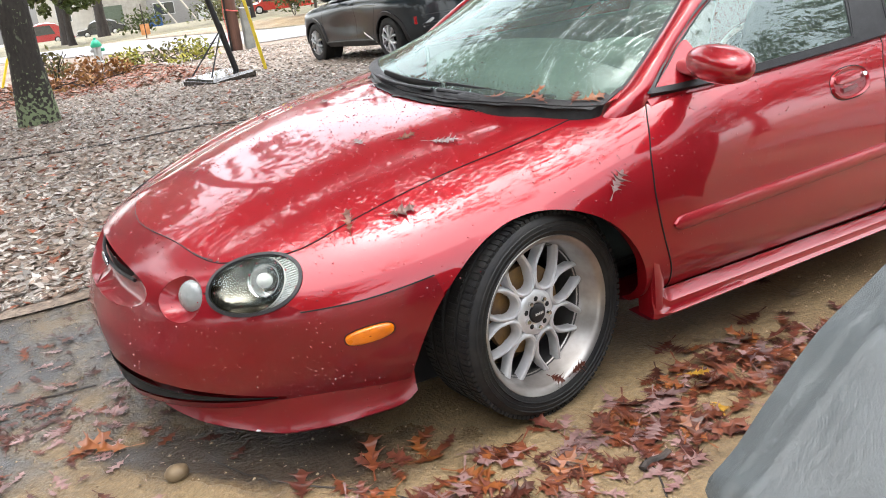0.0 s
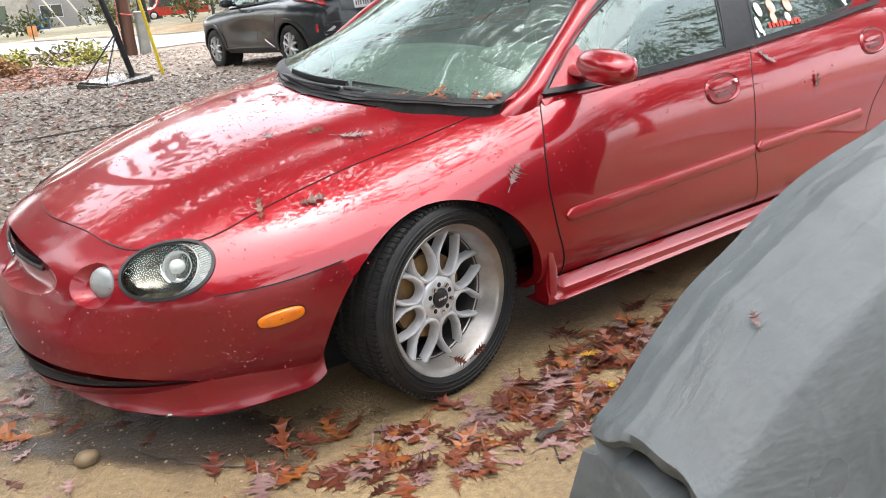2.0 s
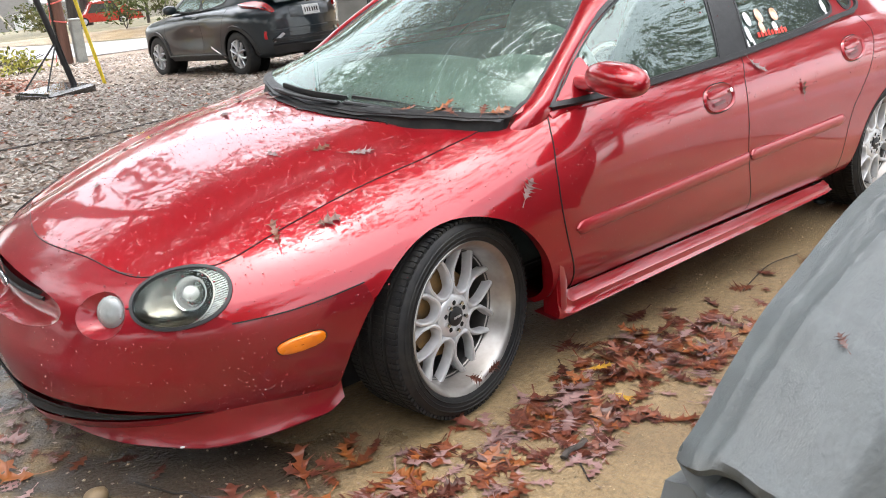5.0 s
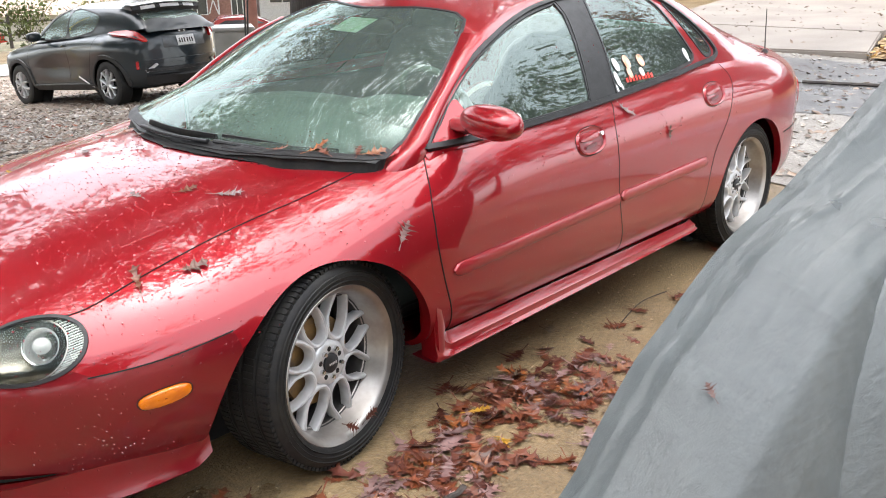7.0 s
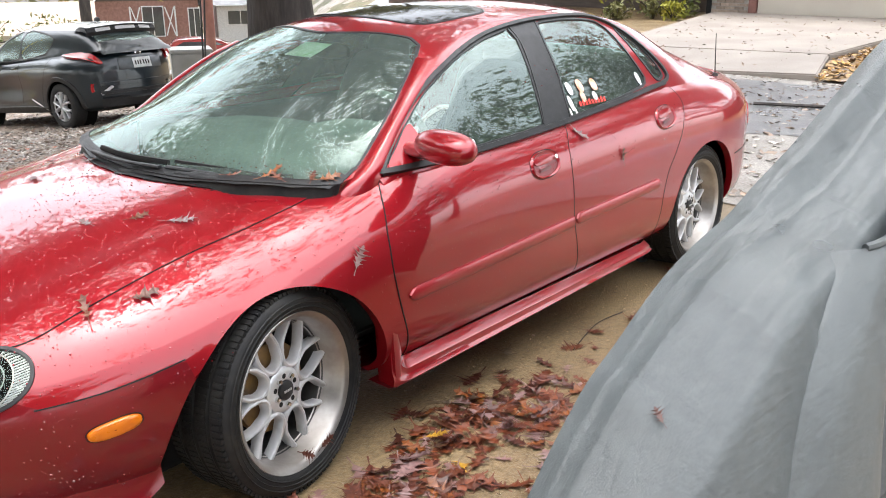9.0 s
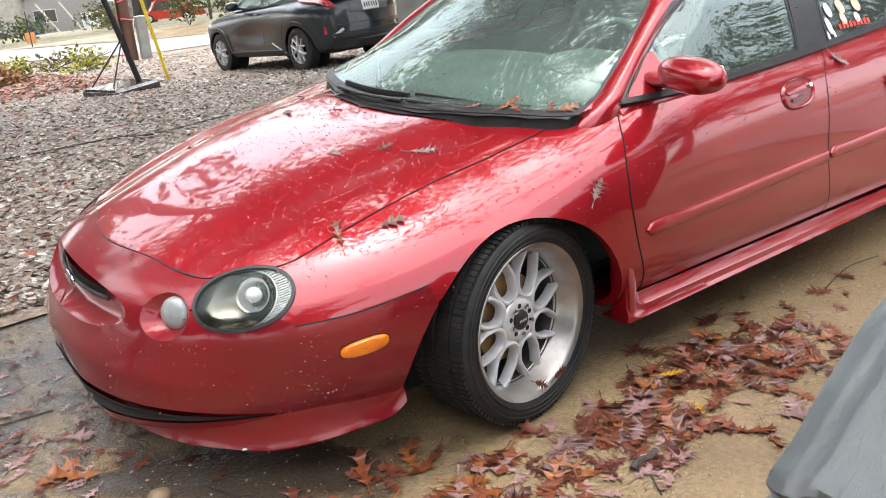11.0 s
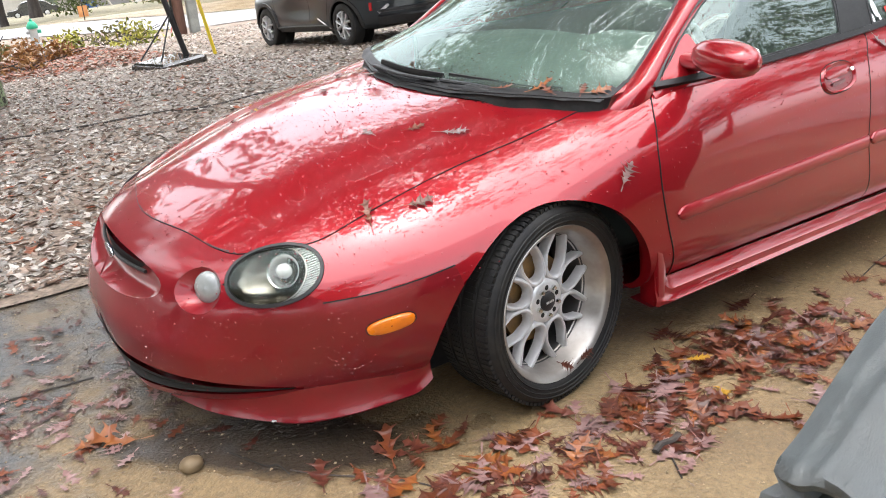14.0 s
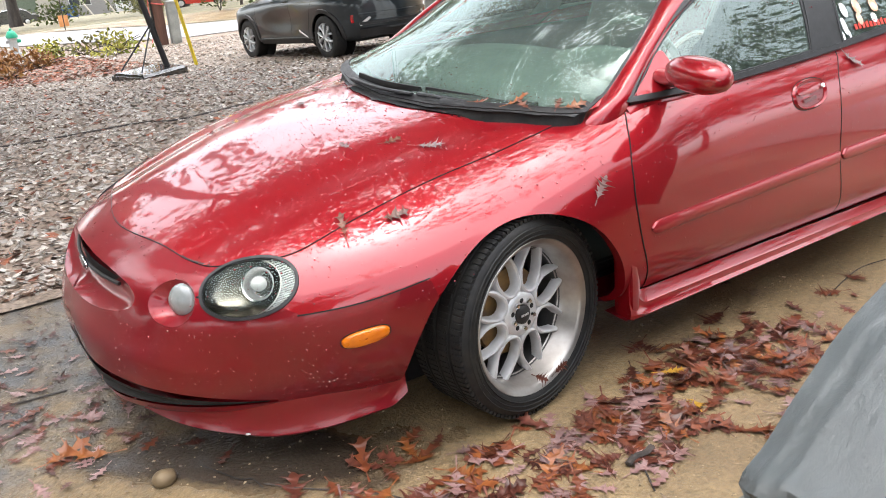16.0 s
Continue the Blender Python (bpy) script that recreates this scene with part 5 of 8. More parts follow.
part("second_sheet", grid(np.stack([qx, qy, qz], -1)), TARP, tarp, "second fold of tarpaulin")
edge = np.stack([qx[:, 0], qy[:, 0], qz[:, 0]], -1)
part("second_hem", tube(edge, 0.010, 8), TARP, tarp)
turn_in = np.stack([np.stack([qx[0], qy[0], qz[0]], -1), np.stack([qx[0] - 0.03, qy[0] + 0.02, qz[0]], -1), np.stack([qx[0] - 0.05, qy[0] + 0.09, qz[0] - 0.02], -1)], 1)
part("second_edge", grid(turn_in), TARP, tarp)


# ---- the black crossover on the gravel ----
SUVPAINT = rain(surface("black_car_paint", (0.006, 0.013, 0.018), 0.3, metal=0.0, second=(0.008, 0.015, 0.020), scale=4, vary=0.05, coat=1.0, rough_vary=0.04, coat_ior=1.38), 40, 0.22, 0.001, 0.3)
SUVGLASS = glass("suv_glass", (0.50, 0.56, 0.53), 0.0, drops=False, film=0.16, ior=2.1)
suv = thing("crossover", "black compact crossover parked on wet gravel", "car")
W2, L2 = 0.897, 4.36
s_low = curve([0, 0.1, 0.5, 3.9, 4.25, 4.36], [0.42, 0.26, 0.21, 0.22, 0.30, 0.45])
s_top = curve([0, 0.06, 0.35, 1.1, 1.45, 3.4, 4.0, 4.28, 4.36], [0.62, 0.80, 0.93, 1.04, 1.07, 1.12, 1.10, 1.02, 0.72])


def suv_body(x, s):
    x, s = np.broadcast_arrays(np.asarray(x, float), np.asarray(s, float))
    w = W2 * (1 - np.clip((0.7 - x) / 0.7, 0, 1) ** 2.6) ** 0.42 * (1 - np.clip((x - 3.40) / 0.96, 0, 1) ** 2.6) ** 0.55
    zt, zl, zm = s_top(x), s_low(x), 0.66 + 0 * x
    zm = np.minimum(zm, zt - 0.03)
    a, b = np.clip(s / 0.55, 0, 1) * np.pi / 2, np.clip((s - 0.55) / 0.45, 0, 1) * np.pi / 2
    y = np.where(s <= 0.55, np.sin(a) ** (2 / 4.5), np.cos(b) ** (2 / 8.0)) * w
    z = np.where(s <= 0.55, zm + (zt - zm) * np.cos(a) ** (2 / 4.0), zm - (zm - zl) * np.sin(b) ** (2 / 5.0))
    # flanks: haunches over the wheels, a waist between
    waist = 0.045 * np.exp(-((x - 2.15) / 0.55) ** 2) * np.exp(-((z - 0.62) / 0.22) ** 2)
    hip = 0.03 * np.exp(-((x - 3.5) / 0.4) ** 2) * np.exp(-((z - 0.85) / 0.15) ** 2)
    return np.stack([x, np.maximum(0, y - (waist - hip) * (y > 0.4)), z], -1)


s_roof = curve([1.0, 1.5, 2.0, 2.5, 3.2, 3.75, 4.1, 4.3], [1.0, 1.32, 1.52, 1.565, 1.55, 1.48, 1.28, 1.05])


def suv_roof(x, s):
    x, s = np.broadcast_arrays(np.asarray(x, float), np.asarray(s, float))
    w = 0.80 * (1 - np.clip((1.6 - x) / 0.75, 0, 1) ** 2.2) ** 0.5 * (1 - 0.25 * np.clip((x - 2.2) / 2.1, 0, 1) ** 1.6)
    zt, zb = s_roof(x), 0.97 + 0.03 * x
    zb = np.minimum(zb, zt - 0.01)
    t = 1 - s
    c = ((1 - t) ** 3, 3 * t * (1 - t) ** 2, 3 * t * t * (1 - t), t ** 3)
    return np.stack([x, (c[0] + 0.88 * c[1] + 0.72 * c[2]) * w, zb * c[0] + (zb + 0.86 * (zt - zb)) * c[1] + zt * (c[2] + c[3])], -1)


sb = Shell(rows(suv_body, np.unique(np.r_[stations(0, 0.7, 30, 0.6), stations(0.7, 3.7, 110), stations(3.7, L2, 30, 0.6)]), 60))
sc = Shell(rows(suv_roof, stations(1.0, 4.3, 110, 0.2), 40))
for s in (-1, 1):
    for ax in (0.85, 3.49):
        sb.cut(SIDE[s], oval(0.365, 0.365, 60) + (ax, 0.345), depth=1.2)
        line = np.array([(ax + 0.40 * np.cos(t), 0.345 + 0.40 * np.sin(t)) for t in np.linspace(-0.1, np.pi + 0.1, 40)])
        p, n = on_shell(sb, SIDE[s], line)
        part("arch_trim", ribbon(p, n, 0.07, 0.018, 0.02), BLACK, suv, "black plastic arch trim")
        back = [(ax + 0.37 * np.cos(q), s * 0.55, 0.345 + 0.37 * np.sin(q)) for q in np.linspace(0, 2 * np.pi, 30, endpoint=False)]
        part("housing", (back, [tuple(range(30))]), DARK, suv)
        w = part("wheel", lathe([(0.2, -0.1), (0.2, 0.09)], 40), BLACK, suv, "silver five-spoke wheel")
        part("tyre", lathe([(0.222, 0.10), (0.235, 0.108), (0.31, 0.106), (0.335, 0.09), (0.338, 0), (0.335, -0.09), (0.30, -0.11), (0.222, -0.10)], 56), RUBBER, w)
        part("rim", lathe([(0.200, 0.06), (0.215, 0.09), (0.224, 0.10), (0.226, 0.09)], 48), ALLOY, w)
        for i in range(10):
            a = 2 * np.pi * (i // 2) / 5 + (0.16 if i % 2 else -0.16)
            a2 = 2 * np.pi * (i // 2) / 5 + (0.34 if i % 2 else -0.34)
            part("spoke", tube([(0.04 * np.cos(a), 0.085, 0.04 * np.sin(a)), (0.12 * np.cos(a), 0.088, 0.12 * np.sin(a)), (0.212 * np.cos(a2), 0.08, 0.212 * np.sin(a2))], [0.04, 0.032, 0.042], 8, flat=0.5), ALLOY, w)
        part("hub", lathe([(0, 0.10), (0.045, 0.098), (0.06, 0.085), (0.06, 0.05)], 24), ALLOY, w)
        part("disc", lathe([(0, 0.03), (0.2, 0.03)], 30), DARK, w)
        w.matrix_basis = Matrix.Translation((ax, s * 0.79, 0.338)) @ (Matrix.Rotation(radians(180), 4, "Z") if s < 0 else Matrix())
    for name, line in (("front_window", [(1.55, 1.06), (1.70, 1.20), (1.95, 1.36), (2.15, 1.43), (2.35, 1.45), (2.36, 1.07)]),
                       ("rear_window_side", [(2.45, 1.07), (2.44, 1.45), (2.8, 1.44), (3.15, 1.36), (3.22, 1.28), (3.1, 1.14), (2.9, 1.09)])):
        line = np.array(rounded(line, 3))
        v, f, n = sc.cut(SIDE[s], line, depth=1)
        part(name, (v - n * 0.004, f), SUVGLASS, suv)
        p, n = on_shell(sc, SIDE[s], line)
        part("window_frame", ribbon(p, n, 0.03, 0.003, closed=True), BLACK, suv)
    for gap in ([(1.25, 0.98), (1.22, 0.7), (1.30, 0.42), (1.45, 0.28)], [(2.40, 1.04), (2.42, 0.7), (2.40, 0.28)], [(3.25, 1.05), (3.18, 0.85), (3.05, 0.6), (2.98, 0.3)]):
        p, n = on_shell(sb, SIDE[s], rounded(gap, 8, False))
        part("shut_line", ribbon(p, n, 0.010, 0.001, 0.002), DARK, suv)
    p, n = on_shell(sb, SIDE[s], [(x, 0.30) for x in np.linspace(1.25, 3.1, 30)])
    part("sill_trim", ribbon(p, n, 0.13, 0.014, 0.016), BLACK, suv)
    p, n = on_shell(sb, SIDE[s], rounded([(2.72, 0.46), (2.9, 0.38), (3.05, 0.30)], 6, False))
    part("sill_flash", ribbon(p, n, 0.025, 0.02, 0.006), ALLOY, suv, "silver flash on the sill")
    p, n = on_shell(sb, SIDE[s], [(2.25, 0.93), (2.33, 0.935), (2.38, 0.935)])
    part("door_handle", ribbon(p, n, 0.025, 0.03, 0.03), SUVPAINT, suv)
    m = part("door_mirror", moved(blob(0.07, 0.12, 0.075, 2.6, 20, 12), Matrix.Translation((1.72, s * 0.98, 1.11))), SUVPAINT, suv)
    part("mirror_arm", tube([(1.70, s * 0.80, 1.06), (1.71, s * 0.92, 1.08)], 0.025, 8), BLACK, m)
    # tail lamp: a sharp red boomerang that juts out of the corner
    fr = frame_at((4.02, s * 0.74, 0.99), (0.55, -s * 0.75, 0.0), (0, 0, 1))
    if fr[3][0] < 0:
        fr = fr[:3] + (-fr[3],)
    line = rounded([(-0.30, 0.055), (-0.10, 0.075), (0.10, 0.05), (0.24, -0.055), (0.20, -0.085), (0.0, -0.01), (-0.18, 0.02)], 5) * (1, 1)
    p, n = on_shell(sb, fr, line, 0.5)
    cen = p.mean(0) + n.mean(0) * 0.05
    vs = list(map(tuple, p - n * 0.01)) + list(map(tuple, p + n * 0.04)) + [tuple(cen)]
    k = len(p)
    part("tail_lamp", (vs, [(i, (i + 1) % k, k + (i + 1) % k, k + i) for i in range(k)] + [(k + i, k + (i + 1) % k, 2 * k) for i in range(k)]),
         surface("suv_tail_red", (0.55, 0.012, 0.015), 0.15, second=(0.42, 0.01, 0.01), scale=9, coat=1), suv, "sharp red tail lamp")
    p, n = on_shell(sb, (np.zeros(3), np.array([0, 1.0, 0]), np.array([0, 0, 1.0]), np.array([1.0, 0, 0])), [(s * 0.70, 0.52), (s * 0.705, 0.58), (s * 0.70, 0.64)], 6)
    part("reflector", ribbon(p, n, 0.05, 0.012, 0.012), surface("red_reflector", (0.5, 0.01, 0.015), 0.2, coat=1), suv)
    p, n = on_shell(sb, (np.zeros(3), np.array([0, 1.0, 0]), np.array([0, 0, 1.0]), np.array([1.0, 0, 0])), [(s * 0.62, 0.48), (s * 0.55, 0.53), (s * 0.48, 0.585)], 6)
    part("bumper_flash", ribbon(p, n, 0.045, 0.022, 0.02), ALLOY, suv, "silver corner flash of the rear bumper")
REAR = (np.zeros(3), np.array([0, 1.0, 0]), np.array([0, 0, 1.0]), np.array([1.0, 0, 0]))
v, f, n = sc.cut(TOP, np.array([(3.82, -0.47), (3.80, 0), (3.82, 0.47), (4.12, 0.52), (4.17, 0), (4.12, -0.52)]), depth=2)
part("rear_window", (v, f), SUVGLASS, suv)
# the sky's reflection on the wet roof and spoiler, put in as a pale colour
SKY_SHEEN = rain(surface("roof_sky_sheen", (0.72, 0.75, 0.76), 0.3, metal=0.0, second=(0.66, 0.69, 0.70), scale=3, vary=0.04, coat=1.0), 40, 0.22, 0.001, 0.3)
tail = np.linspace(-0.60, 0.60, 25)
def bowed(x, z, k):
    return np.stack([x - 0.10 * (tail / 0.6) ** 2 * k, tail, z - 0.035 * (tail / 0.6) ** 2], -1)
part("spoiler", grid(np.stack([bowed(3.62, 1.503, 1), bowed(3.85, 1.500, 1), bowed(4.08, 1.478, 1), bowed(4.10, 1.466, 1), bowed(4.06, 1.452, 1), bowed(3.80, 1.44, 1)], 1)), SKY_SHEEN, suv, "roof spoiler over the rear window, painted pale as sky reflection")
part("spoiler_band", grid(np.stack([bowed(4.062, 1.452, 1), bowed(4.085, 1.40, 1), bowed(4.06, 1.345, 1)], 1)), BLACK, suv)
for y in (-0.36, 0, 0.36):
    w_ = 0.17 if y == 0 else 0.11
    yy = np.linspace(y - w_, y + w_, 5)
    dx = -0.10 * (yy / 0.6) ** 2
    part("spoiler_slot", grid(np.stack([np.stack([4.074 + dx, yy, 1.441 - 0.035 * (yy / 0.6) ** 2], -1), np.stack([4.092 + dx, yy, 1.392 - 0.035 * (yy / 0.6) ** 2], -1)], 1)), WHITE, suv, "pale slot under the spoiler")
p, n = on_shell(sb, REAR, [(y, 0.885) for y in np.linspace(-0.36, 0.36, 12)], 6)
part("tailgate_panel", ribbon(p, n, 0.17, 0.014, 0.012), surface("dark_grey_gate", (0.10, 0.11, 0.12), 0.4, coat=0.4), suv)
p, n = on_shell(sb, REAR, [(y, 0.885) for y in np.linspace(-0.155, 0.155, 8)], 6)
plate = part("number_plate", ribbon(p, n, 0.15, 0.022, 0.006), WHITE, suv, "white number plate with plain bars")
for i in range(6):
    y = -0.11 + 0.042 * i + (0.012 if i > 2 else 0)
    p, n = on_shell(sb, REAR, [(y, 0.85), (y, 0.915)], 6)
    part("plate_bar", ribbon(p, n, 0.022, 0.0255, 0.002), DARK, plate)
p, n = on_shell(sb, REAR, [(0, 1.02)], 6)
part("badge", moved(blob(0.01, 0.06, 0.035, 2, 20, 10), Matrix.Translation(p[0] + n[0] * 0.008)), CHROME, suv, "plain oval badge")
for z, hgt, mt in ((0.62, 0.06, SUVPAINT), (0.50, 0.05, BLACK), (0.36, 0.16, BLACK)):
    p, n = on_shell(sb, REAR, [(y, z) for y in np.linspace(-0.62, 0.62, 24)], 6)
    part("rear_bumper", ribbon(p, n, hgt, 0.04, 0.04), mt, suv)
part("roof_fin", moved(blob(0.08, 0.02, 0.04), Matrix.Translation((3.4, 0, 1.56))), BLACK, suv)
v, f, n = sc.cut(TOP, np.array([(1.75, -0.60), (3.3, -0.56), (4.02, -0.50), (4.02, 0.50), (3.3, 0.56), (1.75, 0.60)]), depth=2, facing=0.45)
part("roof", (v, f), SKY_SHEEN, suv, "wet roof, painted pale as sky reflection")
part("cabin_frame", sc.rest(), SUVPAINT, suv)
part("body", sb.rest(), SUVPAINT, suv)
part("inner_seats", box(1.9, 2.3, -0.6, 0.6, 0.6, 1.15, 0.08), DARK, suv)
part("floor_pan", box(0.4, 4.0, -0.6, 0.6, 0.24, 0.28, 0.01), DARK, suv)
# stand it on the slope, by the rear hub of the visible side
ex = Vector((math.cos(-1.474) * math.cos(0.101), math.sin(-1.474) * math.cos(0.101), math.sin(0.101)))
ey = Vector((0, 0, 1)).cross(ex).normalized()
ez = ex.cross(ey)
rot = Matrix((ex, ey, ez)).transposed().to_4x4()
suv.matrix_basis = Matrix.Translation((4.681, 10.016, -0.541)) @ rot @ Matrix.Translation((-3.49, 0.87, -0.338))


# ---- drive surfaces, yard, street and houses ----
def strip(name, outline_a, outline_b, lift, material, label, cat, n=60, m=14, rough_edge=0.0, seed=1):
    """A ground sheet between two lines, laid on the fall of the ground with an uneven edge."""
    a, b = rounded(outline_a, 12, False), rounded(outline_b, 12, False)
    ta, tb = np.linspace(0, 1, len(a)), np.linspace(0, 1, len(b))
    u = np.linspace(0, 1, n)
    A = np.stack([np.interp(u, ta, a[:, k]) for k in (0, 1)], -1)
    B = np.stack([np.interp(u, tb, b[:, k]) for k in (0, 1)], -1)
    w = np.linspace(0, 1, m)
    P = A[:, None] * (1 - w)[None, :, None] + B[:, None] * w[None, :, None]
    if rough_edge:
        for i in range(n):
            for j in (0, m - 1):
                P[i, j] += rough_edge * np.array([noise.noise(Vector((u[i] * 17, j, seed))), noise.noise(Vector((u[i] * 19, j, seed + 5)))])
    z = fall(P[..., 0], P[..., 1]) + lift
    return tagged(part(name, grid(np.concatenate([P, z[..., None]], -1)), material), label, cat, kind="structure")


LITTER = surface("leaf_litter_soil", (0.29, 0.23, 0.18), 0.65, second=(0.17, 0.12, 0.085), scale=2.2, vary=0.5, grain=38, bump=0.02, bump_scale=30, mix=(0.35, 0.65))

ASPHALT = surface("wet_asphalt", (0.20, 0.20, 0.205), 0.3, second=(0.13, 0.13, 0.135), scale=1.2, vary=0.15, grain=70, bump=0.003, bump_scale=90, rough_vary=0.18)
GRAVEL = surface("grey_gravel", (0.36, 0.335, 0.305), 0.6, second=(0.25, 0.225, 0.20), scale=1.5, vary=0.4, grain=60, bump=0.015, bump_scale=60)
CONCRETE = surface("pale_concrete", (0.34, 0.30, 0.265), 0.6, second=(0.28, 0.245, 0.215), scale=0.9, vary=0.08, grain=40, bump=0.002, bump_scale=60)
STREET = surface("wet_street", (0.36, 0.36, 0.37), 0.5, second=(0.28, 0.28, 0.29), scale=0.4, vary=0.08, grain=20, bump=0.002, bump_scale=30)
strip("yard", [(-14, 1.2), (-10, 1.15), (-6, 1.1), (-2.2, 1.06), (1.2, 1.2), (4, 1.8), (6.5, 2.6)], [(-20, 41), (-12, 37), (-5, 33), (0, 29.7), (3, 27.6), (5.8, 25.6), (8.6, 24.2)], 0.010, LITTER, "leaf-strewn yard soil under trees", "yard", 110, 90, 0.10, 2)


strip("gravel_apron", [(3.6, -4), (3.9, -1), (4.4, 0.2), (5.6, 1.4), (4.5, 4.5), (3.0, 6.2), (2.6, 9.5)], [(10.2, -6), (10.2, -1), (10.2, 1.0), (10.4, 4), (10, 8), (9, 12), (7, 15)], 0.008, GRAVEL, "grey gravel turning area with wet leaves", "gravel", 70, 40, 0.35, 8)
strip("asphalt_band", [(6.6, -6), (6.5, 0), (6.6, 2.4), (6.9, 4.2)], [(10.0, -6), (9.8, 0), (9.8, 2.4), (10.0, 4.4)], 0.014, ASPHALT, "wet asphalt strip before the concrete apron", "paving", 40, 16, 0.2, 11)
strip("street", [(30, 20), (22, 21.2), (15, 22.6), (8.6, 24.3), (3, 27.7), (-5, 33.1), (-13, 37.5), (-21, 41.5)], [(31, 24), (23, 25.2), (15, 26.4), (9.3, 27.6), (3.3, 31.0), (-5, 36.2), (-13, 41), (-21, 45)], 0.03, STREET, "wet pale street", "road", 70, 14)
strip("far_verge", [(31, 24.2), (22, 25.5), (15, 26.6), (9.3, 27.8), (-5, 36.4), (-21, 45.2)], [(120, 130), (70, 150), (40, 160), (10, 160), (-20, 160), (-80, 160)], 0.02, surface("verge_grass", (0.13, 0.125, 0.065), 0.8, second=(0.24, 0.20, 0.13), scale=0.6, vary=0.4, grain=6, bump=0.02, bump_scale=20), "thin autumn grass across the street", "grass", 50, 24)
# concrete apron in two slabs with an open joint, up to the garage
def slab(x0, x1, edges, z):
    """One cast slab with a real edge; edges: y at (x0 low, x0 high, x1 low, x1 high)."""
    a, b, c, d = edges
    bm = bmesh.new()
    q = [(x0, a), (x0, b), (x1, d), (x1, c)]
    low = [bm.verts.new((x, y, float(fall(x, y)) - 0.05)) for x, y in q]
    top = [bm.verts.new((x, y, float(fall(x, y)) + z)) for x, y in q]
    bm.faces.new(top[::-1])
    for i in range(4):
        bm.faces.new((low[i], low[(i + 1) % 4], top[(i + 1) % 4], top[i]))
    bmesh.ops.recalc_face_normals(bm, faces=bm.faces)
    bmesh.ops.bevel(bm, geom=[e for e in bm.edges], offset=0.02, segments=2, affect="EDGES")
    return bm


apron = thing("concrete_apron", "pale concrete apron with an open joint, strewn with leaves", "paving")
apron["kind"] = "structure"
part("slab", slab(10.15, 12.15, (0.95, 5.2, 1.45, 5.3), 0.10), CONCRETE, apron)
part("slab", slab(12.18, 18.9, (1.46, 5.3, 1.2, 6.3), 0.10), CONCRETE, apron)
strip("leaf_bank", [(10.1, 0.9), (12.1, 1.35), (15, 1.3), (18, 1.1)], [(10.1, -3), (12, -3), (15, -3), (18, -3)], 0.04, surface("gold_litter", (0.36, 0.25, 0.12), 0.7, second=(0.22, 0.13, 0.07), scale=6, vary=0.5, grain=14, bump=0.02, bump_scale=20), "golden leaf litter beside the apron", "leaf litter", 30, 12, 0.2, 3)

# garage front: brick pier, panelled door, dark recess and shrubs
BRICK = surface("pale_brick", (0.42, 0.34, 0.28), 0.8, second=(0.30, 0.23, 0.19), scale=3, vary=0.2, grain=30, rand=0.28, bump=0.003, bump_scale=60)
MORTAR = surface("mortar", (0.42, 0.40, 0.37), 0.9, scale=5, vary=0.1)
DOORPAINT = surface("cream_door", (0.62, 0.57, 0.49), 0.5, second=(0.56, 0.51, 0.44), scale=1, vary=0.05)
BROWN = surface("brown_siding", (0.105, 0.080, 0.068), 0.7, second=(0.075, 0.058, 0.05), scale=3, vary=0.2, stretch=(1, 1, 6))
REDBROWN = surface("redbrown_trim", (0.26, 0.12, 0.10), 0.6, scale=4, vary=0.1)
SHINGLE = surface("grey_shingle", (0.30, 0.30, 0.31), 0.8, second=(0.22, 0.22, 0.23), scale=2, vary=0.2, bump=0.01, bump_scale=20)
garage = thing("garage_house", "low brick house with a cream panelled garage door", "house")
gx = 19.0
for i, (a, b) in enumerate(((0.30, 0.82), (0.83, 1.35), (1.36, 1.88), (1.89, 2.41))):
    part("door_panel", box(gx, gx + 0.05, -0.2, 5.30, a, b, 0.012), DOORPAINT, garage)
part("trim", box(gx - 0.05, gx + 0.06, 5.32, 5.50, 0.2, 2.6, 0.01), REDBROWN, garage)
part("lintel", box(gx - 0.05, gx + 0.3, -0.6, 6.6, 2.43, 2.75, 0.01), REDBROWN, garage)
part("pier", box(gx + 0.02, gx + 0.4, 5.50, 6.42, 0.15, 2.5), MORTAR, garage, smooth=False)
part("recess_wall", box(gx + 0.9, gx + 1.1, 6.4, 18, -0.2, 3.0), BROWN, garage)
part("corner_post", box(gx - 0.02, gx + 0.12, 6.42, 6.54, 0.1, 2.6, 0.01), DARK, garage)
part("porch_post", box(gx + 0.2, gx + 0.32, 8.3, 8.42, 0.0, 3.0, 0.01), REDBROWN, garage)
part("side_wall", box(gx + 0.4, gx + 9, -8, -0.3, -0.2, 2.7), BROWN, garage)
part("house_core", box(gx + 1.1, gx + 9, -7, 18, -0.2, 2.8), BROWN, garage)
part("roof", ([(gx - 0.8, -9, 2.7), (gx - 0.8, 19, 2.7), (gx + 5, 19, 4.6), (gx + 5, -9, 4.6), (gx + 10.5, 19, 2.7), (gx + 10.5, -9, 2.7)], [(0, 1, 2, 3), (3, 2, 4, 5)]), SHINGLE, garage)
part("soffit", box(gx - 0.8, gx + 10.5, -9, 19, 2.66, 2.72), DOORPAINT, garage)
brick_mesh = None
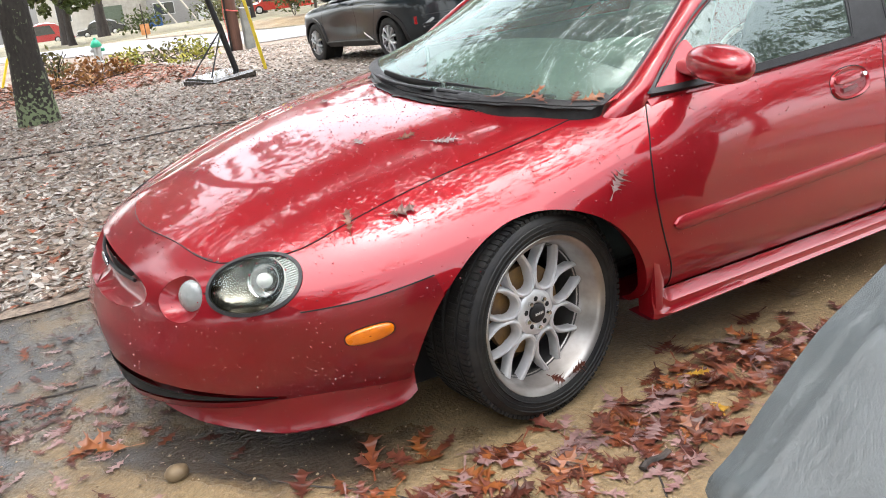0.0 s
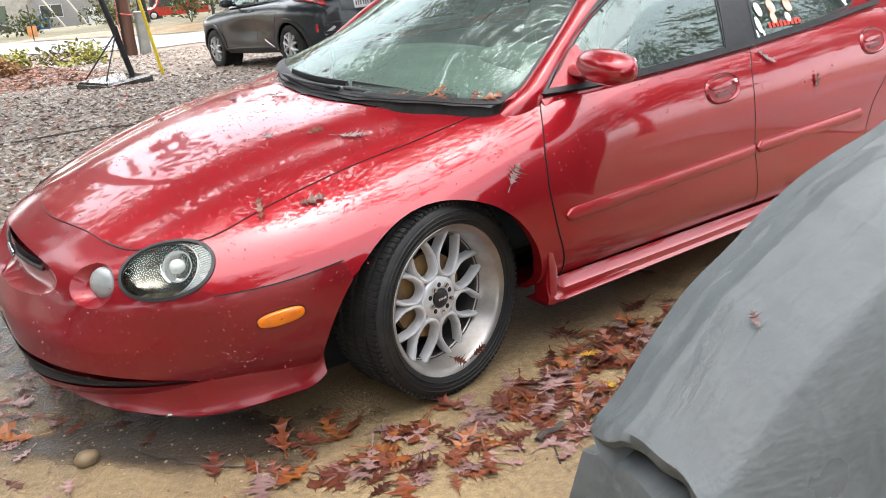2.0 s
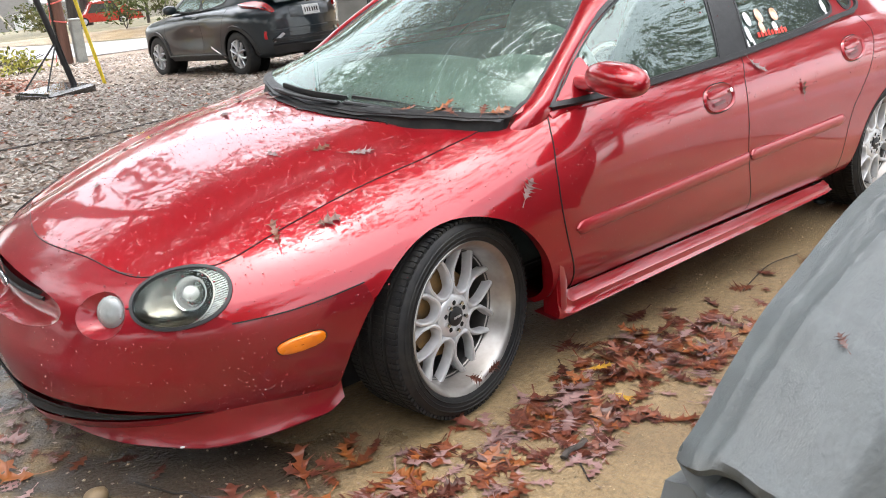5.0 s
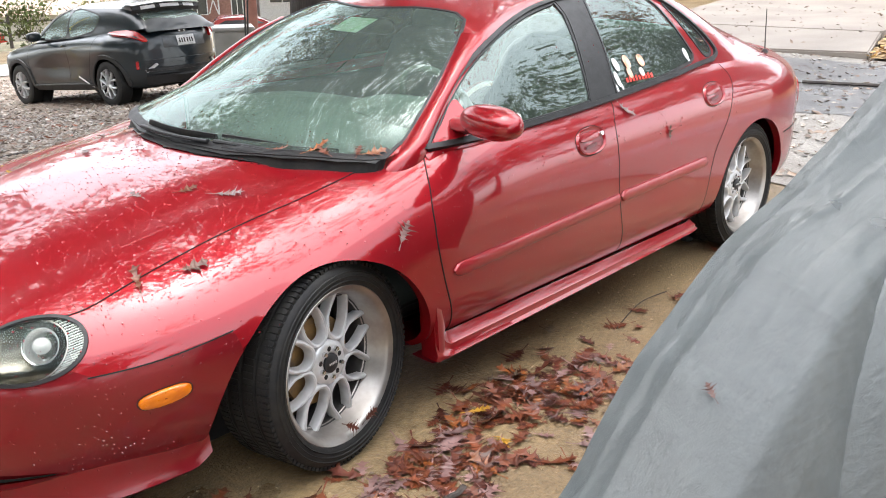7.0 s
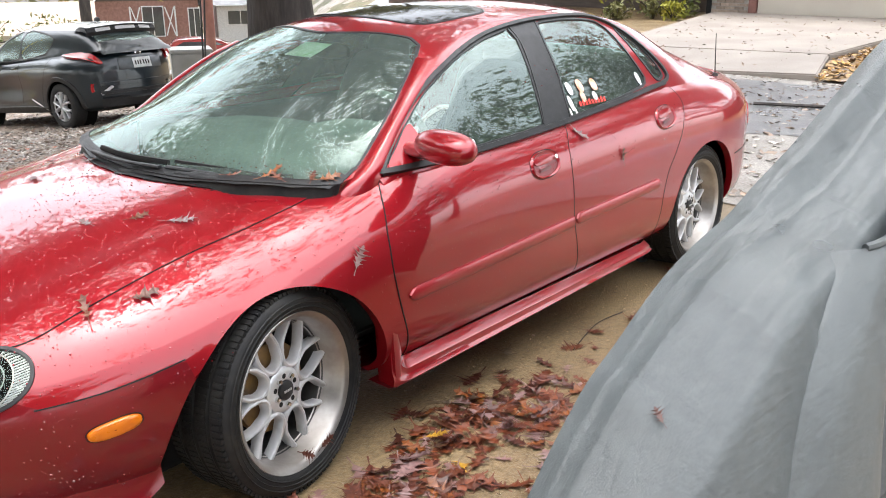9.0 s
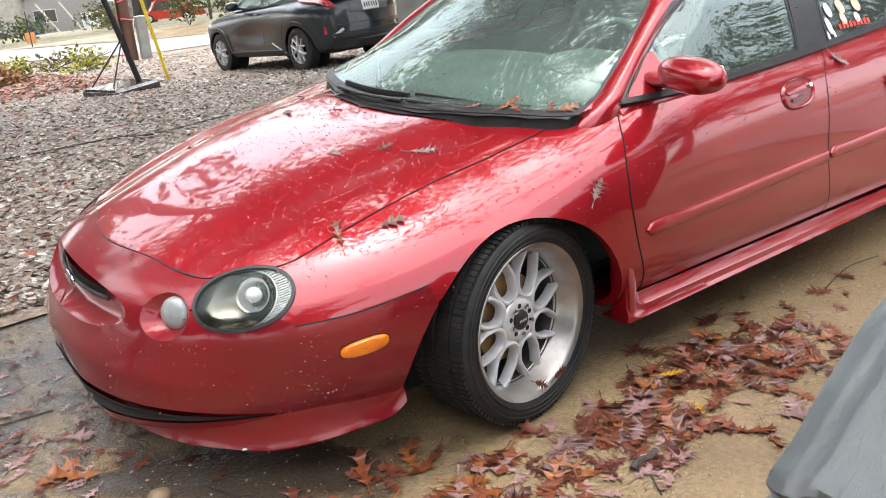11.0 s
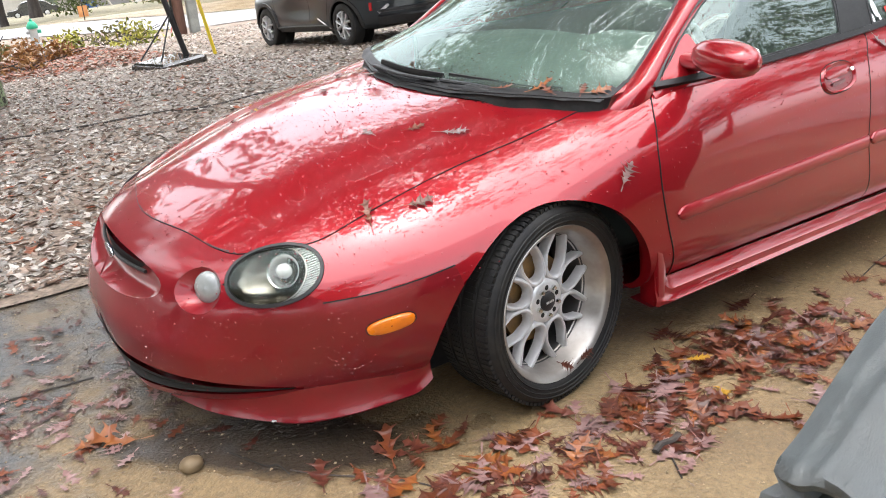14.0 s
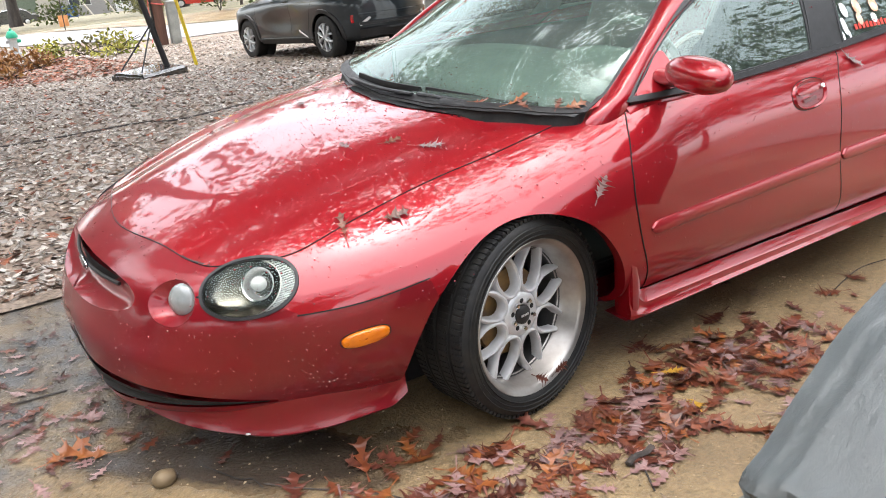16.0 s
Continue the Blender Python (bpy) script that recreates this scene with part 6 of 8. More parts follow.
for row in range(30):
    for col in range(4):
        y0 = 5.52 + 0.225 * col + (0.11 if row % 2 else 0)
        if y0 + 0.21 > 6.42:
            continue
        if brick_mesh is None:
            b0 = part("brick", box(-0.012, 0.06, 0, 0.213, 0, 0.062, 0.004), BRICK, garage, smooth=False)
            brick_mesh = b0.data
        else:
            b0 = new("brick", brick_mesh)
            b0.parent = garage
        b0.location = (gx + 0.002, y0, 0.2 + 0.0745 * row)

# foliage
def leaf_cloud(centres, radii, count, size, seed, flat=0.5):
    """Many small bent leaves scattered in soft clumps round the given centres."""
    rng = np.random.default_rng(seed)
    centres, radii = np.array(centres, float), np.array(radii, float)
    k = rng.integers(0, len(centres), count)
    d = rng.normal(size=(count, 3))
    d /= np.linalg.norm(d, axis=1)[:, None]
    p = centres[k] + d * (radii[k] * rng.random(count) ** 0.45)[:, None] * np.array([1, 1, flat + 0.3])
    a = rng.normal(size=(count, 3))
    a /= np.linalg.norm(a, axis=1)[:, None]
    b = np.cross(a, rng.normal(size=(count, 3)))
    b /= np.linalg.norm(b, axis=1)[:, None] + 1e-9
    c = np.cross(a, b)
    s = (size * (0.6 + 0.8 * rng.random(count)))[:, None]
    v = np.stack([p - a * s, p + b * s * 0.45 + c * s * 0.15, p + a * s, p - b * s * 0.45 + c * s * 0.15], 1).reshape(-1, 3)
    f = np.arange(count * 4).reshape(-1, 4)
    return v, f


def leaf_mat(name, a, b, rough=0.5):
    m = surface(name, a, rough, second=b, scale=0.8, vary=0.1, island=0.35, spec=0.3)
    return m


GREEN = leaf_mat("tree_leaves", (0.055, 0.085, 0.022), (0.11, 0.115, 0.03))
YELLOW = leaf_mat("yellow_leaves", (0.38, 0.34, 0.05), (0.22, 0.26, 0.05))
RUST = leaf_mat("rust_leaves", (0.24, 0.10, 0.035), (0.30, 0.16, 0.05))
OLIVE = leaf_mat("olive_leaves", (0.10, 0.11, 0.035), (0.19, 0.16, 0.06))
BARK = surface("wet_bark", (0.060, 0.048, 0.042), 0.75, second=(0.030, 0.024, 0.021), scale=5, vary=0.3, grain=26, bump=0.03, bump_scale=14, stretch=(1, 1, 0.22))
LICHEN = surface("lichen_bark", (0.040, 0.034, 0.028), 0.8, second=(0.15, 0.17, 0.11), scale=16, mix=(0.60, 0.68), vary=0.3, grain=30, bump=0.02, bump_scale=18, stretch=(1, 1, 0.4))


def mossy_foot(m, reach=0.75):
    """Pale green lichen in patches on the lowest part of a trunk."""
    n, l = m.node_tree.nodes, m.node_tree.links
    b = n["Principled BSDF"]
    tc, sp, mr, no, ad, th, mx = (n.new("ShaderNode" + k) for k in ("TexCoord", "SeparateXYZ", "MapRange", "TexNoise", "Math", "MapRange", "Mix"))
    l.new(tc.outputs["Object"], sp.inputs[0]), l.new(sp.outputs["Z"], mr.inputs["Value"])
    mr.inputs["From Min"].default_value, mr.inputs["From Max"].default_value = reach, 0.1
    no.inputs["Scale"].default_value, no.inputs["Detail"].default_value = 22, 6
    l.new(tc.outputs["Object"], no.inputs["Vector"])
    ad.operation = "MULTIPLY_ADD"
    ad.inputs[1].default_value = 0.22
    l.new(mr.outputs[0], ad.inputs[0]), l.new(no.outputs["Fac"], ad.inputs[2])
    th.inputs["From Min"].default_value, th.inputs["From Max"].default_value = 0.66, 0.72
    l.new(ad.outputs[0], th.inputs["Value"])
    mx.data_type = "RGBA"
    ins = [q for q in mx.inputs if q.enabled]
    old = next(k.from_socket for k in l if k.to_node == b and k.to_socket.name == "Base Color")
    l.new(th.outputs[0], ins[0]), l.new(old, ins[1])
    ins[2].default_value = (0.22, 0.27, 0.15, 1)
    l.new(next(q for q in mx.outputs if q.enabled), b.inputs["Base Color"])


mossy_foot(LICHEN)


def tree(name, label, x, y, girth, height, crown_at, crown_r, count, leaf, mat, seed, bark=BARK, lean=(0, 0), limbs=7, clumps=26, leaf_size=0.14, base=None, branches=4, over=(0.0, 0.0)):
    rng = np.random.default_rng(seed)
    z0 = float(fall(x, y)) if base is None else base
    t = thing(name, label, "tree", at=(x, y, z0))
    k = np.linspace(0, 1, 16)
    path = np.stack([lean[0] * k + 0.10 * girth * np.sin(k * 7 + seed), lean[1] * k + 0.10 * girth * np.cos(k * 6), height * k - 0.15], -1)
    rad = girth / 2 * (1 - 0.55 * k) * (1 + 0.45 * np.exp(-k * 30))
    tr = tube(path, rad, 18)
    v = np.array(tr[0])
    for i in range(len(v)):
        v[i, :2] += 0.05 * girth * noise.noise(Vector((v[i, 0] * 6, v[i, 1] * 6, v[i, 2] * 1.3))) * (v[i, :2] - path[i // 18 if i // 18 < 16 else 15, :2]) / (girth / 2)
    part("trunk", (v, tr[1]), bark, t)
    ends = []
    for i in range(limbs):
        h = 0.45 + 0.5 * (i + rng.random()) / limbs
        s = np.array([np.interp(h, k, path[:, q]) for q in range(3)])
        an = 2.4 * i + rng.random()
        reach = crown_r * (0.55 + 0.5 * rng.random())
        e = s + np.array([np.cos(an) * reach + over[0], np.sin(an) * reach + over[1], crown_at - s[2] + crown_r * (rng.random() - 0.4) * 0.8])
        mid = (s + e) / 2 + np.array([0, 0, 0.12 * reach]) + rng.normal(size=3) * 0.2
        q = rounded([s, mid, e], 6, False)
        wood = [tube(q, np.linspace(girth * 0.2, girth * 0.04, len(q)), 8)]
        # side branches fork off and carry twigs
        for _ in range(branches):
            s1 = q[rng.integers(3, len(q))]
            e1 = s1 + rng.normal(size=3) * np.array([1, 1, 0.55]) * crown_r * 0.26
            m1 = (s1 + e1) / 2 + rng.normal(size=3) * 0.06 * crown_r
            q1 = rounded([s1, m1, e1], 4, False)
            wood.append(tube(q1, np.linspace(girth * 0.06, girth * 0.015, len(q1)), 5))
            ends.append(e1)
            for _ in range(3):
                s2 = q1[rng.integers(2, len(q1))]
                e2 = s2 + rng.normal(size=3) * crown_r * 0.12
                wood.append(tube([s2, (s2 + e2) / 2 + rng.normal(size=3) * 0.05, e2], [girth * 0.02, girth * 0.015, girth * 0.008], 4))
        part("limb", join(*wood), bark, t)
        ends += [e, mid]
    cs = [np.array([over[0], over[1], crown_at]) + rng.normal(size=3) * crown_r * np.array([0.55, 0.55, 0.35]) for _ in range(clumps)] + ends
    rs = [crown_r * (0.14 + 0.2 * rng.random()) for _ in cs]
    if count:
        c = part("crown", leaf_cloud(cs, rs, count, leaf_size, seed), mat, t, smooth=False)
        c["kind"] = "stuff"
    return t


# the big trunk past the car, whose open crown hangs over the drive
tree("big_tree", "massive grey-barked tree with thin autumn crown", 7.05, 7.6, 1.0, 13, 11.5, 8.0, 26000, None, OLIVE, 3, limbs=16, clumps=60, leaf_size=0.15, branches=8, over=(-1.2, -0.6))
t = thing("sapling_branch", "low branch with yellow-green leaves on the big trunk", "branch")
q = rounded([(6.7, 7.9, 2.6), (6.0, 8.3, 2.5), (5.5, 8.5, 2.1), (5.3, 8.7, 1.7)], 6, False)
part("twig", tube(q, np.linspace(0.03, 0.008, len(q)), 6), BARK, t)
part("foliage", leaf_cloud([(5.9, 8.3, 1.75), (5.5, 8.5, 1.35), (6.15, 8.1, 2.1), (5.6, 8.6, 1.95), (7.75, 7.0, 1.75), (7.9, 6.9, 2.1)], [0.38, 0.3, 0.4, 0.35, 0.3, 0.35], 420, 0.075, 5, 0.9), YELLOW, t, smooth=False)
# the lichened trunk at the edge of the yard
tree("yard_tree", "dark wet tree trunk with pale lichen at its foot", -0.75, 8.75, 0.37, 14, 11.0, 5.4, 19000, None, OLIVE, 8, bark=LICHEN, lean=(0.35, 0.3), limbs=16, clumps=56, branches=8, over=(0.8, -2.2))
# trees around the place, beyond the houses and behind the camera
ring = [(-9, 24, 0.5, 16, 6, OLIVE), (-6, 44, 0.6, 17, 6, OLIVE), (3.5, 47, 0.5, 18, 6.5, OLIVE), (13, 46, 0.5, 17, 6, RUST), (22, 42, 0.6, 18, 7, OLIVE), (31, 36, 0.6, 17, 6.5, OLIVE), (8, 66, 0.7, 24, 9, OLIVE), (38, 38, 0.6, 18, 8, GREEN), (42, 24, 0.6, 20, 9, OLIVE), (34, 10, 0.6, 18, 8, RUST),
        (30, -12, 0.6, 17, 8, GREEN), (15, -15, 0.5, 12, 6, GREEN), (24, -5, 0.5, 14, 6, GREEN), (8, -20, 0.5, 9, 4, OLIVE), (-3, -24, 0.5, 8, 4, GREEN), (-12, -14, 0.6, 13, 6, RUST), (-18, 4, 0.6, 14, 6, OLIVE), (-18, 44, 0.7, 20, 9, OLIVE), (48, 44, 0.7, 22, 10, OLIVE), (20, 66, 0.7, 20, 9, OLIVE), (36, 62, 0.7, 22, 10, OLIVE)]
for i, (x, y, g, h, r, m) in enumerate(ring):
    tree("yard_oak", "tall autumn tree with an open leafy crown", x, y, g, h, h * 0.72, r, 5200, None, m, 30 + i, limbs=10, clumps=22, leaf_size=0.24, base=None if y > 0 else 0.0)
# unseen thick-crowned trees, added so that the nose and hood reflect something dark
for i, (x, y, h, r, m) in enumerate([(-6.5, 16, 13, 5.0, OLIVE), (-9.5, 9, 10, 4.6, OLIVE), (-10, 1.5, 8, 4.2, RUST), (-9.5, -5.5, 8, 4.2, OLIVE)]):
    tree("yard_oak", "unseen low-branched autumn tree, added for dark reflections in the car", x, y, 0.4, h, h * 0.5, r, 9000, None, m, 70 + i, limbs=12, clumps=30, leaf_size=0.26, base=0.0 if y < 1 else None)
tree("garden_tree", "low round dark-green tree by the houses across the street", 3.1, 40.5, 0.35, 3.6, 2.9, 1.7, 5000, None, GREEN, 91, limbs=9, clumps=24, leaf_size=0.16)
# thicket behind the tan roof
thick = thing("thicket", "distant autumn woodland behind the roofs", "woodland")
thick["kind"] = "stuff"
rng = np.random.default_rng(4)
part("leaves", leaf_cloud([(30 + 60 * rng.random(), 100 + 14 * rng.random(), -7 + 14 * rng.random()) for _ in range(70)], [4.2] * 70, 9000, 0.55, 12, 0.8), OLIVE, thick, smooth=False)


def shrub(name, label, x, y, r, h, count, mat, seed, size=0.06):
    rng = np.random.default_rng(seed)
    t = thing(name, label, "shrub", at=(x, y, float(fall(x, y))))
    for i in range(7):
        an = i * 0.9 + rng.random()
        part("stem", tube(rounded([(0, 0, -0.03), (0.3 * r * np.cos(an), 0.3 * r * np.sin(an), 0.5 * h), (0.8 * r * np.cos(an), 0.8 * r * np.sin(an), 0.9 * h)], 4, False), 0.010, 5), BARK, t)
    cs = [(r * 0.75 * np.cos(k * 2.4) * rng.random(), r * 0.75 * np.sin(k * 2.4) * rng.random(), h * (0.25 + 0.65 * rng.random())) for k in range(12)]
    part("foliage", leaf_cloud(cs, [r * 0.4] * 12, count, size, seed, 0.7), mat, t, smooth=False)


shrub("forsythia_bush", "yellow-green shrub against the dark wall", 17.9, 8.3, 0.75, 2.2, 900, YELLOW, 1, 0.09)
for x, y, r, h, m, sd in ((17.6, 7.2, 0.5, 0.45, OLIVE, 2), (17.4, 6.6, 0.4, 0.35, YELLOW, 3), (18.2, 6.9, 0.5, 0.5, GREEN, 4), (17.0, 7.8, 0.5, 0.3, OLIVE, 5)):
    shrub("border_plant", "low garden plant in the border by the wall", x, y, r, h, 220, m, sd, 0.07)
for i, (x, y, r, h, m, cnt) in enumerate(((0.4, 19.0, 0.5, 0.75, OLIVE, 120), (1.2, 21.0, 0.8, 0.28, RUST, 260), (2.6, 22.5, 0.8, 0.32, YELLOW, 200), (3.4, 22.0, 0.9, 0.30, OLIVE, 200), (4.4, 22.5, 0.8, 0.38, YELLOW, 220), (-0.3, 15.0, 0.9, 0.22, RUST, 260), (0.7, 16.0, 0.9, 0.22, RUST, 260), (-2.6, 16.5, 1.0, 0.9, OLIVE, 260),
                                     (1.6, 18.2, 0.8, 0.2, RUST, 240), (3.6, 19.5, 0.9, 0.25, YELLOW, 160), (0.2, 22.5, 0.6, 0.5, OLIVE, 140), (-2.6, 12.5, 1.0, 0.5, RUST, 380), (-3.6, 14.0, 1.2, 1.0, YELLOW, 380), (10.6, 31.5, 1.2, 1.5, GREEN, 500), (12.4, 32.0, 1.4, 1.9, GREEN, 600), (14.6, 31.0, 1.4, 1.6, OLIVE, 500), (8.2, 52, 1.8, 1.0, GREEN, 420), (13.0, 52, 2.0, 1.3, OLIVE, 420), (19.0, 76, 3.0, 1.6, GREEN, 420), (25, 80, 3.0, 1.8, OLIVE, 420))):
    shrub("verge_shrub", "autumn undergrowth at the edge of the yard" if y < 27 else "green shrub across the street", x, y, r, h, cnt, m, 50 + i, 0.035 + 0.0018 * y)

# portable hoop stand: a low black base, a leaning pole with struts
stand = thing("hoop_stand", "black portable hoop stand with a water-filled base", "hoop stand", at=(2.2, 11.35, float(fall(2.2, 11.35))), turn=28)
bm = box(-0.48, 0.48, -0.36, 0.36, -0.03, 0.13, 0.03)
for vv in bm.verts:
    if vv.co.z > 0.1:
        vv.co.x *= 0.93
        vv.co.y *= 0.9
part("base", bm, surface("wet_black_plastic", (0.02, 0.02, 0.021), 0.25, scale=9, coat=1.0, coat_ior=1.8, rough_vary=0.1), stand, "black plastic base, wet on top")
part("pole", tube([(0.34, -0.05, 0.08), (0.18, 0.1, 1.1), (-0.05, 0.3, 2.4), (-0.2, 0.45, 3.3)], 0.048, 12), BLACK, stand)
for y in (-0.2, 0.25):
    part("strut", tube([(-0.35, y, 0.15), (0.24, 0.05, 0.80)], 0.013, 6), BLACK, stand)
part("cable", tube(rounded([(0.22, 0.0, 0.9), (0.28, -0.03, 0.5), (0.30, -0.05, 0.16)], 5, False), 0.010, 6), BLACK, stand)

# utility pole with ribbons, a cable box, and guy guards
px, py = 5.35, 21.6
pole = thing("utility_pole", "red-brown wooden utility pole tied with pink ribbon", "utility pole", at=(px, py, float(fall(px, py))))
part("shaft", tube([(0, 0, -0.2), (-0.02, 0, 4), (-0.05, 0, 8)], [0.17, 0.16, 0.14], 18), surface("pole_wood", (0.17, 0.085, 0.06), 0.7, second=(0.12, 0.06, 0.045), scale=5, vary=0.2, stretch=(1, 1, 0.1), grain=40, bump=0.004), pole)
PINK = surface("pink_ribbon", (0.8, 0.16, 0.14), 0.5, scale=8)
for z, tilt in ((1.62, 0.05), (1.12, -0.04)):
    part("ribbon", tube([(0.185 * np.cos(a), 0.185 * np.sin(a), z + tilt * np.cos(a)) for a in np.linspace(0, 2 * np.pi, 25)], 0.02, 6), PINK, pole)
part("ribbon_tail", tube(rounded([(-0.18, -0.05, 1.6), (-0.24, -0.08, 1.0), (-0.20, -0.08, 0.5), (-0.3, -0.1, 0.12)], 5, False), 0.012, 5), PINK, pole)
part("riser", tube([(-0.17, -0.09, 0.0), (-0.18, -0.09, 5)], 0.03, 8), BLACK, pole)
cb = thing("cable_box", "grey metal cable box beside the pole", "utility box", at=(px + 0.36, py - 0.1, float(fall(px, py))))
part("body", box(-0.13, 0.13, -0.11, 0.11, -0.05, 1.12, 0.02), surface("galvanised", (0.42, 0.45, 0.43), 0.5, metal=0.3, scale=4), cb)
part("cap", box(-0.14, 0.14, -0.12, 0.12, 1.12, 1.16, 0.01), surface("galvanised_cap", (0.46, 0.48, 0.46), 0.5, metal=0.3), cb)
GUY = surface("yellow_plastic", (0.80, 0.62, 0.03), 0.45, second=(0.72, 0.52, 0.03), scale=4)
for (x, y), (dx, dy, h) in (((3.42, 12.8), (-0.35, 0.9, 3.0)), ((-0.72, 21.5), (0.75, 0.6, 1.3))):
    g = thing("guy_guard", "yellow plastic guy-wire guard", "guy guard", at=(x, y, float(fall(x, y))))
    part("sleeve", tube([(0, 0, -0.03), (dx * 0.4, dy * 0.4, h * 0.5), (dx, dy, h)], 0.032, 8), GUY, g)
    part("wire", tube([(dx, dy, h), (dx * 1.6, dy * 1.6, h * 1.8)], 0.008, 5), BLACK, g)

# hydrant
hy = thing("hydrant", "silver fire hydrant with a green cap", "fire hydrant", at=(2.30, 26.4, float(fall(2.30, 26.4))))
part("barrel", lathe([(0.0, 0), (0.17, 0.0), (0.17, 0.05), (0.125, 0.07), (0.12, 0.46), (0.15, 0.48), (0.15, 0.52)], 24, "z"), surface("hydrant_silver", (0.52, 0.55, 0.56), 0.4, metal=0.3, scale=6), hy)
GCAP = surface("hydrant_green", (0.02, 0.42, 0.24), 0.4, scale=6)
part("bonnet", lathe([(0.165, 0.51), (0.17, 0.56), (0.13, 0.64), (0.09, 0.70), (0.04, 0.72), (0.035, 0.78), (0.0, 0.78)], 24, "z"), GCAP, hy)
part("outlet", moved(lathe([(0.0, 0.22), (0.055, 0.22), (0.055, 0.08)], 16, "x"), Matrix.Translation((0, 0, 0.40))), GCAP, hy)
part("outlet", moved(lathe([(0.0, -0.2), (0.05, -0.2), (0.05, -0.08)], 16, "x"), Matrix.Translation((0, 0, 0.40))), surface("hydrant_grey", (0.5, 0.52, 0.53), 0.4, metal=0.3), hy)

# a thin fallen log and a second stick in the yard
for pts, r in (([(-1.6, 5.75), (-0.6, 5.40), (0.4, 5.30), (0.72, 5.02), (1.5, 5.2)], 0.014), ([(-1.4, 4.1), (-0.7, 4.0), (-0.1, 4.05)], 0.008)):
    q = np.array([(x, y, float(fall(x, y)) + r * 0.8) for x, y in pts])
    lg = thing("fallen_branch", "dark wet fallen branch among the leaves", "branch")
    part("stem", tube(rounded(q, 8, False), r, 8), BARK, lg)


# houses across the street
def house(name, label, x, y, w, d, h, roof_h, turn, wall, roof, base=None, gable=True):
    z0 = float(fall(x, y)) if base is None else base
    t = thing(name, label, "house", at=(x, y, z0), turn=turn)
    part("wall", box(-w / 2, w / 2, 0, d, -1.6, h), wall, t, smooth=False)
    o = 0.5
    if gable:
        r = [(-w / 2 - o, -o, h - 0.1), (0, -o, h + roof_h), (w / 2 + o, -o, h - 0.1), (-w / 2 - o, d + o, h - 0.1), (0, d + o, h + roof_h), (w / 2 + o, d + o, h - 0.1)]
        r2 = [(a, b, c + 0.14) for a, b, c in r]
        part("roof", (r + r2, [(6, 7, 10, 9), (7, 8, 11, 10), (0, 3, 4, 1), (1, 4, 5, 2), (0, 1, 7, 6), (1, 2, 8, 7), (3, 9, 10, 4), (4, 10, 11, 5), (0, 6, 9, 3), (2, 5, 11, 8)]), roof, t, smooth=False)
        part("gable", ([(-w / 2, -0.02, h), (w / 2, -0.02, h), (0, -0.02, h + roof_h - 0.2), (-w / 2, 0.1, h), (w / 2, 0.1, h), (0, 0.1, h + roof_h - 0.2)], [(0, 1, 2), (3, 5, 4), (0, 2, 5, 3), (1, 4, 5, 2)]), BROWN if wall is REDBRICK else wall, t, smooth=False)
    else:
        r = [(-w / 2 - o, -o, h - 0.1), (w / 2 + o, -o, h - 0.1), (w / 2 + o, d / 2, h + roof_h), (-w / 2 - o, d / 2, h + roof_h), (w / 2 + o, d + o, h - 0.1), (-w / 2 - o, d + o, h - 0.1)]
        part("roof", (r, [(0, 1, 2, 3), (3, 2, 4, 5), (0, 3, 5), (1, 4, 2)]), roof, t, smooth=False)
    return t


def window_in(t, x, z, w, h, y=-0.03, cross=False, frame_mat=None):
    f = part("window", box(x - w / 2 - 0.07, x + w / 2 + 0.07, y - 0.03, y + 0.03, z - h / 2 - 0.07, z + h / 2 + 0.07, 0.01), frame_mat or WHITE, t)
    part("pane", box(x - w / 2, x + w / 2, y - 0.045, y - 0.034, z - h / 2, z + h / 2), surface("dark_pane", (0.05, 0.055, 0.06), 0.1, coat=1), f)
    part("mullion", box(x - 0.025, x + 0.025, y - 0.06, y - 0.046, z - h / 2, z + h / 2), WHITE, f)
    if cross:
        for s in (-1, 1):
            for k in (-1, 1):
                cx = x + s * (w / 2 + 0.45)
                part("shutter_brace", tube([(cx - 0.3 * k, y - 0.05, z - h / 2), (cx + 0.3 * k, y - 0.05, z + h / 2)], 0.04, 4), WHITE, f)
            part("shutter_post", box(x + s * (w / 2 + 0.8) - 0.05, x + s * (w / 2 + 0.8) + 0.05, y - 0.07, y - 0.02, z - h / 2 - 0.05, z + h / 2 + 0.05), WHITE, f)
    return f


REDBRICK = surface("red_brick_wall", (0.30, 0.16, 0.13), 0.8, second=(0.22, 0.11, 0.09), scale=6, vary=0.25, grain=26)
GREYSIDE = surface("grey_siding", (0.30, 0.29, 0.28), 0.7, second=(0.25, 0.24, 0.235), scale=2, vary=0.1, stretch=(1, 1, 8))
CREAM = surface("cream_siding", (0.55, 0.52, 0.46), 0.7, second=(0.48, 0.45, 0.40), scale=2, vary=0.06)
TANROOF = surface("tan_shingle", (0.46, 0.34, 0.26), 0.8, second=(0.38, 0.28, 0.22), scale=2, vary=0.15)
# brick house with the braced window

hb = house("brick_house", "brick house with a brown gable and white braced shutters", 31.6, 52.0, 6.6, 9, 2.85, 2.6, -31, REDBRICK, SHINGLE, base=-4.0)
window_in(hb, 0.3, 1.5, 1.3, 1.9, cross=True)
part("wing_wall", box(4.6, 13, 1.0, 6, -0.3, 2.4), WHITE, hb, smooth=False)
part("wing_roof", ([(3.3, 0.3, 2.5), (14, 0.3, 2.5), (14, 4, 4.4), (3.3, 4, 4.4)], [(0, 1, 2, 3)]), SHINGLE, hb, smooth=False)
window_in(hb, 6.2, 1.6, 1.7, 0.9, 0.97)
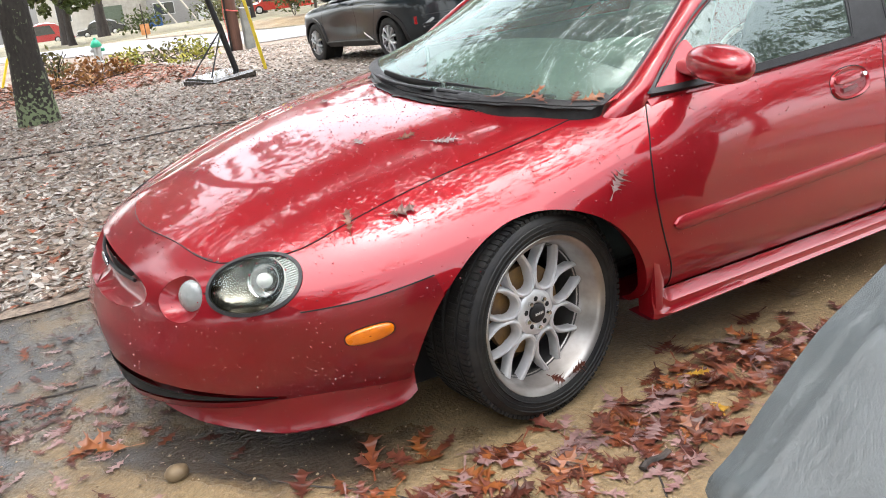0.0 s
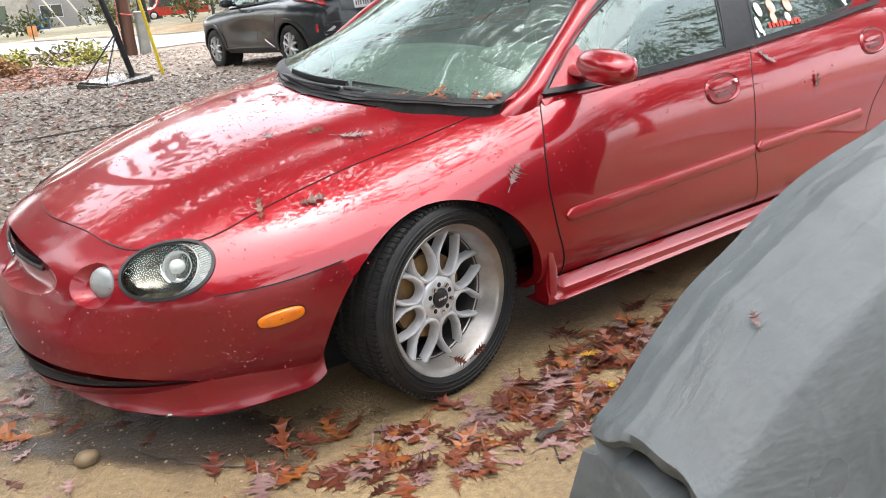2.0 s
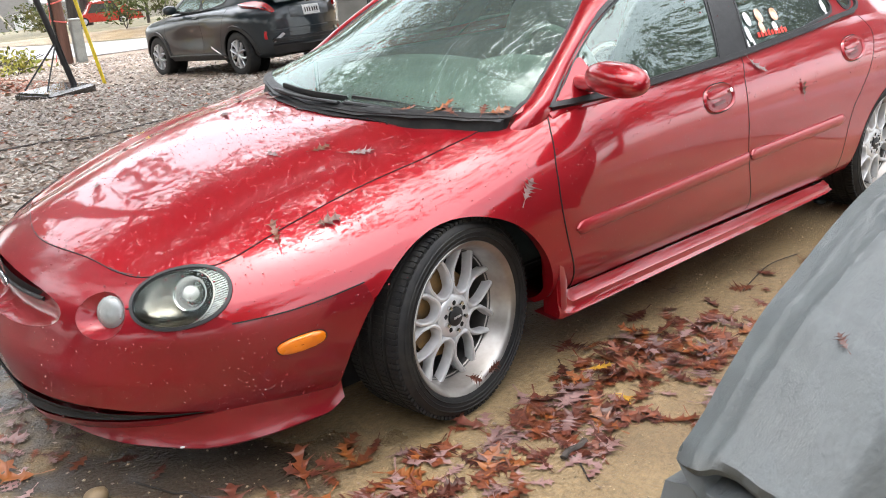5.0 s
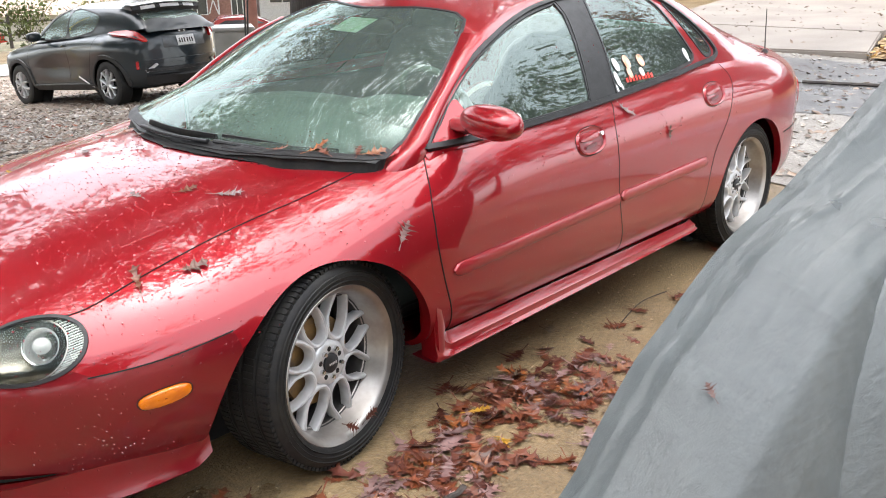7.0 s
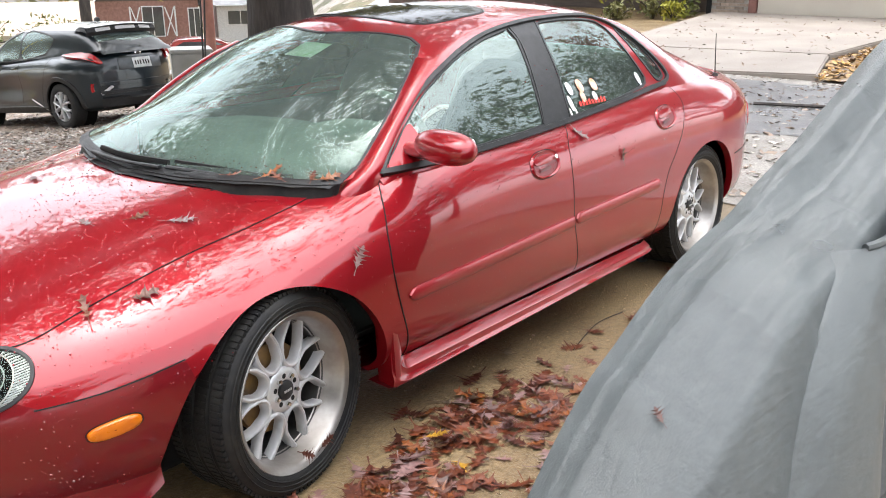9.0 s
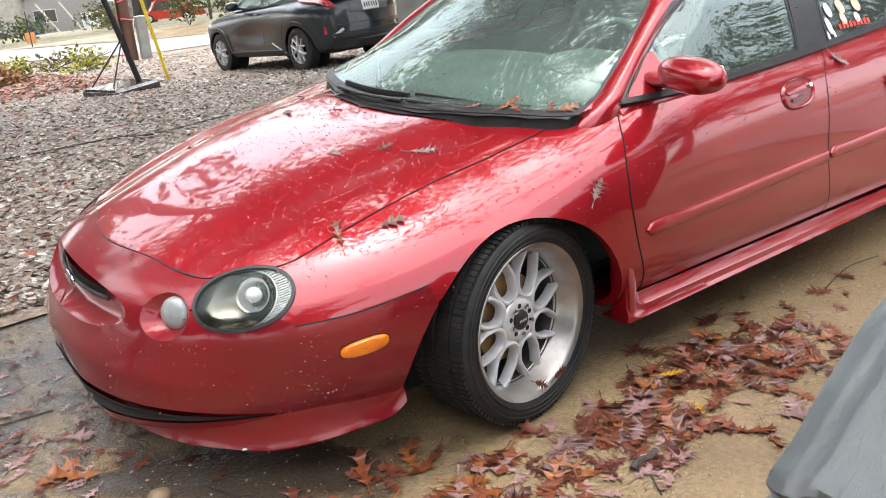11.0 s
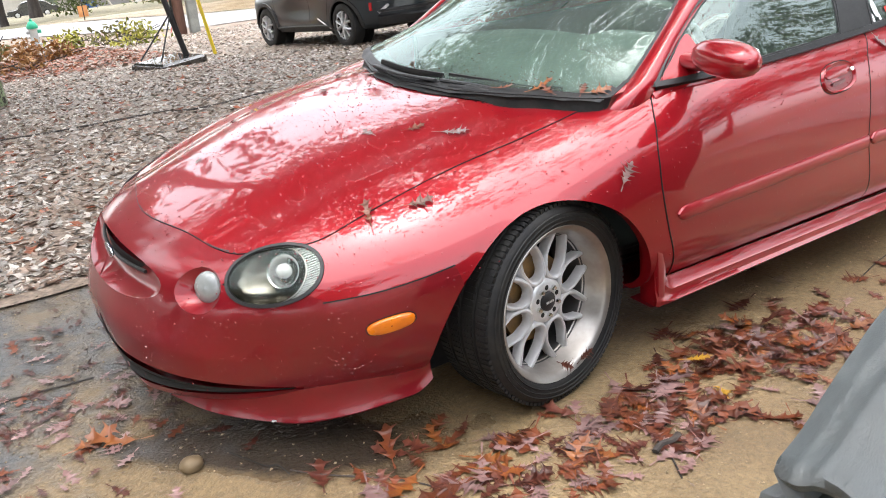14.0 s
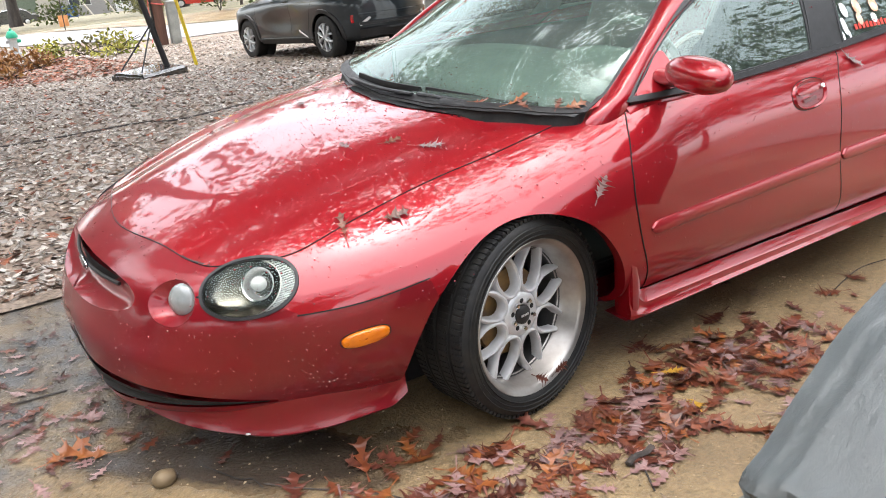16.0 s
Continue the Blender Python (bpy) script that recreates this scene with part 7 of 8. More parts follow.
window_in(hb, 3.0, 1.3, 0.7, 2.0)
hr = house("tan_roofed_house", "long low house under a tan shingle roof", 36.5, 79.0, 22, 9, 2.0, 2.6, -25, CREAM, TANROOF, base=-7.0, gable=False)
part("flue", lathe([(0, 0.7), (0.3, 0.7), (0.3, 0.5), (0.18, 0.47), (0.18, 0)], 14, "z"), WHITE, hr).location = (5.5, 4.4, 4.5)
# far houses down the hill
h1 = house("grey_house", "grey gabled house with a white garage door", 24.0, 113, 8.0, 12, 4.6, 3.4, -12, GREYSIDE, SHINGLE, base=-11.2)
part("garage_door", box(2.0, 4.6, -0.06, 0.0, 0, 2.6, 0.01), WHITE, h1)
for k in range(4):
    part("door_light", box(2.2 + 0.58 * k, 2.6 + 0.58 * k, -0.075, -0.062, 1.9, 2.2), DARK, h1)
part("garage_wing", box(4.0, 8.5, -0.04, 8, -0.3, 3.6), GREYSIDE, h1, smooth=False)
window_in(h1, -2.0, 2.6, 2.4, 1.4)
for k in (-1.0, 1.6):
    part("prop", tube([(k - 1.8, -1.5, 4.2), (k + 0.6, -1.8, 0.1)], 0.12, 6), DOORPAINT, h1)
h2 = house("cream_house", "cream gabled house with a dark roof", 11.6, 117, 8, 12, 4.2, 3.0, -6, CREAM, SHINGLE, base=-10.6)
window_in(h2, -1.0, 2.4, 1.6, 1.4)
h3 = house("beige_house", "beige gabled house with a dark green door", 17.0, 115, 6.5, 11, 4.4, 3.2, -9, surface("beige_siding", (0.44, 0.41, 0.36), 0.7, scale=2), SHINGLE, base=-10.8)
part("door", box(-2.0, 0.3, -0.06, 0.0, 0, 3.2, 0.01), surface("green_door", (0.12, 0.15, 0.11), 0.5), h3)
bb = thing("blue_bin", "blue bin beside the far house", "bin", at=(19.6, 108, float(fall(19.6, 108))))
part("body", box(-0.8, 0.8, -0.5, 0.5, 0, 1.3, 0.05), surface("bin_blue", (0.03, 0.10, 0.28), 0.5), bb)


def far_car(name, label, x, y, turn, mat, length=4.4, height=1.4, base=None):
    t = thing(name, label, "car", at=(x, y, float(fall(x, y)) if base is None else base), turn=turn)
    prof = np.array([(0, 0.45), (0.05, 0.7), (0.9, 0.85), (1.4, height), (3.1, height), (3.8, 0.95), (4.35, 0.85), (4.4, 0.45), (4.3, 0.28), (0.1, 0.28)]) * (length / 4.4, 1)
    pr = rounded(prof, 3)
    sec = []
    for yy, k in ((-0.82, 0.94), (-0.86, 0.99), (-0.7, 1.0), (0.7, 1.0), (0.86, 0.99), (0.82, 0.94)):
        sec.append(np.stack([pr[:, 0], np.full(len(pr), yy), 0.28 + (pr[:, 1] - 0.28) * k], -1))
    vs, fs = grid(np.array(sec), close_v=True)
    n = len(pr)
    part("body", (vs, fs + [tuple(range(n))[::-1], tuple(range(5 * n, 6 * n))]), mat, t)
    for s in (-1, 1):
        part("side_glass", ([(1.15, s * 0.865, 0.9), (3.4, s * 0.865, 0.92), (3.0, s * 0.85, height - 0.1), (1.55, s * 0.85, height - 0.1)], [(0, 1, 2, 3)]), surface("far_glass", (0.04, 0.045, 0.05), 0.1, coat=1), t)
        for ax in (0.85, 3.5):
            w = part("wheel", moved(lathe([(0, 0.1), (0.2, 0.1), (0.31, 0.09), (0.32, 0), (0.31, -0.09)], 24), Matrix.Translation((ax, s * 0.76, 0.32)) @ (Matrix.Rotation(radians(180), 4, "Z") if s < 0 else Matrix())), RUBBER, t)
            part("hubcap", moved(lathe([(0, 0.115), (0.18, 0.11), (0.2, 0.10)], 20), Matrix.Translation((ax, s * 0.76, 0.32)) @ (Matrix.Rotation(radians(180), 4, "Z") if s < 0 else Matrix())), ALLOY, w)


CARRED = surface("far_red_paint", (0.45, 0.03, 0.04), 0.3, coat=1)
CARDARK = surface("far_dark_paint", (0.03, 0.035, 0.045), 0.3, coat=1)
far_car("parked_van", "red van parked down the hill", 4.0, 97, -5, CARRED, 5.0, 1.9, None)
far_car("parked_sedan", "dark sedan parked down the hill", 9.0, 92, -7, CARDARK, 4.6, 1.45, None)
far_car("red_truck", "red pickup behind the shrubs", 18.2, 64, -14, surface("bright_red_paint", (0.6, 0.03, 0.02), 0.3, coat=1), 4.8, 1.6, -5.6)
far_car("utility_vehicle", "red utility vehicle before the brick house", 21.6, 35.6, -32, CARRED, 4.2, 1.2, -3.3)
# fence post pieces and a stake near the shrubs
fn = thing("rail_fence", "weathered rail fence by the shrubs", "fence")
for x, y in ((14.2, 38.6), (16.6, 37.8)):
    z = float(fall(x, y))
    part("post", tube([(x, y, z - 0.1), (x, y, z + 1.5)], 0.08, 8), BARK, fn)
for dz in (0.55, 1.1):
    z = float(fall(15, 38))
    part("rail", tube([(13.2, 38.9, z + dz), (17.6, 37.4, z + dz)], 0.05, 6), BARK, fn)
cone = thing("orange_marker", "faded orange survey marker at the kerb", "marker", at=(4.6, 30.6, float(fall(4.6, 30.6)) + 0.03))
part("stake", tube([(0, 0, 0), (0, 0, 1.2)], 0.02, 6), BARK, cone)
part("flag", box(-0.16, 0.16, -0.01, 0.01, 0.12, 0.5, 0.004), surface("marker_orange", (0.75, 0.33, 0.12), 0.6, scale=4), cone)

# grey bin, brown post and hanging cables beyond the windscreen
bn = thing("grey_bin", "grey wheeled bin beside the drive", "bin", at=(9.5, 13.9, float(fall(9.5, 13.9))), turn=-30)
bm = box(-0.42, 0.42, -0.4, 0.4, 0, 0.88, 0.03)
part("body", bm, surface("bin_grey", (0.27, 0.275, 0.27), 0.5, scale=3), bn)
part("lid", box(-0.45, 0.45, -0.44, 0.44, 0.885, 0.95, 0.02), surface("bin_lid", (0.31, 0.315, 0.31), 0.5, scale=3), bn)
bp_ = thing("brown_post", "red-brown steel post beside the drive", "post", at=(13.2, 18.5, float(fall(13.2, 18.5))))
part("shaft", tube([(0, 0, 0), (0.02, 0, 8)], 0.16, 12), REDBROWN, bp_)
hc = thing("hanging_cable", "pair of black cables hanging from above", "cable")
for dx in (0, 0.14):
    part("strand", tube(rounded([(7.62 + dx, 10.4, 6.5), (7.58 + dx, 10.4, 3.0), (7.45 + dx * 0.6, 10.35, 1.0), (7.36 + dx * 0.2, 10.3, -0.4)], 6, False), 0.016, 6), BLACK, hc)


# ---- fallen oak leaves, grit and litter ----
def oak_leaf(lobes, length, width, curl, twist, seed):
    """One leaf with pointed lobes, deep bays and a stalk, curled and twisted."""
    rng = np.random.default_rng(seed)
    t, w, lean = [0.0, 0.10], [0.02, 0.045], [0, 0]
    for i in range(lobes):
        c = 0.24 + 0.62 * i / (lobes - 1)
        step = 0.31 / (lobes - 1)
        reach = (0.55, 0.95, 1.0, 0.70, 0.5)[int(round(i * 3 / (lobes - 1)))] * (0.85 + 0.3 * rng.random())
        t += [c - 0.42 * step, c - 0.1 * step, c + 0.12 * step, c + 0.42 * step, c + 0.95 * step]
        w += [0.38 * reach, 0.56 * reach, 1.05 * reach, 0.40 * reach, 0.13 + 0.03 * rng.random()]
        lean += [0.02, 0.10 * reach, 0.12 * reach, 0.05 * reach, 0]
    t += [1.02, 1.09]
    w += [0.16, 0.0]
    lean += [0, 0]
    t, w, lean = np.array(t), np.array(w) * width, np.array(lean)
    n = len(t)
    k1, k2 = 0.88 + 0.24 * rng.random(n), 0.88 + 0.24 * rng.random(n)
    mid = np.stack([length * t, 0 * t, 0 * t], -1)
    a = np.stack([length * (t + lean), w * k1, 0 * t], -1)
    b = np.stack([length * (t + 0.02 + lean), -w * k2, 0 * t], -1)
    a[-1], b[-1] = mid[-1] + (0.002, 0.001, 0), mid[-1] + (0.002, -0.001, 0)
    v = np.concatenate([mid, a, b, [(-0.28 * length, 0.003, 0), (-0.28 * length, -0.003, 0), (0, 0.002, 0), (0, -0.002, 0)]])
    x, y = v[:, 0] / length, v[:, 1] / width
    v[:, 2] = curl * length * (0.55 * (x - 0.45) ** 2 * 1.6 + 0.35 * y * y + 0.25 * x * y * twist) + 0.014 * length * np.sin(9 * x + 5 * y)
    f = []
    for i in range(n - 1):
        f += [(i, i + 1, n + i + 1, n + i), (i + 1, i, 2 * n + i, 2 * n + i + 1)]
    f.append((3 * n, 3 * n + 1, 3 * n + 3, 3 * n + 2))
    v[:, 0] -= length * 0.4
    v[:, 2] -= v[:, 2].min()
    return v, f


LEAF_TONES = [surface("leaf_maroon", (0.070, 0.018, 0.012), 0.36, second=(0.120, 0.034, 0.018), scale=14, vary=0.25, rand=0.45, coat=0.15),
              surface("leaf_rust", (0.165, 0.043, 0.014), 0.40, second=(0.100, 0.026, 0.012), scale=14, vary=0.25, rand=0.45, coat=0.12),
              surface("leaf_pale", (0.26, 0.165, 0.155), 0.38, second=(0.17, 0.085, 0.078), scale=14, vary=0.2, rand=0.35, coat=0.2),
              surface("leaf_orange", (0.26, 0.085, 0.016), 0.45, second=(0.16, 0.040, 0.012), scale=14, vary=0.2, rand=0.3, coat=0.12),
              surface("leaf_yellow", (0.437, 0.250, 0.023), 0.45, second=(0.351, 0.172, 0.023), scale=14, vary=0.15, rand=0.2, coat=0.12),
              surface("leaf_greygreen", (0.187, 0.133, 0.086), 0.5, second=(0.109, 0.070, 0.047), scale=14, vary=0.15, rand=0.2)]
TONE_NAMES = ["dark maroon", "rusty red", "pale mauve-brown", "bright orange", "yellow", "grey-green"]
leaf_meshes = {}
rngl = np.random.default_rng(21)
for k in range(6):
    for tone in range(6):
        v, f = oak_leaf((3, 4, 3, 3, 4, 3)[k], 0.098 + 0.012 * (k % 4), 0.046 + 0.005 * (k % 3), 0.05 + 0.09 * (k % 4), (-1) ** k, 40 + k)
        me = bpy.data.meshes.new("leaf")
        me.from_pydata([tuple(map(float, q)) for q in v], [], f)
        me.polygons.foreach_set("use_smooth", [True] * len(me.polygons))
        me.materials.append(LEAF_TONES[tone])
        leaf_meshes[k, tone] = me


def lay_leaf(x, y, z, tone, k, turn, tip=(0.0, 0.0), scale=1.0, where="on the wet drive", normal=None, group="fallen oak leaves"):
    ob = new("oak_leaf", leaf_meshes[k, tone])
    m = Matrix.Rotation(turn, 4, "Z")
    lean = Matrix.Rotation(tip[0], 4, "X") @ Matrix.Rotation(tip[1], 4, "Y")
    if normal is not None:
        lean = Vector(normal).to_track_quat("Z", "Y").to_matrix().to_4x4() @ lean
    ob.matrix_basis = Matrix.Translation((x, y, z)) @ lean @ m @ Matrix.Scale(scale, 4)
    curled = "curled" if k % 4 > 1 else "flat"
    return tagged(ob, f"{TONE_NAMES[tone]} {curled} wet oak leaf {where}", "leaf", group)


pile = rounded([(-0.62, -0.90), (-0.25, -1.10), (0.12, -1.20), (0.45, -1.12), (0.80, -1.08), (1.02, -1.22)], 8, False)
tones_pile = [0, 0, 0, 0, 0, 1, 1, 1, 1, 1, 1, 2, 2, 2, 3, 3]
count = 0
for i in range(190):
    c = pile[rngl.integers(0, len(pile))]
    wide = 0.10 + 0.06 * (c[0] > 0.3)
    x, y = c + rngl.normal(size=2) * np.array([0.12, wide])
    if y > -0.70 or (y > -0.95 and abs(x) < 0.30):
        y = -1.0 - 0.2 * rngl.random()
    dense = np.exp(-((x - 0.65) / 0.35) ** 2 - ((y + 1.10) / 0.16) ** 2)
    z = 0.004 + 0.055 * dense * rngl.random()
    tone = 5 if i % 61 == 7 else 4 if i % 70 == 9 else tones_pile[rngl.integers(0, len(tones_pile))]
    lay_leaf(x, y, z, tone, int(rngl.integers(0, 6)), 6.28 * rngl.random(), tuple(rngl.normal(size=2) * (0.06 + 0.22 * dense)), 0.68 + 0.45 * rngl.random(), "in the drift by the wheel")
    count += 1
for i in range(52):
    x, y = -1.02 - 1.3 * rngl.random(), -0.95 + 2.0 * rngl.random()
    lay_leaf(x, y, 0.012, (0, 0, 1, 2, 0, 3)[rngl.integers(0, 6)], int(rngl.integers(0, 6)), 6.28 * rngl.random(), tuple(rngl.normal(size=2) * 0.08), 0.42 + 0.4 * rngl.random(), "on the wet paving")
for i in range(24):
    x = 0.7 + 2.6 * rngl.random()
    y = -1.25 + 0.65 * rngl.random() + 0.06 * x
    lay_leaf(x, y, 0.005, (0, 0, 1, 1, 2, 5)[rngl.integers(0, 6)], int(rngl.integers(0, 6)), 6.28 * rngl.random(), tuple(rngl.normal(size=2) * 0.08), 0.55 + 0.5 * rngl.random(), "along the sill of the car")
for x, y, tone, k, turn in ((-1.30, -0.22, 3, 2, 0.4), (-1.22, -0.27, 3, 3, 2.6), (-0.58, -0.83, 1, 3, 1.2), (0.28, -1.08, 2, 1, 0.3), (0.24, -1.28, 1, 3, 0.8), (-0.06, -0.98, 0, 3, 2.1)):
    lay_leaf(x, y, 0.010, tone, k, turn, (0.1, 0.05), 1.15)
# the lower leaves of the drift, and small ones on the paving, too many to count
for tone in (0, 1, 2):
    lots = []
    for i in range(120):
        if i < 48:
            c = pile[rngl.integers(8, len(pile))]
            x, y = c + rngl.normal(size=2) * np.array([0.13, 0.11])
            size = 0.5 + 0.4 * rngl.random()
        else:
            heap = ((-1.5, 0.15), (-1.75, 0.5), (-1.35, -0.15), (-2.0, 0.2), (-1.3, 0.45), (-1.6, -0.3))[rngl.integers(0, 6)]
            x, y = np.array(heap) + rngl.normal(size=2) * np.array([0.28, 0.20])
            size = 0.38 + 0.45 * rngl.random()
        if y > -0.95 and abs(x) < 0.32:
            y = -1.0 - 0.25 * rngl.random()
        k = int(rngl.integers(0, 6))
        leaf = oak_leaf((3, 4, 3, 3, 4, 3)[k], 0.105, 0.046, 0.05 + 0.05 * (k % 4), (-1) ** k, 90 + k)
        lots.append(moved(leaf, Matrix.Translation((x, y, 0.004)) @ Matrix.Rotation(rngl.normal() * 0.06, 4, "X") @ Matrix.Rotation(6.28 * rngl.random(), 4, "Z") @ Matrix.Scale(size, 4)))
    tagged(part("leaf_drift", join(*lots), LEAF_TONES[tone]), f"{TONE_NAMES[tone]} wet oak leaves lying on the drive", "leaves", kind="stuff")
# leaves stuck to the car
for fr, sh, a, b, tone, k, turn, sc_ in ((TOP, body, -0.495, -0.683, 1, 3, 1.9, 0.60), (TOP, body, -0.365, -0.731, 1, 2, 0.3, 0.60), (TOP, body, -0.099, -0.512, 2, 1, 0.2, 0.8), (TOP, body, -0.177, -0.415, 1, 2, 0.5, 0.5),
                                         (TOP, body, -0.18, 0.236, 0, 2, 0.1, 0.55), (TOP, body, -0.074, 0.085, 0, 3, 1.0, 0.45), (TOP, body, -0.288, -0.332, 2, 0, 2.8, 0.55), (TOP, body, -0.72, 0.129, 1, 0, 2.2, 0.35),
                                         (TOP, body, 0.03, 0.26, 0, 1, 0.8, 0.6), (TOP, body, 0.02, 0.34, 1, 2, 2.0, 0.55), (TOP, cabin, 0.215, -0.560, 3, 3, 0.9, 0.62), (TOP, cabin, 0.225, -0.600, 1, 2, 2.3, 0.5), (TOP, cabin, 0.335, -0.700, 3, 2, 0.2, 0.6), (TOP, cabin, 0.300, -0.672, 1, 1, 1.2, 0.5), (TOP, cabin, 0.150, -0.455, 1, 3, 0.4, 0.42), (TOP, body, -0.02, 0.42, 0, 3, 0.4, 0.6),
                                         (TOP, body, 0.16, -0.42, 1, 1, 1.7, 0.45), (TOP, body, 0.10, -0.30, 2, 0, 0.4, 0.45),
                                         (SIDE[-1], body, 0.26, 0.678, 2, 1, 0.9, 0.68), (SIDE[-1], body, 1.856, 0.737, 1, 2, 1.5, 0.5), (SIDE[-1], body, 1.566, 0.882, 2, 3, -0.8, 0.68)):
    p, n = on_shell(sh, fr, [(a, b)])
    lay_leaf(*(p[0] + n[0] * 0.006), tone, k, turn, (0, 0), sc_, "stuck to the wet red paint", n[0], "leaves on the car")
iu, iv = np.unravel_index(np.argmin(((P - np.array([-0.31, -2.21, 0.87])) ** 2).sum(-1)), P.shape[:2])
slope = np.cross(P[iu + 1, iv] - P[iu - 1, iv], P[iu, iv + 1] - P[iu, iv - 1])
slope = slope * np.sign(slope[2])
lay_leaf(*(P[iu, iv] + slope / np.linalg.norm(slope) * 0.006), 0, 1, 1.9, (0, 0), 0.27, "on the grey tarpaulin", slope, "leaves on the tarpaulin")
for a in (-0.6, 0.4):
    ob = new("oak_leaf", leaf_meshes[1, 0])
    ob.matrix_basis = Matrix.Translation((0.06 + 0.08 * a, -0.915, 0.12)) @ Matrix.Rotation(radians(80), 4, "X") @ Matrix.Rotation(a, 4, "Z") @ Matrix.Scale(0.5, 4)
    tagged(ob, "dark maroon wet oak leaf stuck in the wheel rim", "leaf", "leaves on the car")


def scatter(count, place, size, seed, thick=0.22):
    """Small bent leaves, too many to count, laid on the ground."""
    rng = np.random.default_rng(seed)
    p = place(rng, count)
    s = size * (0.5 + rng.random(len(p)))
    a = rng.random(len(p)) * 6.283
    u = np.stack([np.cos(a), np.sin(a), rng.normal(size=len(p)) * thick], -1) * s[:, None]
    w = np.stack([-np.sin(a), np.cos(a), rng.normal(size=len(p)) * thick], -1) * (s * (0.35 + 0.35 * rng.random(len(p))))[:, None]
    lift = np.stack([0 * s, 0 * s, s * 0.45 * rng.random(len(p))], -1)
    v = np.stack([p - u, p - u * 0.3 + w + lift * 0.4, p + u + lift, p + u * 0.1 - w + lift * 0.3, p + u * 0.45 + w * 0.3], 1).reshape(-1, 3)
    k = np.arange(len(p))[:, None] * 5
    f = np.concatenate([k + np.array([[0, 1, 4]]), k + np.array([[1, 2, 4]]), k + np.array([[0, 4, 3]]), k + np.array([[4, 2, 3]])])
    return v, f


def in_yard(rng, n):
    d = 14.5 * rng.random(n) ** 1.5
    y = 1.15 + d
    x = -3.2 + rng.random(n) * (7.5 + 0.35 * d) - 0.25 * d
    keep = ~((x > 3.3) & (y > 5))
    x, y = x[keep], y[keep]
    return np.stack([x, y, fall(x, y) + 0.012], -1)


def in_far_yard(rng, n):
    y = 13 + 9 * rng.random(n)
    x = -6 + 9 * rng.random(n)
    return np.stack([x, y, fall(x, y) + 0.02], -1)


def on_drive(rng, n):
    x, y = -2.4 + 7.5 * rng.random(n), -2.0 + 3.2 * rng.random(n)
    return np.stack([x, y, 0.006 + 0 * x], -1)


def on_patch(rng, n):
    x, y = -3.0 + 2.3 * rng.random(n), -0.1 + 1.2 * rng.random(n)
    return np.stack([x, y, 0.008 + 0 * x], -1)


def on_gravel(rng, n):
    y = -1.5 + 12 * rng.random(n)
    x = 4.2 + 6.5 * rng.random(n)
    return np.stack([x, y, fall(x, y) + 0.014], -1)


def in_lane(rng, n):
    y = 4.5 + 17 * rng.random(n) ** 1.2
    x = 3.0 + 4.5 * rng.random(n)
    return np.stack([x, y, fall(x, y) + 0.02], -1)


def on_apron(rng, n):
    x, y = 10.2 + 8 * rng.random(n), 1.5 + 4 * rng.random(n)
    return np.stack([x, y, fall(x, y) + 0.108], -1)


def in_bank(rng, n):
    x = 10.1 + 8 * rng.random(n)
    y = 0.95 + 0.4 * np.clip((x - 10.1) / 2, 0, 1) - 2.2 * rng.random(n)
    return np.stack([x, y, fall(x, y) + 0.05], -1)


def litter_mat(name, a, b, rough=0.5):
    return surface(name, a, rough, second=b, scale=6, vary=0.12, island=0.5, spec=0.45)


GREYLEAF = litter_mat("litter_grey", (0.47, 0.43, 0.385), (0.34, 0.30, 0.262), 0.45)
BROWNLEAF = litter_mat("litter_brown", (0.29, 0.215, 0.165), (0.20, 0.14, 0.105), 0.5)
RUSTLEAF = litter_mat("litter_rust", (0.30, 0.10, 0.05), (0.22, 0.075, 0.04), 0.45)
DARKLEAF = litter_mat("litter_dark", (0.10, 0.055, 0.042), (0.06, 0.034, 0.028), 0.35)
GOLDLEAF = litter_mat("litter_gold", (0.50, 0.32, 0.12), (0.38, 0.22, 0.09), 0.5)
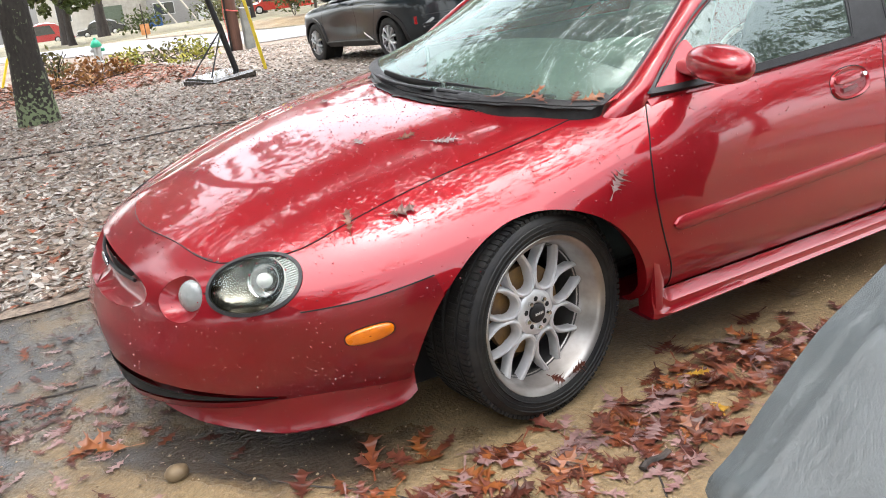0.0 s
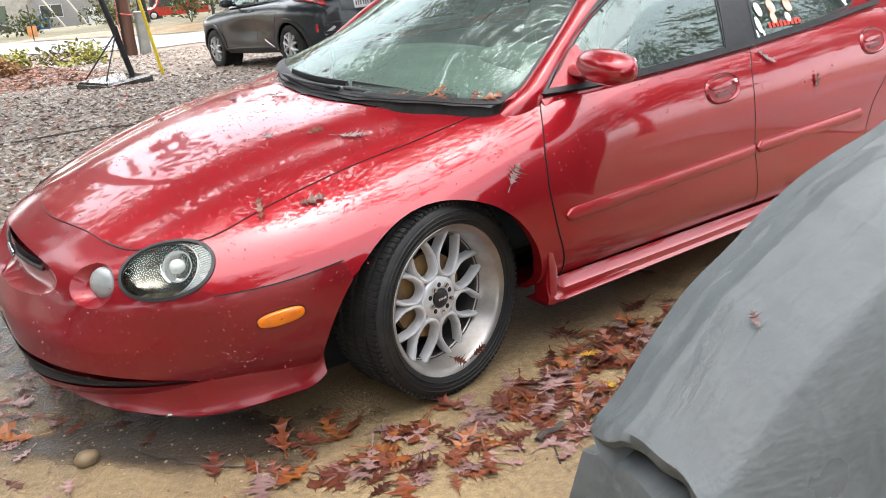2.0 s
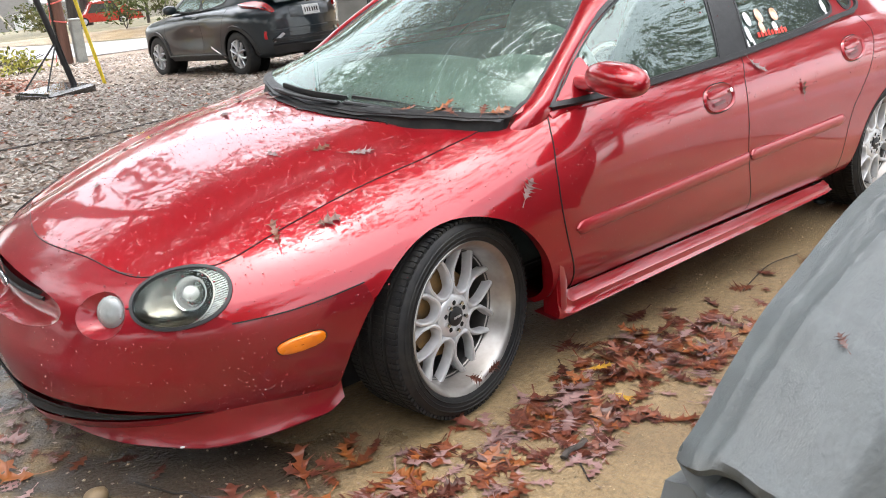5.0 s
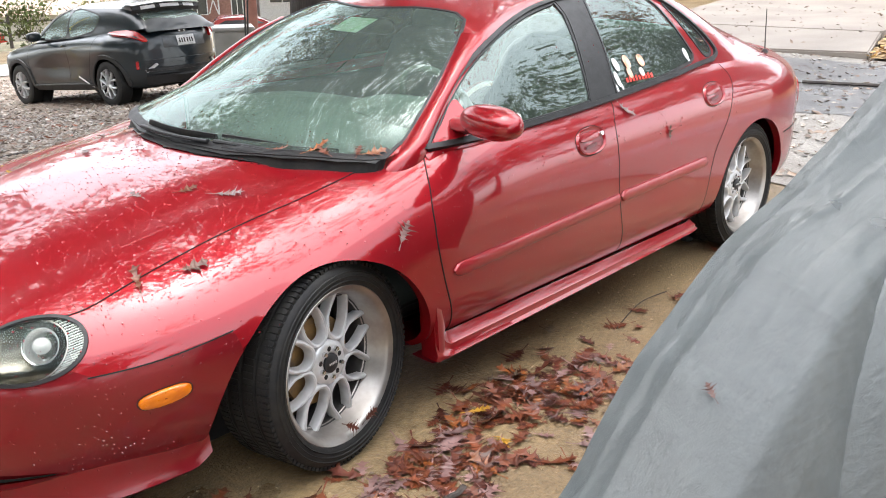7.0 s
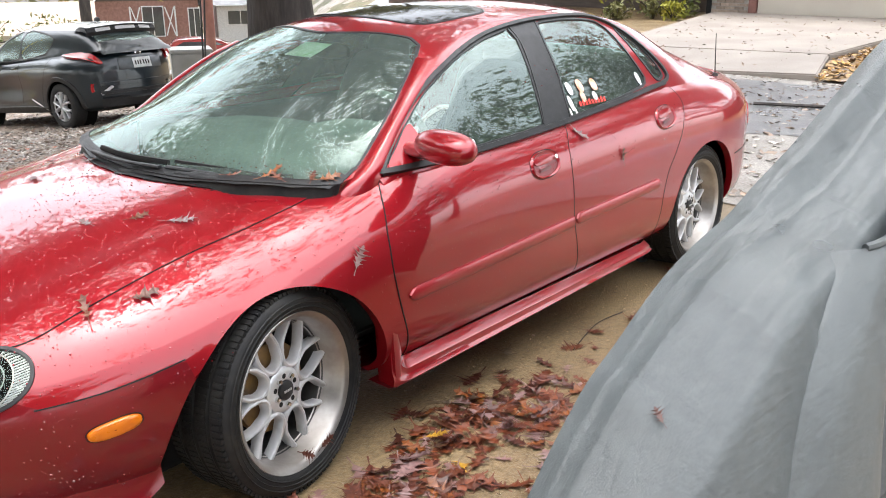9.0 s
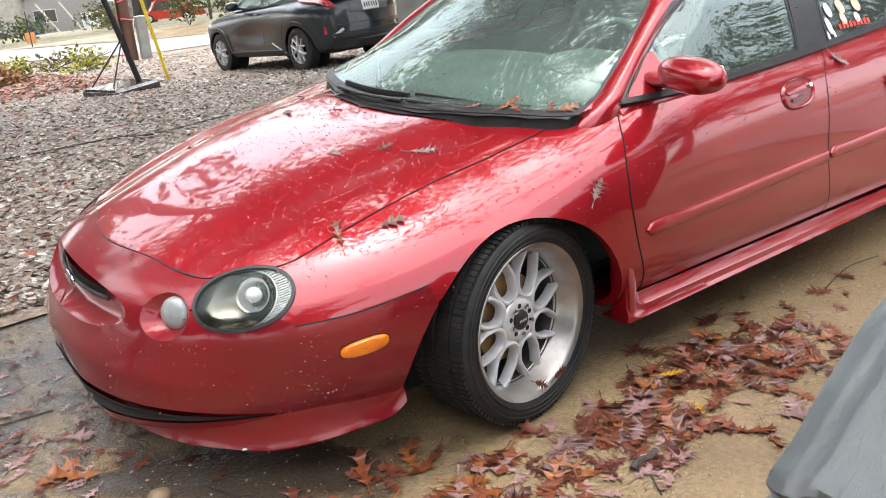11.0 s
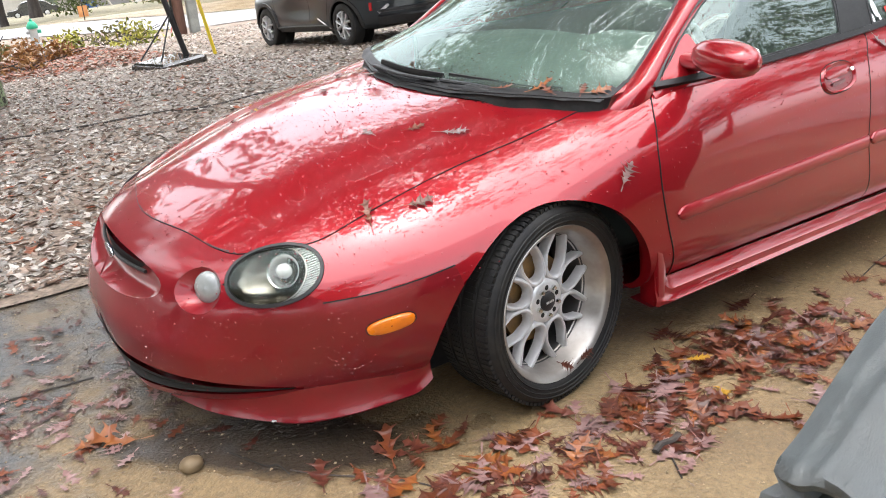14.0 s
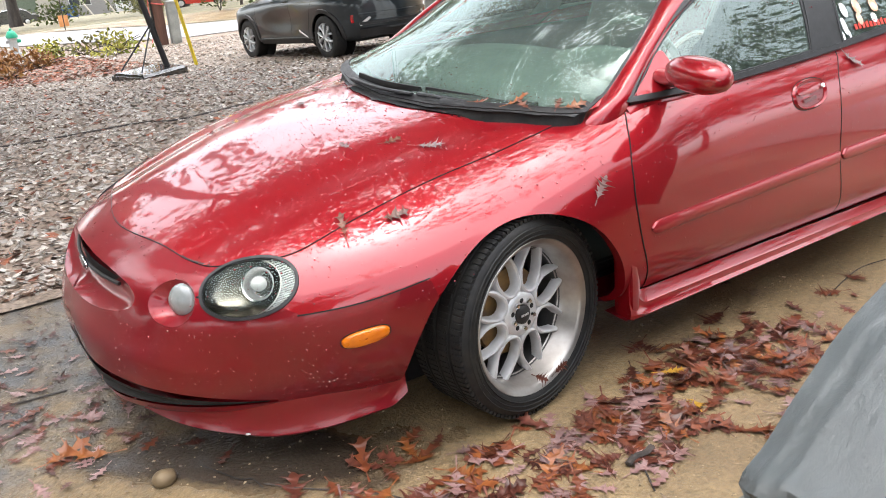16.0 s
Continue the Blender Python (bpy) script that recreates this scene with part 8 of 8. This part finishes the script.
for name, label, n, place, size, mat, seed in (
        ("leaf_litter", "grey-tan leaf litter covering the yard", 38000, in_yard, 0.027, GREYLEAF, 1), ("leaf_litter", "brown leaf litter covering the yard", 25000, in_yard, 0.028, BROWNLEAF, 2),
        ("leaf_litter", "rust-red leaf litter in the yard", 2600, in_yard, 0.036, RUSTLEAF, 3), ("leaf_litter", "rust-red leaf litter at the yard's edge", 6000, in_far_yard, 0.06, RUSTLEAF, 4),
        ("leaf_litter", "brown leaf litter at the yard's edge", 4000, in_far_yard, 0.06, BROWNLEAF, 14),
        ("leaf_scraps", "brown leaf scraps on the wet drive", 1500, on_drive, 0.007, BROWNLEAF, 5), ("leaf_scraps", "dark wet scraps on the paving", 700, on_patch, 0.011, DARKLEAF, 25), ("leaf_scraps", "wet leaf scraps on the gravel", 2600, on_gravel, 0.04, BROWNLEAF, 6), ("leaf_scraps", "pale leaf scraps on the gravel", 2600, on_gravel, 0.035, GREYLEAF, 16),
        ("leaf_litter", "pale leaf litter on the lane by the parked car", 5200, in_lane, 0.034, GREYLEAF, 31), ("leaf_litter", "brown leaf litter on the lane by the parked car", 3600, in_lane, 0.036, BROWNLEAF, 32), ("leaf_scraps", "leaf scraps on the concrete apron", 220, on_apron, 0.035, BROWNLEAF, 7), ("leaf_scraps", "golden leaves on the bank", 2600, in_bank, 0.055, GOLDLEAF, 8), ("leaf_scraps", "brown leaves on the bank", 1200, in_bank, 0.055, BROWNLEAF, 9)):
    tagged(part(name, scatter(n, place, size, seed), mat, smooth=False), label, "leaf litter", kind="stuff")

# grit on the drive: small rounded pebbles
rngp = np.random.default_rng(9)
n = 7000
px_, py_ = -2.2 + 6.5 * rngp.random(n), -1.9 + 2.9 * rngp.random(n)
r = 0.0022 + 0.0045 * rngp.random(n) ** 3
octa = np.array([(1, 0, 0), (0, 1, 0), (-1, 0, 0), (0, -1, 0), (0, 0, 0.8), (0, 0, -0.5)])
v = (np.stack([px_, py_, 0.001 + 0 * px_], -1)[:, None] + octa[None] * r[:, None, None] * (0.7 + 0.6 * rngp.random((n, 1, 3)))).reshape(-1, 3)
tri = np.array([(0, 1, 4), (1, 2, 4), (2, 3, 4), (3, 0, 4), (1, 0, 5), (2, 1, 5), (3, 2, 5), (0, 3, 5)])
f = (np.arange(n)[:, None, None] * 6 + tri[None]).reshape(-1, 3)
tagged(part("grit", (v, f), surface("grit_stone", (0.34, 0.26, 0.16), 0.5, second=(0.22, 0.16, 0.10), scale=3, island=0.5)), "fine pale grit on the tan drive", "grit", kind="stuff")

# single stones, a stick, a crack in the paving
def stone(x, y, a, b, c, seed, tone):
    v, f = blob(a, b, c, 2.4, 16, 10)
    v = np.array(v)
    for i in range(len(v)):
        v[i] *= 1 + 0.22 * noise.noise(Vector(v[i] * 30 + seed))
    ob = part("stone", (v + np.array([0, 0, c * 0.7]), f), surface("field_stone", tone, 0.6, second=tuple(q * 0.6 for q in tone), scale=30, vary=0.2, bump=0.003, bump_scale=80))
    ob.location = (x, y, 0)
    tagged(ob, "small rounded tan stone on the drive", "stone")


stone(-1.08, -0.53, 0.036, 0.030, 0.022, 3, (0.20, 0.14, 0.075))
stone(2.62, -0.66, 0.035, 0.03, 0.022, 5, (0.05, 0.055, 0.06))
for pts, r, lab in (([(0.02, -1.30), (0.06, -1.285), (0.10, -1.29), (0.135, -1.28)], 0.011, "dark piece of bark on the drive"), ([(-1.75, 0.30), (-1.5, 0.24), (-1.2, 0.20)], 0.005, "thin wet twig on the paving"), ([(0.0, -1.42), (0.05, -1.33), (0.08, -1.25), (0.2, -1.2)], 0.003, "thin wet twig on the drive"),
                    ([(-0.85, -0.72), (-0.78, -0.80), (-0.62, -0.95), (-0.55, -1.05)], 0.003, "thin wet twig on the drive"), ([(1.4, -1.0), (1.7, -0.93), (1.9, -0.95)], 0.003, "thin wet twig on the drive"), ([(8.0, 0.9), (8.3, 0.2), (8.6, -0.3)], 0.03, "dead branch lying on the asphalt")):
    q = rounded([(a, b, (0.02 if a > 5 else 0.0) + r) for a, b in pts], 6, False)
    tagged(part("twig", tube(q, r, 6, flat=0.6), BARK), lab, "twig")
crack = rounded([(-0.97, -0.52), (-0.93, -0.60), (-0.90, -0.66), (-0.87, -0.68), (-0.86, -0.74)], 6, False)
tagged(part("crack", ribbon(np.c_[crack, 0 * crack[:, 0] + 0.0045], np.tile([0, 0, 1.0], (len(crack), 1)), 0.004, 0.001, 0.001), DARK), "hairline crack in the drive", "crack", kind="structure")
